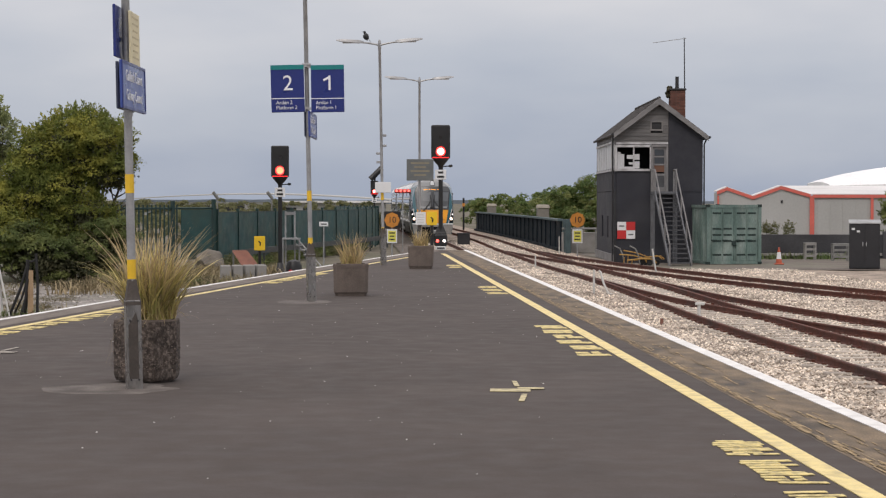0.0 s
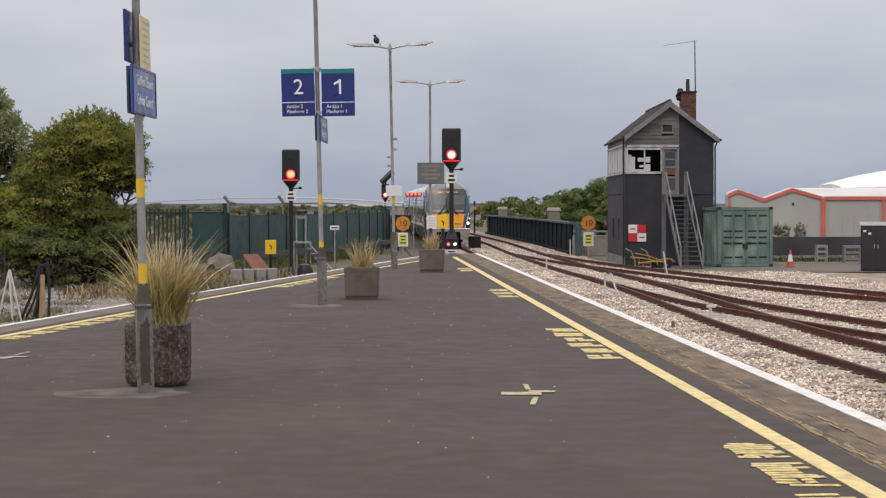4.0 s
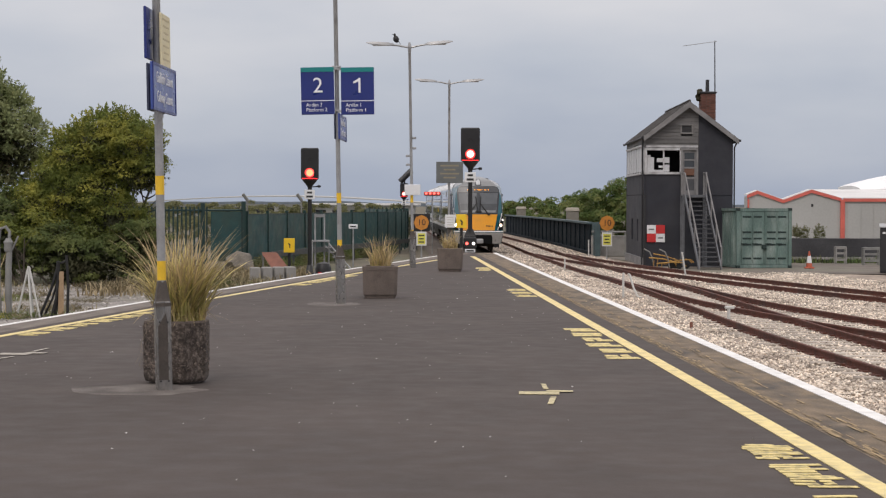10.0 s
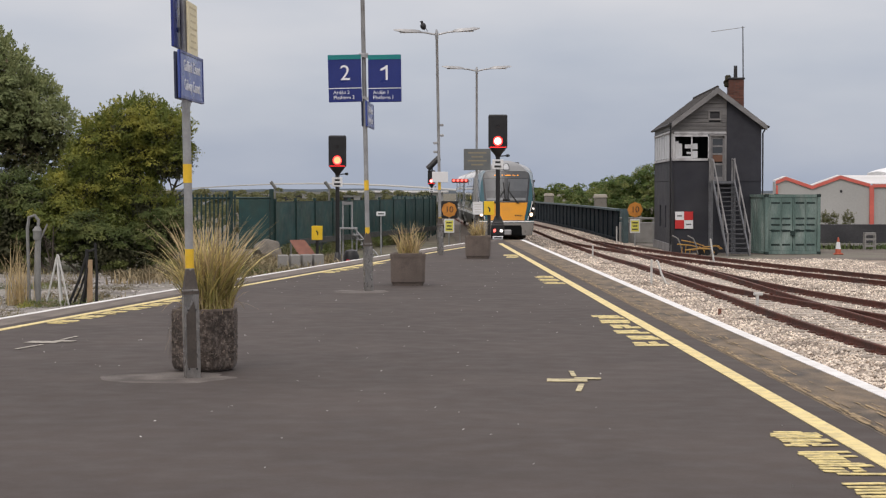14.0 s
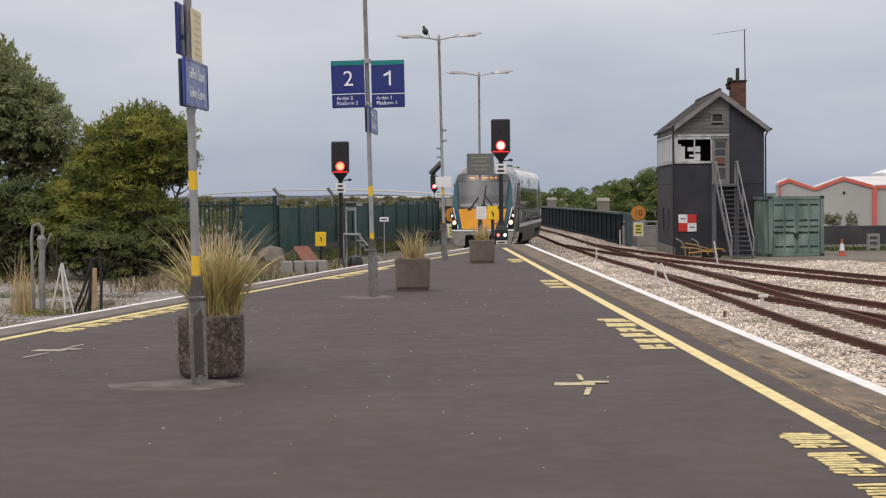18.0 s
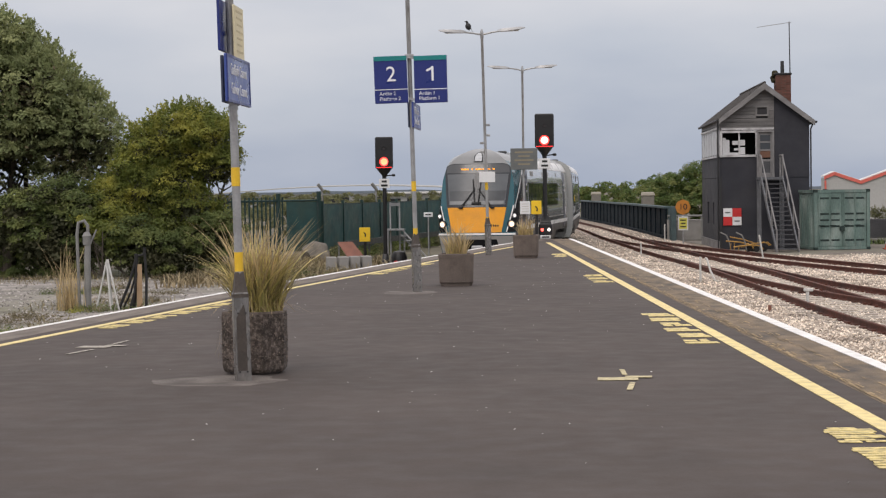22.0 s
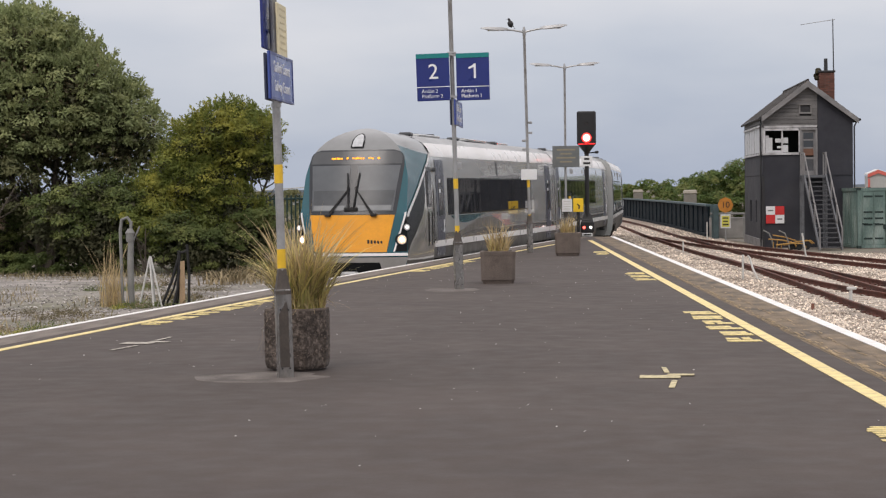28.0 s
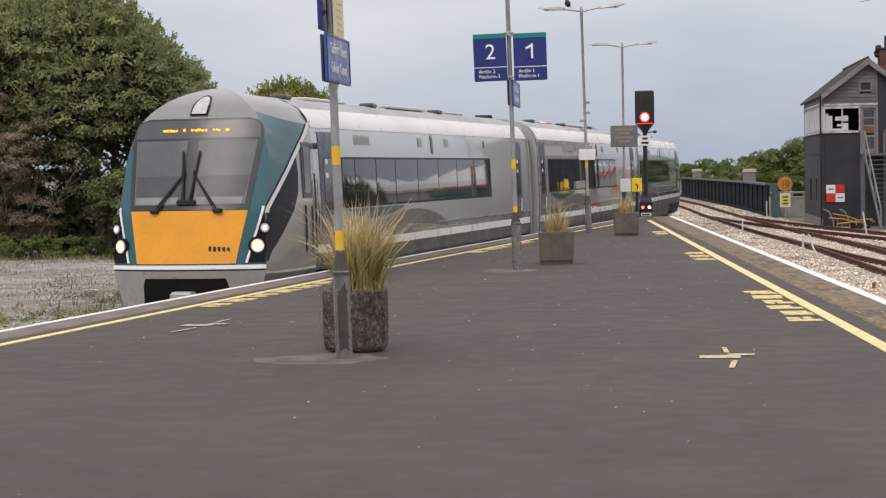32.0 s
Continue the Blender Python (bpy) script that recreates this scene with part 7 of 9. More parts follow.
    tree("shrub", -15.0, 64.2, [(0, 0, 1.9, 0.7, 0.7, 0.6), (0.4, 0, 1.4, 0.6, 0.6, 0.6)], 5000, 0.07, L_yellow,
         "bright yellow-green shrub among darker ones", "shrub", 133, 1.9, 0.06, 3, group=G)
    tree("shrub", -21.9, 71.0, [(0, 0, 1.2, 1.8, 1.2, 1.2), (-2.0, 0.2, 1.6, 1.4, 1.2, 1.4), (1.9, 0.2, 1.5, 1.0, 1.0, 1.3), (0.4, 0, 2.4, 0.8, 0.8, 0.7)], 24000, 0.065, L_mid,
         "dense dark shrub under the tall tree", "shrub", 141, 2.2, 0.08, 5, inner=L_shade, group=G)
    tree("shrub", -23.0, 67.4, [(0, 0, 2.4, 1.1, 0.9, 2.2), (-0.5, 0, 4.6, 0.8, 0.7, 1.5), (0.4, 0, 3.6, 0.7, 0.7, 1.2), (0.7, 0, 1.3, 1.2, 0.9, 1.2)], 15000, 0.06, L_brown,
         "tall brown dry shrub with thin bare stems", "shrub", 151, 4.4, 0.06, 5, group=G)
    for x, y, seed in ((-18.4, 71.0, 161), (-22.8, 70.6, 163), (-27.5, 70.2, 165)):
        tree("shrub", x, y, [(0, 0, 1.0, 2.6, 1.0, 1.3), (-1.4, 0.2, 1.6, 1.5, 0.9, 1.3), (1.5, 0.1, 1.5, 1.5, 0.9, 1.2)], 16000, 0.075, L_mid,
             "low shaded undergrowth below the tall trees", "shrub", seed, 1.8, 0.05, 3, inner=L_shade, group=G)
    q = random.Random(67)
    ob = thing("ivy_bank", pose(0, 0, EARTH), "low bank of bright green ivy and grass under the trees", "ivy", kind="stuff")
    leaves("foliage", [(-29.4 + 0.62 * k, 66.2 + q.uniform(-0.25, 0.25), 0.30, 0.8, 0.6, q.uniform(0.32, 0.5)) for k in range(22)], 30000, 0.06, leafy("ivy_leaves", (0.125, 0.165, 0.058), (0.19, 0.22, 0.075), 0.15), ob, seed=169, sink=0.02, pad=0.2)
    r = np.random.default_rng(61)
    n = 2300
    roots = np.stack([r.uniform(-27, -10.2, n), 64.6 - 5.5 * r.random(n) ** 1.8, np.full(n, -1.08)], 1)
    tagged(blades("grass_verge", roots.tolist(), [u * (0.35 + 1.3 * max(0.0, 0.4 + noise.noise((p[0] * 0.6, p[1] * 0.5, 2.0)))) for u, p in zip(r.uniform(0.08, 0.36, n), roots)], 1.5, 0.022, M_weed, seed=62, segs=3), "rank dry grass along the foot of the shrubs", "grass", kind="stuff")
    n = 6000
    yy = r.uniform(32, 64, n)
    xx = np.array([float(train_x(y)) for y in yy]) - 2.2 - 15 * r.random(n) ** 1.3
    keep = np.array([noise.noise((a * 0.5, b * 0.22, 9.0)) > 0.10 for a, b in zip(xx, yy)])
    roots = np.stack([xx, yy, np.full(n, -1.06)], 1)[keep]
    tagged(blades("weeds", roots.tolist(), r.uniform(0.06, 0.3, len(roots)), 1.6, 0.03, M_weed, seed=63, segs=3), "dry weeds growing through the gravel", "weeds", kind="stuff")
    # dry brown bank between the shrubs and the green fence
    n = 2600
    roots = np.stack([r.uniform(-11.6, -5.6, n), r.uniform(56, 69, n), np.full(n, -1.06)], 1)
    roots = roots[[p[0] < float(train_x(p[1])) - 2.3 for p in roots]]
    tagged(blades("dry_grass", roots.tolist(), r.uniform(0.15, 0.6, len(roots)), 1.3, 0.05, M_weed, seed=66, segs=3), "dry brown grass on the bank below the fence", "grass", kind="stuff")
    q = random.Random(71)
    for k in range(9):
        y = 81 + 3.4 * k
        x = (-9.4, -8.92, -8.44, -7.96, -7.5, -7.0, -6.5, -6.05, -5.6)[k] + 0.75
        ob = thing("weed_patch", pose(x, y, EARTH), "low dark bramble growth along the foot of the screen fence", "weeds", "weed patches", kind="stuff")
        leaves("foliage", [(q.uniform(-.3, .3), q.uniform(-1.5, 1.5), 0.2, q.uniform(.25, .4), q.uniform(.5, .9), q.uniform(0.2, 0.5)) for _ in range(5)], 2600, 0.06, L_mid if k % 2 else L_hedge, ob, seed=770 + k, shell=0.1, sink=0.02)
    q = random.Random(64)
    for k in range(6):
        y = 58 + 9 * q.random()
        x = q.uniform(-11.0, float(train_x(y)) - 3.2)
        ob = thing("weed_patch", pose(x, y, EARTH), "low brown bramble patch on the bank", "weeds", "weed patches", kind="stuff")
        leaves("foliage", [(q.uniform(-.9, .9), q.uniform(-.7, .7), 0.16, q.uniform(.4, .8), q.uniform(.3, .6), q.uniform(0.15, 0.35)) for _ in range(6)], 3600, 0.04, (L_dry, L_dry, L_mid)[k % 3], ob, seed=690 + k, shell=0.1, sink=0.02)
    q = random.Random(65)
    for k in range(9):
        y = 37 + 24 * (k + q.random()) / 9
        x = float(train_x(y)) - q.uniform(2.6, 9.5)
        ob = thing("weed_patch", pose(x, y, EARTH), "low patch of brown and green weeds on the gravel", "weeds", "weed patches", kind="stuff")
        leaves("foliage", [(q.uniform(-.9, .9), q.uniform(-.7, .7), 0.08, q.uniform(.3, .7), q.uniform(.3, .6), 0.14) for _ in range(6)], 2600, 0.028, L_dry if k % 3 else L_mid, ob, seed=660 + k, shell=0.1, sink=0.02)
    q = random.Random(68)
    for k in range(16):
        y = 30 + 22 * q.random()
        x = float(train_x(y)) - q.uniform(2.3, 6.5)
        ob = thing("weed_patch", pose(x, y, EARTH), ("low green weed tuft on the gravel", "low yellowing weed tuft on the gravel", "low rusty brown weed tuft on the gravel")[k % 3], "weeds", "weed patches", kind="stuff")
        leaves("foliage", [(q.uniform(-.4, .4), q.uniform(-.5, .5), 0.07, q.uniform(.1, .25), q.uniform(.1, .3), q.uniform(.08, .16)) for _ in range(5)], 1400, 0.022, (L_mid, L_yellow, L_brown)[k % 3], ob, seed=720 + k, shell=0.1, sink=0.02)
    n = 1500
    roots = np.stack([r.uniform(-10.5, -6.2, n), r.uniform(66, 76, n), np.full(n, -1.08)], 1)
    tagged(blades("weeds", roots.tolist(), r.uniform(0.15, 0.55, n), 1.0, 0.05, M_weed, seed=64, segs=2), "dry weeds below the green fence", "weeds", kind="stuff")


build_trees()


# ---------------------------------------------------------------- old fittings on the waste ground
M_greypost = mat("old_grey_pipe", (0.20, 0.20, 0.19), 0.7, var=0.2, bump=0.1)
M_plank = mat("weathered_plank", (0.36, 0.25, 0.15), 0.9, var=0.2, bump=0.2)
M_oldwhite = mat("old_white_metal", (0.55, 0.55, 0.53), 0.7, var=0.15, bump=0.05, stain=(0.3, 0.25, 0.2), stain_amt=0.5)


def build_waste():
    g = EARTH + 0.04
    gr = thing("grass_tussock", pose(-11.6, 46, g), "tall tussock of dry straw-coloured grass", "grass")
    r = np.random.default_rng(71)
    roots = [(r.normal() * 0.16, r.normal() * 0.16, 0) for _ in range(130)]
    tagged(blades("grass", roots, r.uniform(0.5, 1.45, 130), 0.5, 0.016, M_straw, gr, seed=72, segs=4, droop=0.3), kind="stuff")
    roots = [(r.normal() * 0.12 - 0.05, r.normal() * 0.12, 0) for _ in range(22)]
    tagged(blades("tall_grass", roots, r.uniform(1.3, 2.1, 22), 0.5, 0.028, M_straw, gr, seed=73, segs=6, droop=0.6), label="tall arching dry stalks", kind="stuff")
    ob = thing("standpipe", pose(-11.15, 46, g), "old grey standpipe with a bent head", "standpipe")
    bm = B()
    tube(bm, [(0, 0, 0), (0.0, 0, 1.2), (0.02, 0, 1.6)], 0.085, 10, 0.07)
    part("pipe", bm, M_greypost, ob, smooth=True)
    bm = B()
    tube(bm, [(0.02, 0, 1.85), (0.03, 0, 2.05), (-0.06, 0, 2.17), (-0.2, 0, 2.12), (-0.24, 0, 1.85), (-0.2, 0, 0.0)], 0.04, 8)
    part("bent_pipe", bm, M_greypost, ob, smooth=True)
    bm = B()
    lathe(bm, [(0.09, 1.58), (0.11, 1.64), (0.10, 1.74), (0.12, 1.8), (0.06, 1.9)], 10)
    part("valve_head", bm, M_greypost, ob, smooth=True)
    bm = B()
    tube(bm, [(0.08, 0, 1.6), (0.24, 0, 1.95)], 0.025, 6)
    part("lever", bm, M_greypost, ob)
    ob = thing("tripod_stand", pose(-10.67, 46, g), "old white metal tripod stand", "stand")
    for a, b in (((-0.28, 0, 0), (0, 0, 1.22)), ((0.3, -0.1, 0), (0.02, 0, 1.22)), ((0.05, 0.3, 0), (0.01, 0, 1.22)), ((0.12, -0.2, 0), (0.0, 0, 1.1))):
        bm = B()
        tube(bm, [a, b], 0.025, 6)
        part("leg", bm, M_oldwhite, ob)
    ob = thing("water_column", pose(-9.95, 46, g), "black pipe frame with hanging hoses and a plank", "pipe frame")
    for a, b, rr in (((0.22, 0, 0), (0.2, 0, 1.5), 0.035), ((-0.45, 0, 0.0), (0.02, 0, 1.3), 0.035), ((-0.1, 0.1, 0.0), (0.0, 0, 1.35), 0.045), ((-0.15, -0.1, 0), (0.0, 0, 0.9), 0.03), ((-0.35, 0.1, 0.05), (-0.02, 0, 0.85), 0.025), ((-0.02, 0, 1.3), (0.22, 0, 1.38), 0.03)):
        bm = B()
        tube(bm, [a, Vector(a).lerp(Vector(b), 0.5) + Vector((0.03, 0, -0.02)), b], rr, 7)
        part("pipe", bm, M_rubber, ob, smooth=True)
    bm = B()
    box(bm, (0.06, 0.03, 0.55), (0.13, 0.05, 1.1), rz=8)
    part("plank", bm, M_plank, ob, "bare wooden plank")


build_waste()

# ---------------------------------------------------------------- green fences
M_screen_green = mat("dark_green_screen_mesh", (0.020, 0.073, 0.072), 0.6, var=0.3, scale=1.6, fine=40, bump=0.15, stain=(0.050, 0.086, 0.070), stain_amt=0.8, stain_scale=1.1, per="object", spread=0.15)
M_green_post = mat("dark_green_steel", (0.008, 0.035, 0.032), 0.5, var=0.1, bump=0.03)
M_guard = mat("dark_weathered_guard_rail", (0.06, 0.065, 0.064), 0.6, var=0.2, bump=0.05)
M_concrete = mat("pale_concrete", (0.30, 0.29, 0.275), 0.9, var=0.15, scale=2, fine=40, bump=0.25, stain=(0.17, 0.16, 0.15), stain_amt=0.6)
M_rock = mat("brown_boulder", (0.17, 0.15, 0.127), 0.95, var=0.25, scale=3, fine=30, bump=0.5)
M_rustplate = mat("rusted_plate", (0.20, 0.085, 0.06), 0.9, var=0.2, scale=3, fine=30, bump=0.2)


def build_fences():
    fx = spline([(-9.4, 80), (-6.7, 97), (-4.5, 113), (-4.4, 130), (-6.6, 155), (-12.5, 190)])
    ob = thing("screen_fence", pose(0, 0, EARTH), "dark green screen fence with posts along the track", "fence", "green fences")
    pts = line_points(fx, 80, 175, 3.2)
    for k, (a, b) in enumerate(zip(pts, pts[1:])):
        dx, dy = b[0] - a[0], b[1] - a[1]
        l = math.hypot(dx, dy)
        rz = math.degrees(math.atan2(dy, dx))
        bm = B()
        box(bm, (a[0], a[1], 1.22), (0.12, 0.12, 2.5), rz=rz)
        part("post", bm, M_green_post, ob)
        bm = B()
        box(bm, ((a[0] + b[0]) / 2, (a[1] + b[1]) / 2, 1.2), (l - 0.11, 0.03, 2.2), rz=rz)
        part("panel", bm, M_screen_green, ob)
        bm = B()
        box(bm, ((a[0] + b[0]) / 2, (a[1] + b[1]) / 2, 2.32), (l - 0.11, 0.05, 0.05), rz=rz)
        part("top_rail", bm, M_green_post, ob)
    ob = thing("palisade_fence", pose(0, 0, EARTH), "dark green steel palisade fence with a gate", "fence", "green fences")
    A, C = Vector((-15.5, 74.0, 0)), Vector((-9.5, 79.6, 0))
    n = 40
    for k in range(n + 1):
        p = A.lerp(C, k / n)
        if k % 10 == 0:
            bm = B()
            box(bm, (p.x, p.y, 1.4), (0.13, 0.13, 2.95 if k == n else 2.8), rz=43)
            part("post", bm, M_green_post, ob)
        elif k < 32:
            bm = B()
            box(bm, (p.x, p.y, 1.35), (0.07, 0.02, 2.6), rz=43)
            part("pale", bm, M_green_post, ob)
    for z in (0.45, 2.5):
        bm = B()
        tube(bm, [(A.x, A.y + 0.05, z), (C.x, C.y + 0.05, z)], 0.045, 6)
        part("cross_rail", bm, M_green_post, ob)
    p, q = A.lerp(C, 0.8), A.lerp(C, 0.985)
    bm = B()
    box(bm, ((p.x + q.x) / 2, (p.y + q.y) / 2, 1.45), ((q - p).length, 0.03, 2.0), rz=43)
    part("gate_screen", bm, M_screen_green, ob, "green mesh gate leaf")
    # guard rail before the fence
    ob = thing("guard_rail", pose(0, 0, EARTH), "grey steel guard rail on short posts", "guard rail")
    gp = line_points(lambda y: fx(y) + 1.0, 80, 116, 4)
    bm = B()
    strip(bm, gp, -0.04, 0.04, 0.78, 0.78, 0.24)
    part("rail", bm, M_guard, ob)
    for x, y in gp:
        bm = B()
        box(bm, (x - 0.06, y, 0.36), (0.1, 0.1, 0.74))
        part("post", bm, M_guard, ob)
    # concrete blocks, boulder, ramp plate
    for k in range(4):
        b = thing("concrete_block", pose(-7.25 + 0.36 * k, 64.0 + 0.25 * k, EARTH, 0, 0, 10 + 3 * k), "pale grey concrete kerb block in a row", "block", "concrete blocks")
        bm = B()
        box(bm, (0, 0, 0.33), (0.34, 0.5, 0.66), 0.03)
        part("block", bm, M_concrete, b)
    bm = B()
    bmesh.ops.create_icosphere(bm, subdivisions=3, radius=0.62)
    for v in bm.verts:
        v.co *= 1 + 0.35 * noise.noise(v.co * 2.2)
        v.co.z = max(v.co.z * 0.9, -0.3)
    o = part("boulder", bm, M_rock, None, smooth=True)
    o.matrix_basis = pose(-9.35, 77.6, EARTH + 0.26)
    tagged(o, "large brown boulder among dry weeds", "boulder")
    ob = thing("metal_plate", pose(-7.35, 71.0, EARTH), "rusted brown metal plate leaning on a frame", "metal plate")
    bm = B()
    rings(bm, [[(-0.45, 0, 0.95), (0.1, 0, 0.95), (0.1, 0.05, 0.98), (-0.45, 0.05, 0.98)], [(0.0, -0.9, 0.45), (0.6, -0.9, 0.45), (0.6, -0.85, 0.48), (0.0, -0.85, 0.48)]])
    part("plate", bm, M_rustplate, ob)
    for x, y in ((-0.4, 0.0), (0.1, 0.0), (0.1, -0.88), (0.55, -0.88)):
        bm = B()
        box(bm, (x, y, 0.23 if y < -0.5 else 0.47), (0.06, 0.06, 0.46 if y < -0.5 else 0.94))
        part("leg", bm, M_greypost, ob)
    # access steps behind the far signal
    ob = thing("access_stair", pose(-5.95, 74.3, EARTH), "dull grey steel access stair with handrails", "stair")
    for x in (-0.14, 0.22):
        bm = B()
        box(bm, (x, 0.0, 1.2), (0.06, 0.06, 2.4))
        part("upright", bm, M_galv, ob)
    bm = B()
    box(bm, (0.04, 0, 2.32), (0.42, 0.08, 0.12))
    part("crossbar", bm, M_galv, ob)
    bm = B()
    box(bm, (0.04, -0.3, 1.35), (0.8, 0.7, 0.06))
    part("landing", bm, M_galv, ob)
    for z in (1.25, 1.02):
        bm = B()
        tube(bm, [(0.3, -0.5, z + 0.15), (1.3, -0.9, z - 0.95)], 0.03, 6)
        part("handrail", bm, M_galv, ob)
    for k in range(6):
        bm = B()
        box(bm, (0.4 + 0.15 * k, -0.45 - 0.06 * k, 1.1 - 0.18 * k), (0.2, 0.7, 0.03))
        part("tread", bm, M_galv, ob)
    for x, y, h in ((0.4, -0.1, 1.35), (1.3, -0.9, 0.3), (-0.2, -0.6, 1.32)):
        bm = B()
        box(bm, (x, y, h / 2), (0.06, 0.06, h))
        part("leg", bm, M_galv, ob)
    stop_marker(-6.68, 70.0, EARTH + 0.02, 1.5, "yellow stop marker with a black arrow beside the track")
    ob = thing("trackside_sign", pose(-5.28, 85.0, EARTH), "small white trackside sign on a thin post", "sign")
    bm = B()
    tube(bm, [(0, 0.03, 0), (0, 0.03, 1.75)], 0.035, 6)
    part("post", bm, M_galv, ob)
    bm = B()
    box(bm, (0, 0, 1.78), (0.4, 0.03, 0.2), 0.01)
    p = part("plate", bm, M_whitesheet, ob)
    bm = B()
    box(bm, (0, -0.018, 1.78), (0.26, 0.004, 0.05))
    part("print_bar", bm, M_ink, p)
    ob = thing("ground_signal", pose(-5.45, 70.2, EARTH), "small black ground signal with red and white marks", "signal")
    bm = B()
    lathe(bm, [(0.05, 0.0), (0.28, 0.06), (0.3, 0.4), (0.22, 0.6), (0.03, 0.66)], 12)
    part("case", bm, M_black, ob, smooth=True)
    for x, m in ((-0.1, M_red), (0.12, M_whitesheet)):
        bm = B()
        tube(bm, [(x, -0.28, 0.22), (x, -0.31, 0.22)], 0.08, 10)
        part("mark", bm, m, ob)
    # speed boards
    for x, y, z, lab in ((6.65, 95.0, EARTH, "amber ten speed board above a yellow notice beside the bridge"), (-2.52, 95.0, EARTH, "amber ten speed board above a yellow notice by the fence")):
        ob = thing("speed_board", pose(x, y, z), lab, "sign", "speed boards")
        bm = B()
        tube(bm, [(0, 0.05, 0), (0, 0.05, 2.1)], 0.04, 6)
        part("post", bm, M_galv, ob)
        bm = B()
        box(bm, (0, 0.035, 1.86), (0.84, 0.02, 0.86), 0.02)
        if x > 0:
            bm.free()
        else:
            part("backing", bm, M_black, ob)
        bm = B()
        tube(bm, [(0, 0.02, 1.86), (0, -0.01, 1.86)], 0.38, 8)
        d = part("disc", bm, M_amber, ob, "amber octagonal board")
        lettering("10", 0.42, pose(0, -0.013, 1.86, 90, 0, 0), M_ink, d)
        bm = B()
        box(bm, (0, 0.0, 1.06), (0.5, 0.02, 0.68), 0.01)
        s = part("notice", bm, M_whitesheet, ob)
        bm = B()
        box(bm, (0, -0.013, 1.06), (0.38, 0.004, 0.54))
        part("notice_face", bm, M_sheet_y, s, "yellow face")
        for k in range(3):
            bm = B()
            box(bm, (0, -0.018, 1.22 - 0.16 * k), (0.28 - 0.05 * (k % 2), 0.004, 0.06))
            part("print_bar", bm, M_ink, s)


build_fences()

# ---------------------------------------------------------------- bridge, yard and distance
M_girder = mat("dark_green_girder_paint", (0.006, 0.0125, 0.018), 0.85, spec=0.15, var=0.25, scale=1.2, fine=20, bump=0.08, stain=(0.014, 0.021, 0.025), stain_amt=0.6, stain_scale=0.7)
M_girder_top = mat("pale_green_capping", (0.05, 0.082, 0.088), 0.6, var=0.2, bump=0.08)
M_stone_pier = mat("stone_pier", (0.19, 0.175, 0.15), 0.95, var=0.2, scale=2, fine=20, bump=0.4, stain=(0.15, 0.14, 0.12), stain_amt=0.7)
M_stone_cap = mat("pale_stone_cap", (0.33, 0.30, 0.25), 0.9, var=0.12, scale=2, fine=20, bump=0.25)
M_container = mat("faded_green_container", (0.118, 0.182, 0.163), 0.7, var=0.24, scale=1.1, fine=16, bump=0.15, stain=(0.24, 0.29, 0.265), stain_amt=0.8, stain_scale=1.3, stretch=(1.6, 1.6, 0.5))
# dark green of castings and levers, and of the painted groove shade
M_container_dark = mat("dark_green_fittings_and_shade", (0.014, 0.03, 0.027), 0.75, var=0.15, bump=0.05)
M_shed_wall = mat("grey_cladding", (0.40, 0.40, 0.385), 0.75, var=0.06, scale=0.4, fine=6, bump=0.03, stain=(0.34, 0.335, 0.32), stain_amt=0.5, stain_scale=0.15)
M_shed_red = mat("faded_red_trim", (0.60, 0.13, 0.10), 0.7, var=0.1, scale=0.8, fine=8, bump=0.03)
M_shed_roof = mat("pale_sheet_roof", (0.66, 0.65, 0.64), 0.7, var=0.1, scale=0.3, fine=5, bump=0.05, stain=(0.45, 0.44, 0.42), stain_amt=0.5, stain_scale=0.1)
M_darkwall = mat("dark_yard_wall", (0.045, 0.045, 0.05), 0.9, var=0.2, scale=0.8, fine=14, bump=0.2, stain=(0.08, 0.08, 0.08), stain_amt=0.5)
M_cabinet = mat("black_steel_cabinet", (0.016, 0.016, 0.019), 0.55, var=0.2, scale=2, fine=20, bump=0.05)
M_cone = mat("orange_cone_plastic", (0.42, 0.085, 0.04), 0.5, var=0.08, bump=0.03)
M_barrow = mat("yellow_barrow_paint", (0.36, 0.20, 0.045), 0.6, var=0.15, bump=0.05)
M_hill = mat("far_hills", (0.16, 0.19, 0.22), 1.0, var=0.1, scale=0.01, fine=0.1, bump=0.0)


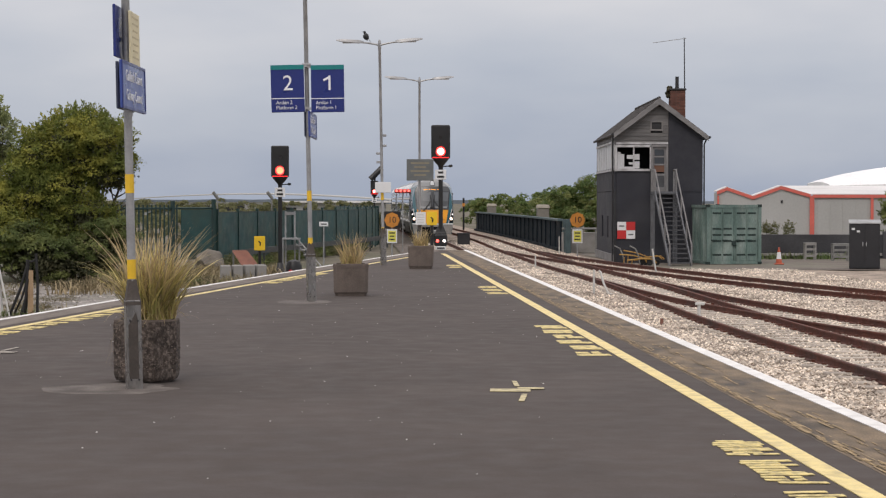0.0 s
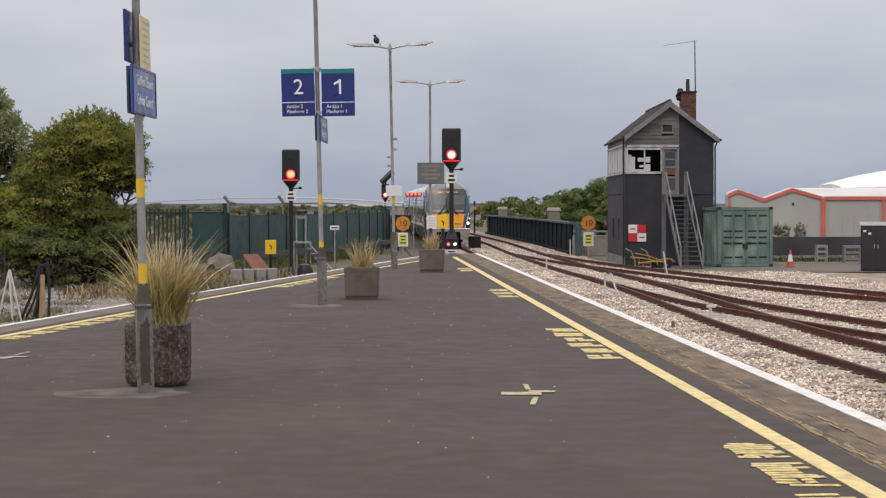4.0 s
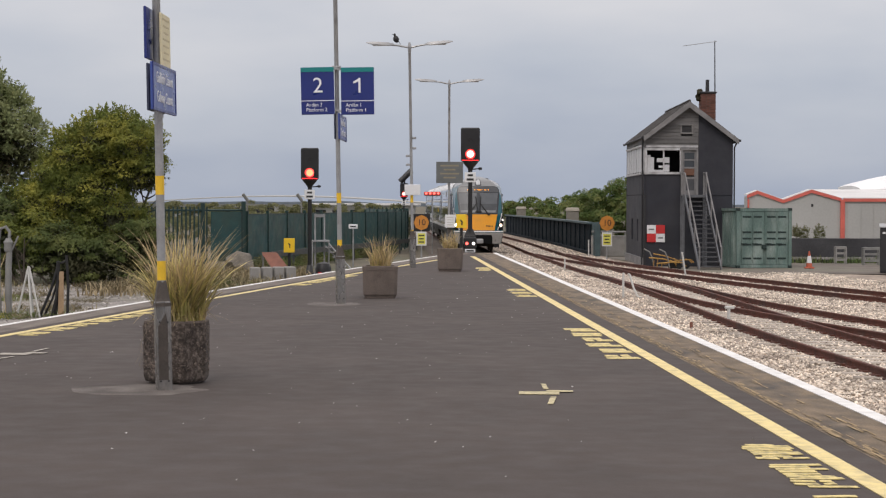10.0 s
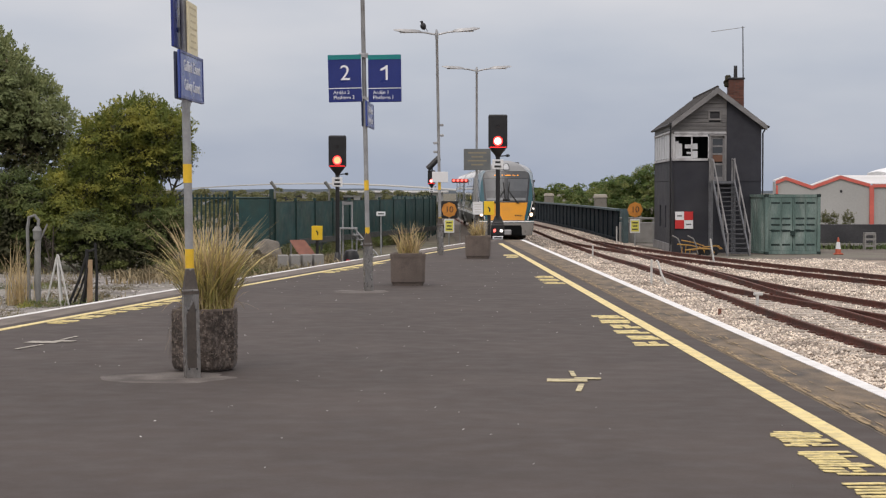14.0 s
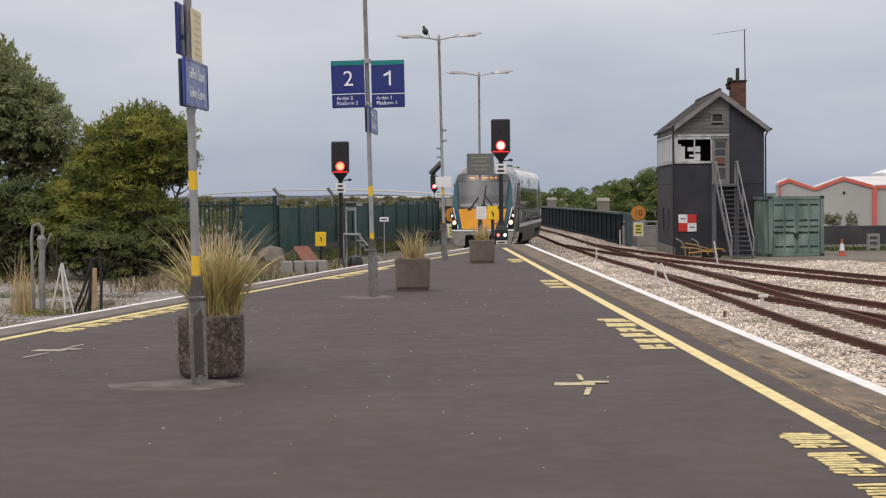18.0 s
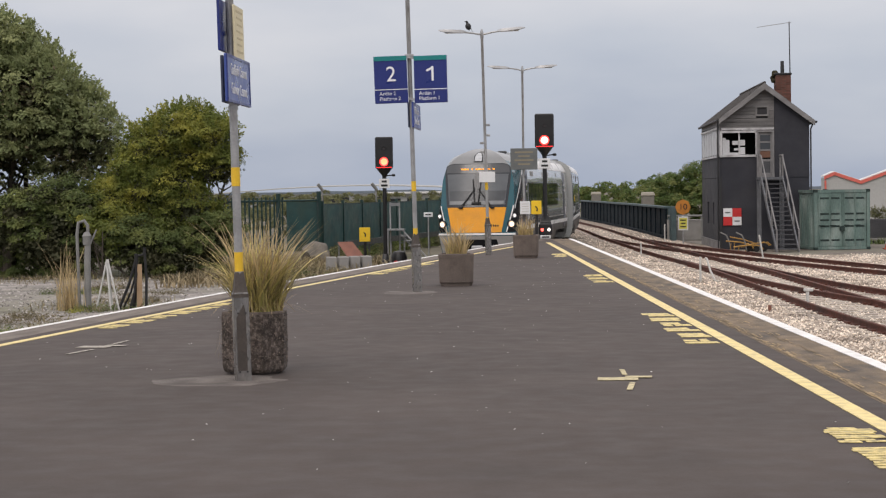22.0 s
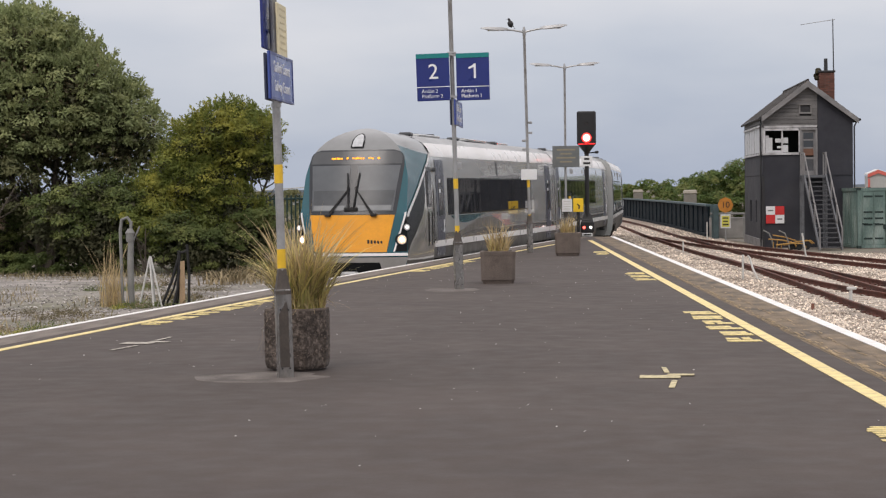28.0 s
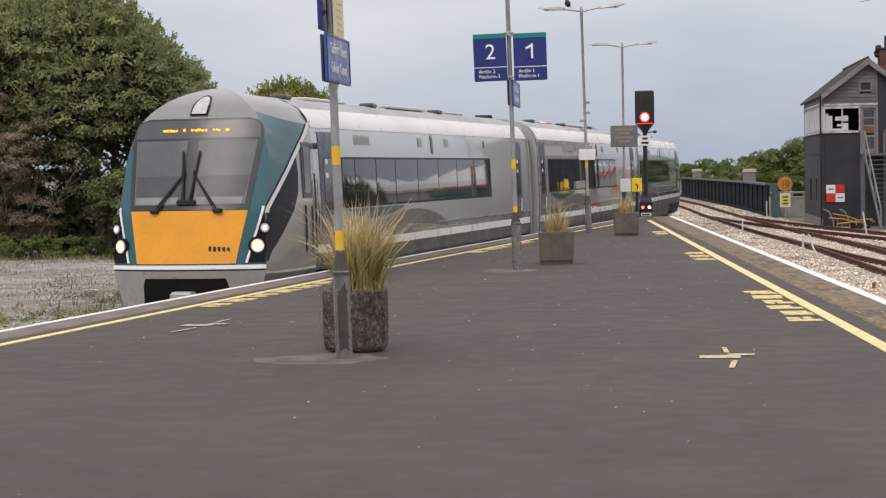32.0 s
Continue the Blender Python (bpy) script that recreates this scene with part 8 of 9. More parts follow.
def build_bridge():
    ob = thing("bridge_parapet", pose(0, 0, EARTH), "dark green steel girder parapet of the rail bridge", "parapet")
    pts = offset_line(line_points(main_x, 106, 180, 3.2), 2.75)
    for k, (a, b) in enumerate(zip(pts, pts[1:])):
        c = ((a[0] + b[0]) / 2, (a[1] + b[1]) / 2)
        l = math.hypot(b[0] - a[0], b[1] - a[1])
        rz = math.degrees(math.atan2(b[1] - a[1], b[0] - a[0]))
        bm = B()
        box(bm, (*c, 0.86), (l - 0.01, 0.06, 1.67), rz=rz)
        part("web_panel", bm, M_girder, ob, "dark green steel panel")
        bm = B()
        box(bm, (a[0] - 0.05, a[1], 0.84), (0.06, 0.09, 1.62), rz=rz)
        part("stiffener", bm, M_girder, ob)
    bm = B()
    strip(bm, pts, -0.2, 0.2, 1.80, 1.80, 0.11)
    part("top_flange", bm, M_girder_top, ob, "pale green top flange")
    bm = B()
    strip(bm, pts, -0.24, 0.1, 0.2, 0.2, 0.15)
    part("bottom_flange", bm, M_girder, ob)
    a = pts[0]
    for k in range(5):
        bm = B()
        box(bm, (a[0] + 0.05 - 0.02 * k, a[1] - 0.5 - 0.75 * k, 0.90), (0.08, 0.12, 1.7))
        part("end_paling", bm, M_girder_top, ob, "pale green end post")
    bm = B()
    box(bm, (a[0] + 0.12, a[1] - 1.9, 0.9), (0.04, 4.0, 1.6))
    part("end_panel", bm, M_girder, ob)
    bm = B()
    box(bm, (a[0] + 0.1, a[1] - 3.95, 0.92), (0.28, 0.2, 1.84), 0.02)
    part("end_post", bm, M_girder_top, ob, "stout pale green end post")
    for x, y in ((6.6, 127.0), (4.25, 168.0)):
        p = thing("stone_pier", pose(x, y, EARTH), "square stone bridge pier with a pale cap", "pier", "stone piers")
        bm = B()
        box(bm, (0, 0, 1.15), (0.8, 0.9, 2.3), 0.04)
        part("shaft", bm, M_stone_pier, p)
        bm = B()
        box(bm, (0, 0, 2.44), (0.92, 1.0, 0.26), 0.05, taper=0.86)
        part("cap", bm, M_stone_cap, p, "pale weathered cap")
    ob = thing("low_wall", pose(0, 0, EARTH), "low grey concrete wall with a pipe rail", "wall")
    bm = B()
    box(bm, (8.1, 103.6, 0.55), (3.4, 0.3, 1.12), 0.03)
    part("wall_body", bm, M_concrete, ob)
    bm = B()
    tube(bm, [(6.4, 103.2, 1.32), (9.9, 103.2, 1.30)], 0.06, 8)
    part("pipe_rail", bm, M_greypost, ob)
    for x in (6.6, 8.2, 9.7):
        bm = B()
        box(bm, (x, 103.2, 0.66), (0.08, 0.08, 1.32))
        part("rail_post", bm, M_greypost, ob)
    ob = thing("relay_case", pose(1.30, 121.0, BED - 0.02), "low black steel relay case between the tracks", "relay case")
    bm = B()
    box(bm, (0, 0, 0.36), (0.78, 0.6, 0.72), 0.02)
    part("case", bm, M_cabinet, ob)
    bm = B()
    box(bm, (0, 0, 0.745), (0.86, 0.68, 0.05), 0.015)
    part("lid", bm, M_cabinet, ob)
    ob = thing("marker_post", pose(1.95, 182.0, EARTH), "thin dark post with an orange band on the bridge", "post")
    bm = B()
    tube(bm, [(0, 0, 0), (0, 0, 3.1)], 0.09, 8)
    part("pole", bm, M_black, ob)
    bm = B()
    tube(bm, [(0, 0, 2.3), (0, 0, 2.6)], 0.12, 8)
    part("band", bm, M_amber, ob, "orange band")


def build_far():
    def hedge(name, pts, count, size, leaf, label, seed, depth=2.5):
        r = random.Random(seed)
        ob = thing(name, pose(0, 0, EARTH), label, "trees", kind="stuff")
        lobes = []
        for x, y, hh in pts:
            lobes.append((x, y, hh * 0.55, hh * r.uniform(0.45, 0.75), depth, hh * 0.52))
            lobes.append((x + r.uniform(-1, 1), y, hh * 0.8, hh * 0.3, depth * 0.7, hh * 0.28))
        leaves("foliage", lobes, count, size, leaf, ob, seed=seed, sink=0.02, pad=0.5)
        return ob
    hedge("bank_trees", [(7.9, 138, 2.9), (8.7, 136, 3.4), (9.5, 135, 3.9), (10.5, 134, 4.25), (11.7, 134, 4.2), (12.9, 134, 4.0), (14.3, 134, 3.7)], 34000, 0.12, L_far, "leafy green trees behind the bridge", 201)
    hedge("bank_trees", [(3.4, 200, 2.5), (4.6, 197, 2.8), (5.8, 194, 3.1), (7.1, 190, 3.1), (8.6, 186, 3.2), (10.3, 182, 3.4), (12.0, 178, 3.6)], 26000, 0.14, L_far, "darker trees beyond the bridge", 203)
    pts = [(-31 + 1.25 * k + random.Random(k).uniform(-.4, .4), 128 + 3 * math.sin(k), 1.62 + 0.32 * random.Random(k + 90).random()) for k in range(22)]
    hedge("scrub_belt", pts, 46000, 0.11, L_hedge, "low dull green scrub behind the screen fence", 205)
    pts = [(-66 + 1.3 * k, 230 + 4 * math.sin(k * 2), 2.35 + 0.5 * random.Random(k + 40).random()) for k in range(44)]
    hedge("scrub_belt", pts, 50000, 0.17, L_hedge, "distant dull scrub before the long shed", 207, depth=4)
    # long low shed far behind the fence
    ob = thing("long_shed", pose(0, 400, EARTH), "long low grey shed with a curved roof far off", "building")
    bm = B()
    box(bm, (-40, 0, 1.3), (56, 10, 2.6))
    part("wall", bm, M_shed_wall, ob)
    bm = B()
    rings(bm, [[(-70 + 62 * k / 20, y, z + 1.4 * math.sin(math.pi * k / 20)) for k in range(21)] + [(-70 + 62 * k / 20, y, z + 0.2 + 1.4 * math.sin(math.pi * k / 20)) for k in range(20, -1, -1)] for y, z in ((-7, 2.7), (7, 2.9))])
    part("roof", bm, M_shed_wall, ob, "grey curved sheet roof")
    for k in range(8):
        bm = B()
        box(bm, (-64 + 7 * k, -5.05, 1.3), (4.4, 0.06, 1.2))
        part("window", bm, M_pane, ob)
    ob = thing("terminal_shed", pose(0, 330, EARTH), "low grey shed with a white roof edge far off", "building")
    bm = B()
    box(bm, (-19, 0, 1.2), (18, 10, 2.4))
    part("wall", bm, M_shed_wall, ob)
    bm = B()
    box(bm, (-19, 0, 2.65), (20, 12, 0.35), 0.05)
    part("roof", bm, M_shed_roof, ob, "white flat roof")
    for k in range(5):
        bm = B()
        box(bm, (-26 + 3.5 * k, -5.05, 1.2), (2.4, 0.06, 1.0))
        part("window", bm, M_pane, ob)
    for x, y in ((-16.2, 138.0), (-12.3, 138.0)):
        ob = thing("camera_mast", pose(x, y, EARTH), "slim mast with a tilted grey camera housing", "camera mast", "camera masts")
        bm = B()
        tube(bm, [(0, 0, 0), (0, 0, 3.0)], 0.055, 8)
        part("mast", bm, M_greypost, ob)
        bm = B()
        tube(bm, [(0.06, 0, 2.95), (-0.3, -0.15, 3.45)], 0.12, 8)
        part("housing", bm, M_greypost, ob, "tilted grey housing")
    vs, fs = [], []
    n = 70
    for k in range(n + 1):
        x = -1100 + 2200 * k / n
        h = 5 + 9 * max(0, noise.noise((x * 0.004, 1.7, 0))) + 3 * noise.noise((x * 0.02, 4.0, 0))
        h *= 0.28 if x > -120 else 0.6
        vs += [(x, 1900, EARTH - 2), (x, 1900, max(h, 1)), (x, 2200, EARTH - 2)]
    for k in range(n):
        a = 3 * k
        fs += [(a, a + 3, a + 4, a + 1), (a + 1, a + 4, a + 5, a + 2)]
    tagged(shaped("backdrop_hills", vs, fs, M_hill), "low blue-grey hills on the horizon", "hills", kind="structure")


def build_container():
    X, Y, W, L, H = 11.40, 83.0, 2.46, 6.06, 2.6
    ob = thing("shipping_container", pose(X, Y, -1.045, 0, 0, 9.5), "faded green shipping container beside the signal box", "container")

    def corrugated(n, length):
        pts = []
        for k in range(n):
            for f, d in ((0.0, 0.0), (0.35, 0.0), (0.5, 0.045), (0.85, 0.045)):
                pts.append(((k + f) * length / n, d))
        return pts + [(length, 0.0)]
    for x, s in ((0.05, -1), (W - 0.05, 1)):
        bm = B()
        pts = corrugated(22, L - 0.2)
        rings(bm, [[(x - s * d, 0.1 + y, z) for y, d in pts] for z in (0.14, H - 0.1)], cap=False, closed=False)
        part("side_panel", bm, M_container, ob, "corrugated green side")
    bm = B()
    box(bm, (W / 2, L / 2, H - 0.05), (W - 0.1, L - 0.1, 0.04))
    part("roof", bm, M_container, ob)
    bm = B()
    box(bm, (W / 2, L - 0.06, H / 2), (W - 0.12, 0.05, H - 0.2))
    part("rear_panel", bm, M_container, ob)
    for x in (0.07, W - 0.07):
        for y in (0.07, L - 0.07):
            bm = B()
            box(bm, (x, y, H / 2), (0.14, 0.14, H - 0.24))
            part("corner_post", bm, M_container, ob)
            for z in (0.06, H - 0.06):
                bm = B()
                box(bm, (x, y, z), (0.17, 0.17, 0.12), 0.01)
                part("corner_casting", bm, M_container_dark, ob)
    for z in (0.08, H - 0.08):
        bm = B()
        box(bm, (W / 2, 0.07, z), (W - 0.32, 0.12, 0.13))
        part("end_rail", bm, M_container, ob)
        for x in (0.06, W - 0.06):
            bm = B()
            box(bm, (x, L / 2, z), (0.11, L - 0.34, 0.12))
            part("side_rail", bm, M_container, ob)
    for s in (0, 1):
        x0 = 0.15 + s * (W / 2 - 0.14)
        w = W / 2 - 0.16
        bm = B()
        box(bm, (x0 + w / 2, 0.06, H / 2), (w, 0.05, H - 0.3), 0.008)
        d = part("door", bm, M_container, ob, "green container door")
        for z in (2.22, 1.55, 1.28, 1.02, 0.42):
            for k in range(2):
                # flat dark bars paint the shade of the pressed grooves
                bm = B()
                box(bm, (x0 + w * (0.29 + 0.44 * k), 0.03, z), (w * 0.36, 0.02, 0.075), 0.006)
                part("recess", bm, M_container_dark, d, "dark bar for the shade in a pressed groove")
        for k in range(2):
            bm = B()
            xx = x0 + w * (0.06 if (k == 0) else 0.52)
            tube(bm, [(xx + 0.02, 0.0, 0.18), (xx + 0.02, 0.0, H - 0.18)], 0.02, 6)
            bar = part("lock_bar", bm, M_container, d)
            bm = B()
            box(bm, (xx + 0.1, -0.02, 1.05), (0.26, 0.03, 0.05))
            part("lever", bm, M_container_dark, bar)
    bm = B()
    box(bm, (W / 2 - 0.02, -0.04, 0.92), (0.2, 0.1, 0.2), 0.02)
    part("lock_box", bm, M_container_dark, ob)


def build_sheds():
    ob = thing("warehouse", pose(22.8, 160, EARTH), "grey clad warehouse with faded red trim", "warehouse")
    base = 0.0
    prof = [(0.0, 3.55), (0.85, 3.9), (3.0, 3.15), (5.35, 4.0), (7.8, 3.3)]
    bm = B()
    rings(bm, [[(0, y, base), (7.8, y, base)] + [(x, y, z) for x, z in prof[::-1]] for y in (0, 0.25)])
    part("front_wall", bm, M_shed_wall, ob, "grey gable wall")
    bm = B()
    rings(bm, [[(x, y, z + 0.02) for x, z in prof] + [(x, y, z + 0.12) for x, z in prof[::-1]] for y in (0.3, 1.8)])
    part("roof", bm, M_shed_roof, ob, "pale sheet roof")
    bm = B()
    box(bm, (0.14, 1.0, 1.75), (0.25, 1.5, 3.5))
    part("end_wall", bm, M_shed_wall, ob, "grey clad end wall")
    for (x0, z0), (x1, z1) in zip(prof, prof[1:]):
        bm = B()
        rings(bm, [[(x0, y, z0 - 0.22), (x1, y, z1 - 0.22), (x1, y, z1 + 0.06), (x0, y, z0 + 0.06)] for y in (-0.12, -0.01)])
        part("verge_trim", bm, M_shed_red, ob, "faded red verge")
    for x, w in ((0.1, 0.14), (7.9, 0.36), (12.9, 0.22)):
        bm = B()
        box(bm, (x, -0.12, 1.6), (w, 0.14, 3.3))
        part("corner_trim", bm, M_shed_red, ob, "faded red corner trim")
    # wall and roof run on out of view for the train windows to mirror
    bm = B()
    box(bm, (37.8, 0.12, 1.6), (60, 0.25, 3.2))
    part("side_wall", bm, M_shed_wall, ob, "grey clad long wall")
    bm = B()
    box(bm, (15.6, -0.08, 3.2), (15.2, 0.16, 0.26))
    part("eaves_trim", bm, M_shed_red, ob, "faded red eaves trim")
    bm = B()
    box(bm, (45.5, -0.08, 3.2), (44.6, 0.16, 0.26))
    part("eaves_trim", bm, M_shed_roof, ob, "pale eaves trim")
    bm = B()
    rings(bm, [[(7.8, 0.2, 3.34), (68, 0.2, 3.34), (68, 0.2, 3.4), (7.8, 0.2, 3.4)], [(7.8, 14, 4.14), (68, 14, 4.14), (68, 14, 4.2), (7.8, 14, 4.2)]])
    part("long_roof", bm, M_shed_roof, ob, "pale sheet roof slope")
    for k in range(56):
        bm = B()
        box(bm, (8.4 + k * 1.05, -0.02, 1.55), (0.05, 0.03, 3.0))
        part("cladding_rib", bm, M_shed_wall, ob)
    bm = B()
    box(bm, (5.4, -0.03, 2.75), (0.18, 0.06, 0.22))
    part("wall_lamp", bm, M_tar, ob)
    ob = thing("domed_store", pose(44.4, 220, EARTH - 0.3), "white barrel-roofed store behind the warehouse", "warehouse")
    bm = B()
    box(bm, (16, 5, 2.2), (32, 12, 4.4))
    part("wall", bm, M_shed_wall, ob)
    bm = B()
    n = 28
    up = [(32 * k / n, 5.35 + 2.2 * math.sin(math.pi * k / n) ** 0.7) for k in range(n + 1)]
    rings(bm, [[(x - 0.4, y, 4.75 + (z - 4.75) * f) for x, z in up] + [(x - 0.4, y, 4.55) for x, z in up[::-1]] for y, f in ((-1.6, 0.12), (-0.6, 0.42), (1.2, 0.74), (3.4, 0.93), (6.0, 1.0), (12, 0.8))])
    part("roof", bm, mat("white_membrane_roof", (0.86, 0.86, 0.86), 0.6, var=0.1, scale=0.6, fine=4, bump=0.02, stain=(0.66, 0.66, 0.67), stain_amt=0.6, stain_scale=0.3), ob, "white curved roof", smooth=True)
    # dark strip that paints the shade under the roof edge
    bm = B()
    box(bm, (15.6, -0.1, 4.4), (31.8, 0.3, 0.3))
    part("eaves_shadow_gap", bm, M_tar, ob, "dark strip for the shade under the white roof")
    # two unseen copies, added only as reflections for the train windows
    for x in (33.5, 67.0):
        copy_thing(ob, pose(44.4 + x, 220, EARTH - 0.3))
    ob = thing("yard_wall", pose(0, 0, EARTH), "low dark wall along the back of the yard", "wall")
    bm = B()
    box(bm, (20.5, 92.0, 0.6), (13.5, 0.3, 1.2), 0.02)
    part("wall_body", bm, M_darkwall, ob)
    bm = B()
    box(bm, (20.5, 91.8, 0.25), (13.4, 0.06, 0.12))
    part("pipe_run", bm, M_concrete, ob)
    bm = B()
    box(bm, (24, 91.75, 0.68), (6.0, 0.2, 1.36), 0.02)
    part("wall_body", bm, M_darkwall, ob)
    r = np.random.default_rng(91)
    n = 500
    roots = np.stack([r.uniform(13.9, 19.5, n), r.uniform(90.2, 91.5, n), np.full(n, -1.05)], 1)
    tagged(blades("weeds", roots.tolist(), r.uniform(0.15, 0.45, n), 0.9, 0.05, M_grass, seed=92, segs=2), "green weeds along the yard wall", "weeds", kind="stuff")
    for k, (x, h) in enumerate(((15.6, 1.35), (16.0, 1.25), (16.75, 1.35))):
        tree("sapling", x, 93.2, [(0, 0, h - 0.15, 0.22, 0.25, 0.35), (0.08, 0, h + 0.12, 0.14, 0.15, 0.2)], 1500, 0.03, L_hedge, "small dull green sapling behind the yard wall", "sapling", 301 + k, h, 0.03, 2, group="saplings", pad=0.1, shoots=40, reach=0.25)
    tree("shrub", 23.4, 96, [(0, 0, 2.3, 1.1, 0.8, 1.2), (1.2, 0, 2.5, 1.1, 0.8, 1.2), (-0.7, 0, 1.9, 0.7, 0.7, 0.8)], 9000, 0.08, L_mid, "ragged green shrub behind the yard wall", "shrub", 311, 2.2, 0.06, 2, group="shrubs by the yard", shoots=160, reach=0.6)


def build_yard_things():
    g = -1.045
    ob = thing("steel_cabinet", pose(17.12, 78.0, g, 0, 0, -12), "tall black steel trackside cabinet with a pale lid", "cabinet")
    bm = B()
    box(bm, (0, 0, 0.92), (1.22, 0.9, 1.82), 0.02)
    part("body", bm, M_cabinet, ob)
    bm = B()
    rings(bm, [[(-0.64, -0.48, 1.83), (0.64, -0.48, 1.83), (0.64, 0.48, 1.95), (-0.64, 0.48, 1.95)], [(-0.64, -0.48, 1.87), (0.64, -0.48, 1.87), (0.64, 0.48, 1.99), (-0.64, 0.48, 1.99)]])
    part("lid", bm, M_galv, ob, "pale sloping lid")
    for s in (-1, 1):
        bm = B()
        box(bm, (s * 0.3, -0.455, 0.92), (0.57, 0.012, 1.7), 0.004)
        d = part("door", bm, M_cabinet, ob)
        bm = B()
        box(bm, (s * 0.07, -0.475, 1.0), (0.03, 0.03, 0.16))
        part("handle", bm, M_galv, d)
    for x, z in ((-0.45, 1.62), (-0.25, 1.52)):
        bm = B()
        box(bm, (x, -0.465, z), (0.12, 0.008, 0.08))
        part("label_plate", bm, M_whitesheet, ob)
    ob = thing("junction_box", pose(18.35, 77.6, g), "small grey trackside junction box", "box")
    bm = B()
    box(bm, (0, 0, 0.36), (0.5, 0.4, 0.7), 0.03)
    part("case", bm, M_galv, ob)
    bm = B()
    box(bm, (0, 0, 0.73), (0.56, 0.46, 0.05), 0.01)
    part("lid", bm, M_galv, ob)
    ob = thing("traffic_cone", pose(14.52, 83.0, g), "orange and white traffic cone on the yard", "traffic cone")
    bm = B()
    box(bm, (0, 0, 0.03), (0.4, 0.4, 0.06), 0.02)
    part("base", bm, M_cone, ob)
    bm = B()
    lathe(bm, [(0.14, 0.06), (0.112, 0.24), (0.065, 0.54), (0.03, 0.74), (0.0, 0.75)], 16)
    part("cone", bm, M_cone, ob, smooth=True)
    bm = B()
    lathe(bm, [(0.116, 0.24), (0.070, 0.54)], 16)
    part("sleeve", bm, M_whitesheet, ob, "white reflective sleeve", smooth=True)
    for x, y, m, w in ((17.1, 89.5, M_concrete, 0.46), (18.2, 88.0, M_greypost, 0.7)):
        ob = thing("cable_frame", pose(x, y, g), "small open steel frame stand in the yard", "frame", "frame stands")
        for dx in (-w / 2, w / 2):
            for dy in (-0.2, 0.2):
                bm = B()
                box(bm, (dx, dy, 0.38), (0.06, 0.06, 0.76))
                part("leg", bm, m, ob)
        for z in (0.74, 0.5, 0.2):
            bm = B()
            box(bm, (0, -0.2, z), (w - 0.06, 0.05, 0.1))
            part("bar", bm, m, ob)
        bm = B()
        box(bm, (0, 0, 0.79), (w + 0.06, 0.46, 0.04))
        part("top", bm, m, ob)
    ob = thing("rail_trolley", pose(8.25, 82.2, g - 0.01, 0, 0, -8), "yellow rail trolleys stacked with grey handles", "trolley")
    q = random.Random(12)
    for k, (x, y, z, tilt) in enumerate(((-0.1, 0.0, 0.36, 8), (0.25, -0.3, 0.24, -4), (0.05, 0.3, 0.46, 14), (0.55, 0.05, 0.30, -12))):
        bm = B()
        m = Matrix.Translation((x, y, z)) @ Matrix.Rotation(math.radians(q.uniform(-18, 18)), 4, "Z") @ Matrix.Rotation(math.radians(tilt), 4, "Y")
        for dy in (-0.16, 0.16):
            tube(bm, [m @ Vector(p) for p in ((-0.6, dy, 0.03), (0.0, dy, 0.06), (0.5, dy, 0.0), (0.62, dy, -0.16))], 0.026, 6)
        for dx in (-0.45, -0.1, 0.3):
            tube(bm, [m @ Vector((dx, -0.16, 0.04)), m @ Vector((dx + 0.05, 0.16, 0.05))], 0.02, 6)
        part("frame", bm, M_barrow, ob, "yellow tubular frame")
        if k < 2:
            bm = B()
            hx = x - 0.5 + 0.32 * k
            tube(bm, [(hx + 0.12, y + 0.1, 0.05), (hx + 0.04, y + 0.1, 0.45), (hx - 0.08, y + 0.1, 0.72), (hx - 0.32, y + 0.1, 0.84)], 0.03, 6)
            part("handle", bm, M_greypost, ob, "grey bent handle")
        bm = B()
        tube(bm, [(x + 0.35, y - 0.04, 0.13), (x + 0.35, y + 0.06, 0.13)], 0.13, 12)
        part("wheel", bm, M_rubber, ob)
        bm = B()
        tube(bm, [(x - 0.42, y, 0.0), (x - 0.38, y, z)], 0.022, 6)
        part("prop", bm, M_barrow, ob)
    # white stakes and pipes in the ballast
    for x, y, h, lean, lab in ((4.48, 57.0, 0.72, 0, "short white stake in the ballast"), (3.85, 80.0, 0.5, 0, "short white stake by the track"), (7.9, 71.0, 1.0, -9, "leaning white marker stake in the ballast"), (6.05, 100.0, 0.9, 0, "short white stake near the bridge")):
        ob = thing("marker_stake", pose(x, y, BED - 0.02, 0, lean, 0), lab, "stake", "white stakes")
        bm = B()
        tube(bm, [(0, 0, 0), (0, 0, h)], 0.032, 8)
        part("stake", bm, M_oldwhite, ob, smooth=True)
        bm = B()
        lathe(bm, [(0.036, h - 0.01), (0.036, h + 0.02), (0.01, h + 0.03)], 8)
        part("cap", bm, M_oldwhite, ob)
    ob = thing("vent_pipe", pose(4.62, 57.0, BED - 0.02), "bent white plastic pipe lying in the ballast", "pipe")
    bm = B()
    tube(bm, [(0, 0, 0.72), (0.05, 0, 0.68), (0.14, -0.12, 0.34), (0.26, -0.3, 0.06), (0.36, -0.5, 0.03)], 0.03, 8)
    part("pipe", bm, M_oldwhite, ob, smooth=True)
    ob = thing("track_marker", pose(6.03, 45.2, BED - 0.02), "white tee-shaped marker post in the ballast", "marker")
    bm = B()
    tube(bm, [(0, 0, 0), (0, 0, 0.34)], 0.04, 8)
    part("stem", bm, M_oldwhite, ob)
    bm = B()
    box(bm, (0.02, 0, 0.36), (0.22, 0.1, 0.07), 0.015)
    part("head", bm, M_oldwhite, ob)
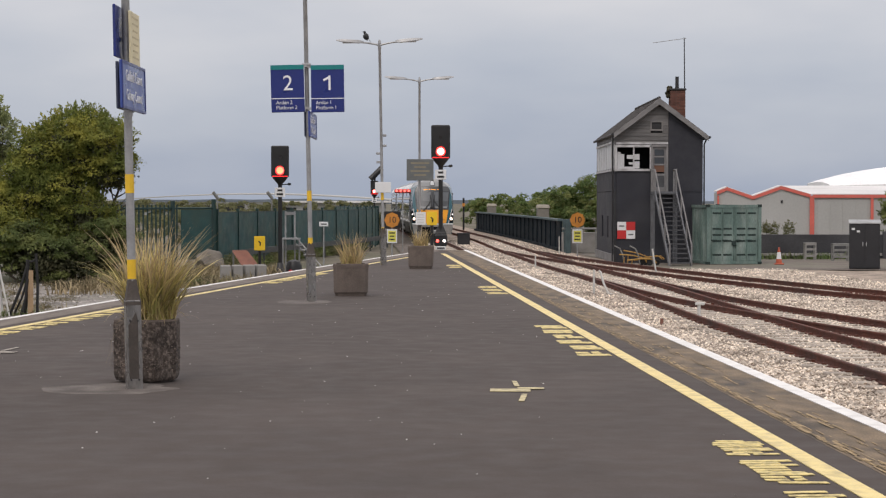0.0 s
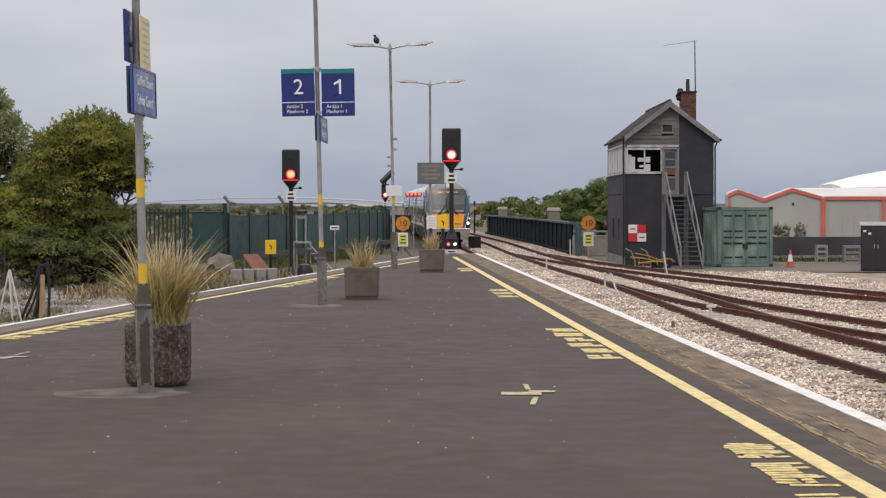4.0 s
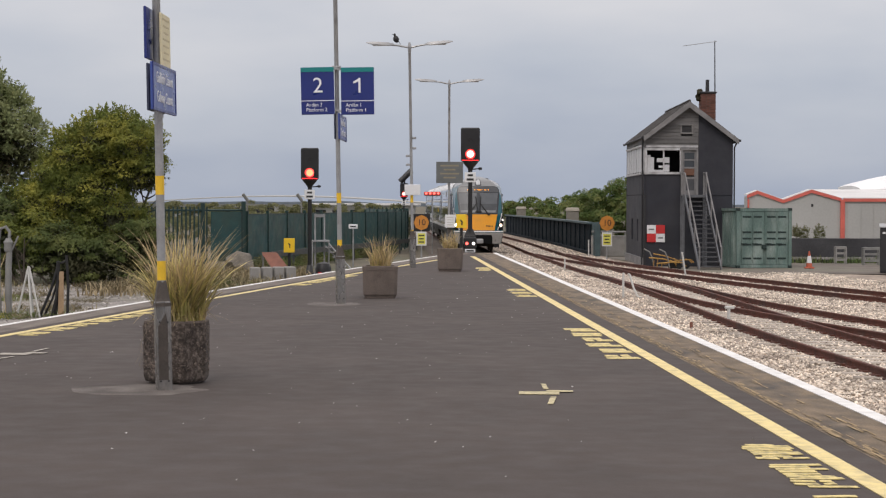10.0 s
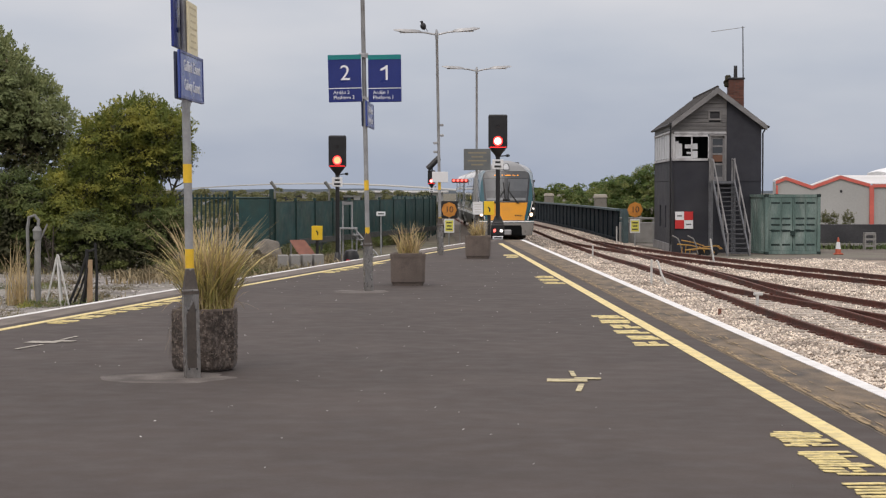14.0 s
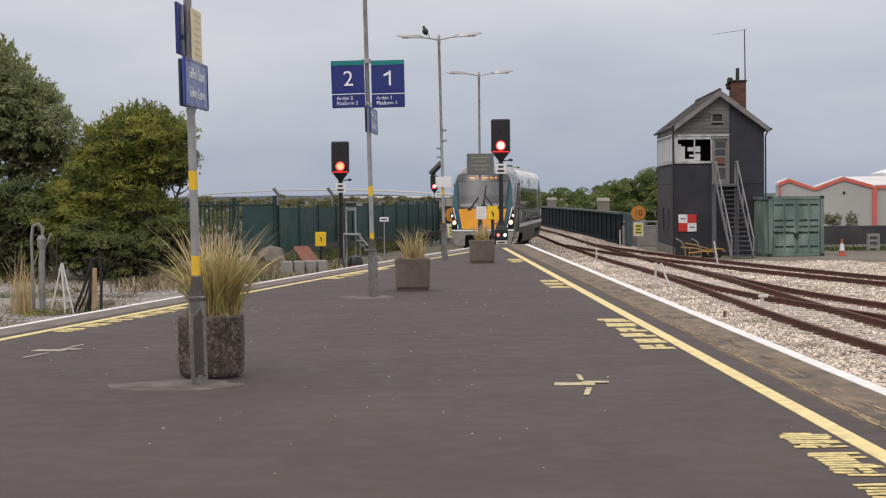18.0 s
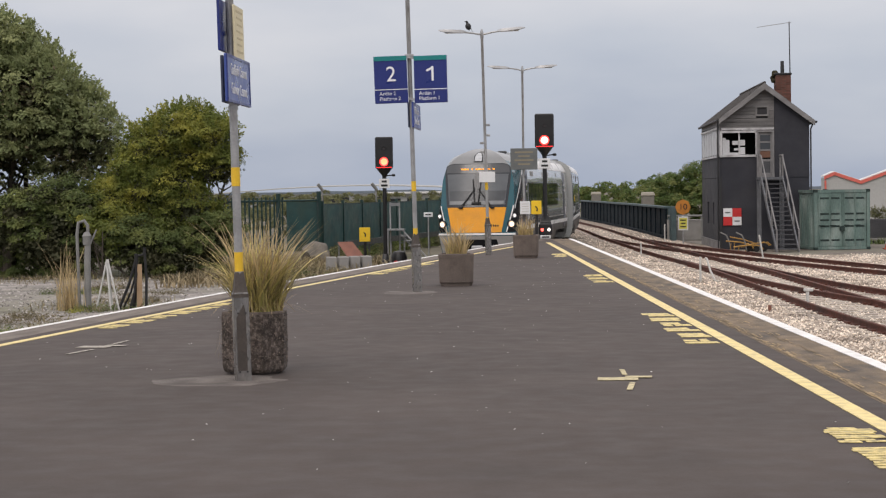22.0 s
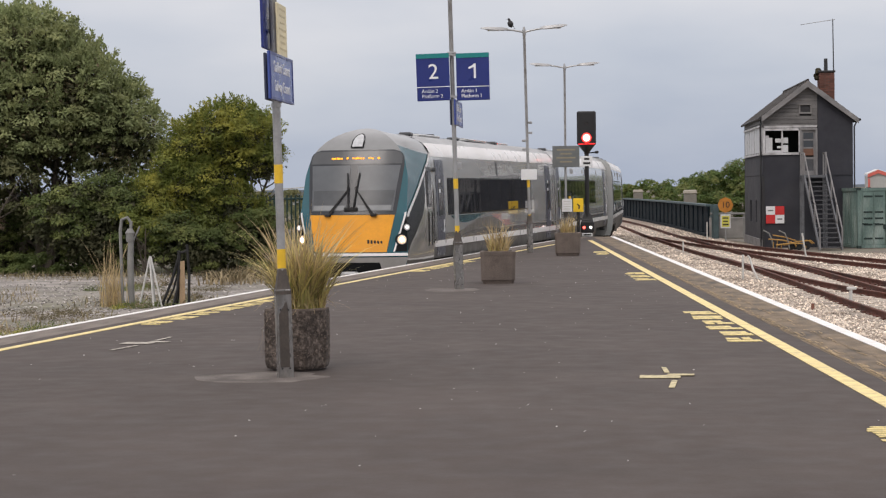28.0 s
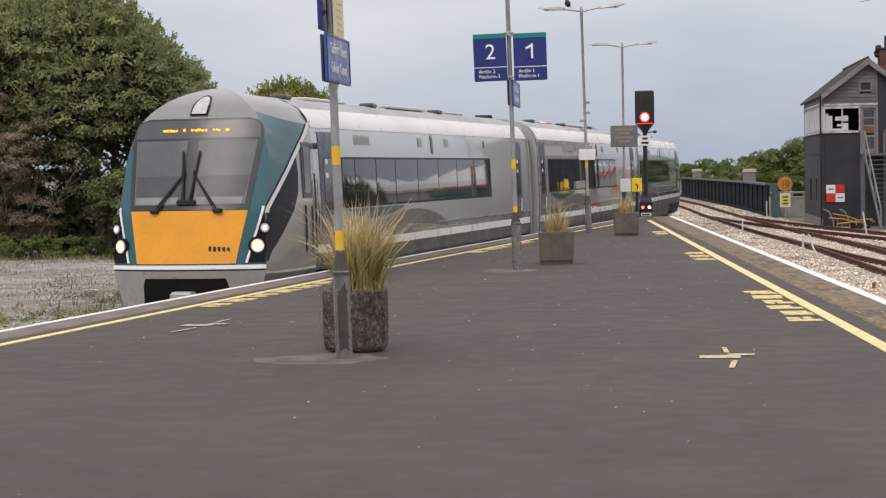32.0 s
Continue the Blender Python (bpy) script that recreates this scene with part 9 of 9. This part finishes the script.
    ob = thing("track_peg", pose(4.9, 43.0, BED - 0.02), "short rusty peg in the ballast", "peg")
    bm = B()
    tube(bm, [(0, 0, 0), (0, 0, 0.15)], 0.04, 7)
    part("peg", bm, M_rustplate, ob)


build_bridge()
build_far()
build_container()
build_sheds()
build_yard_things()


motions()
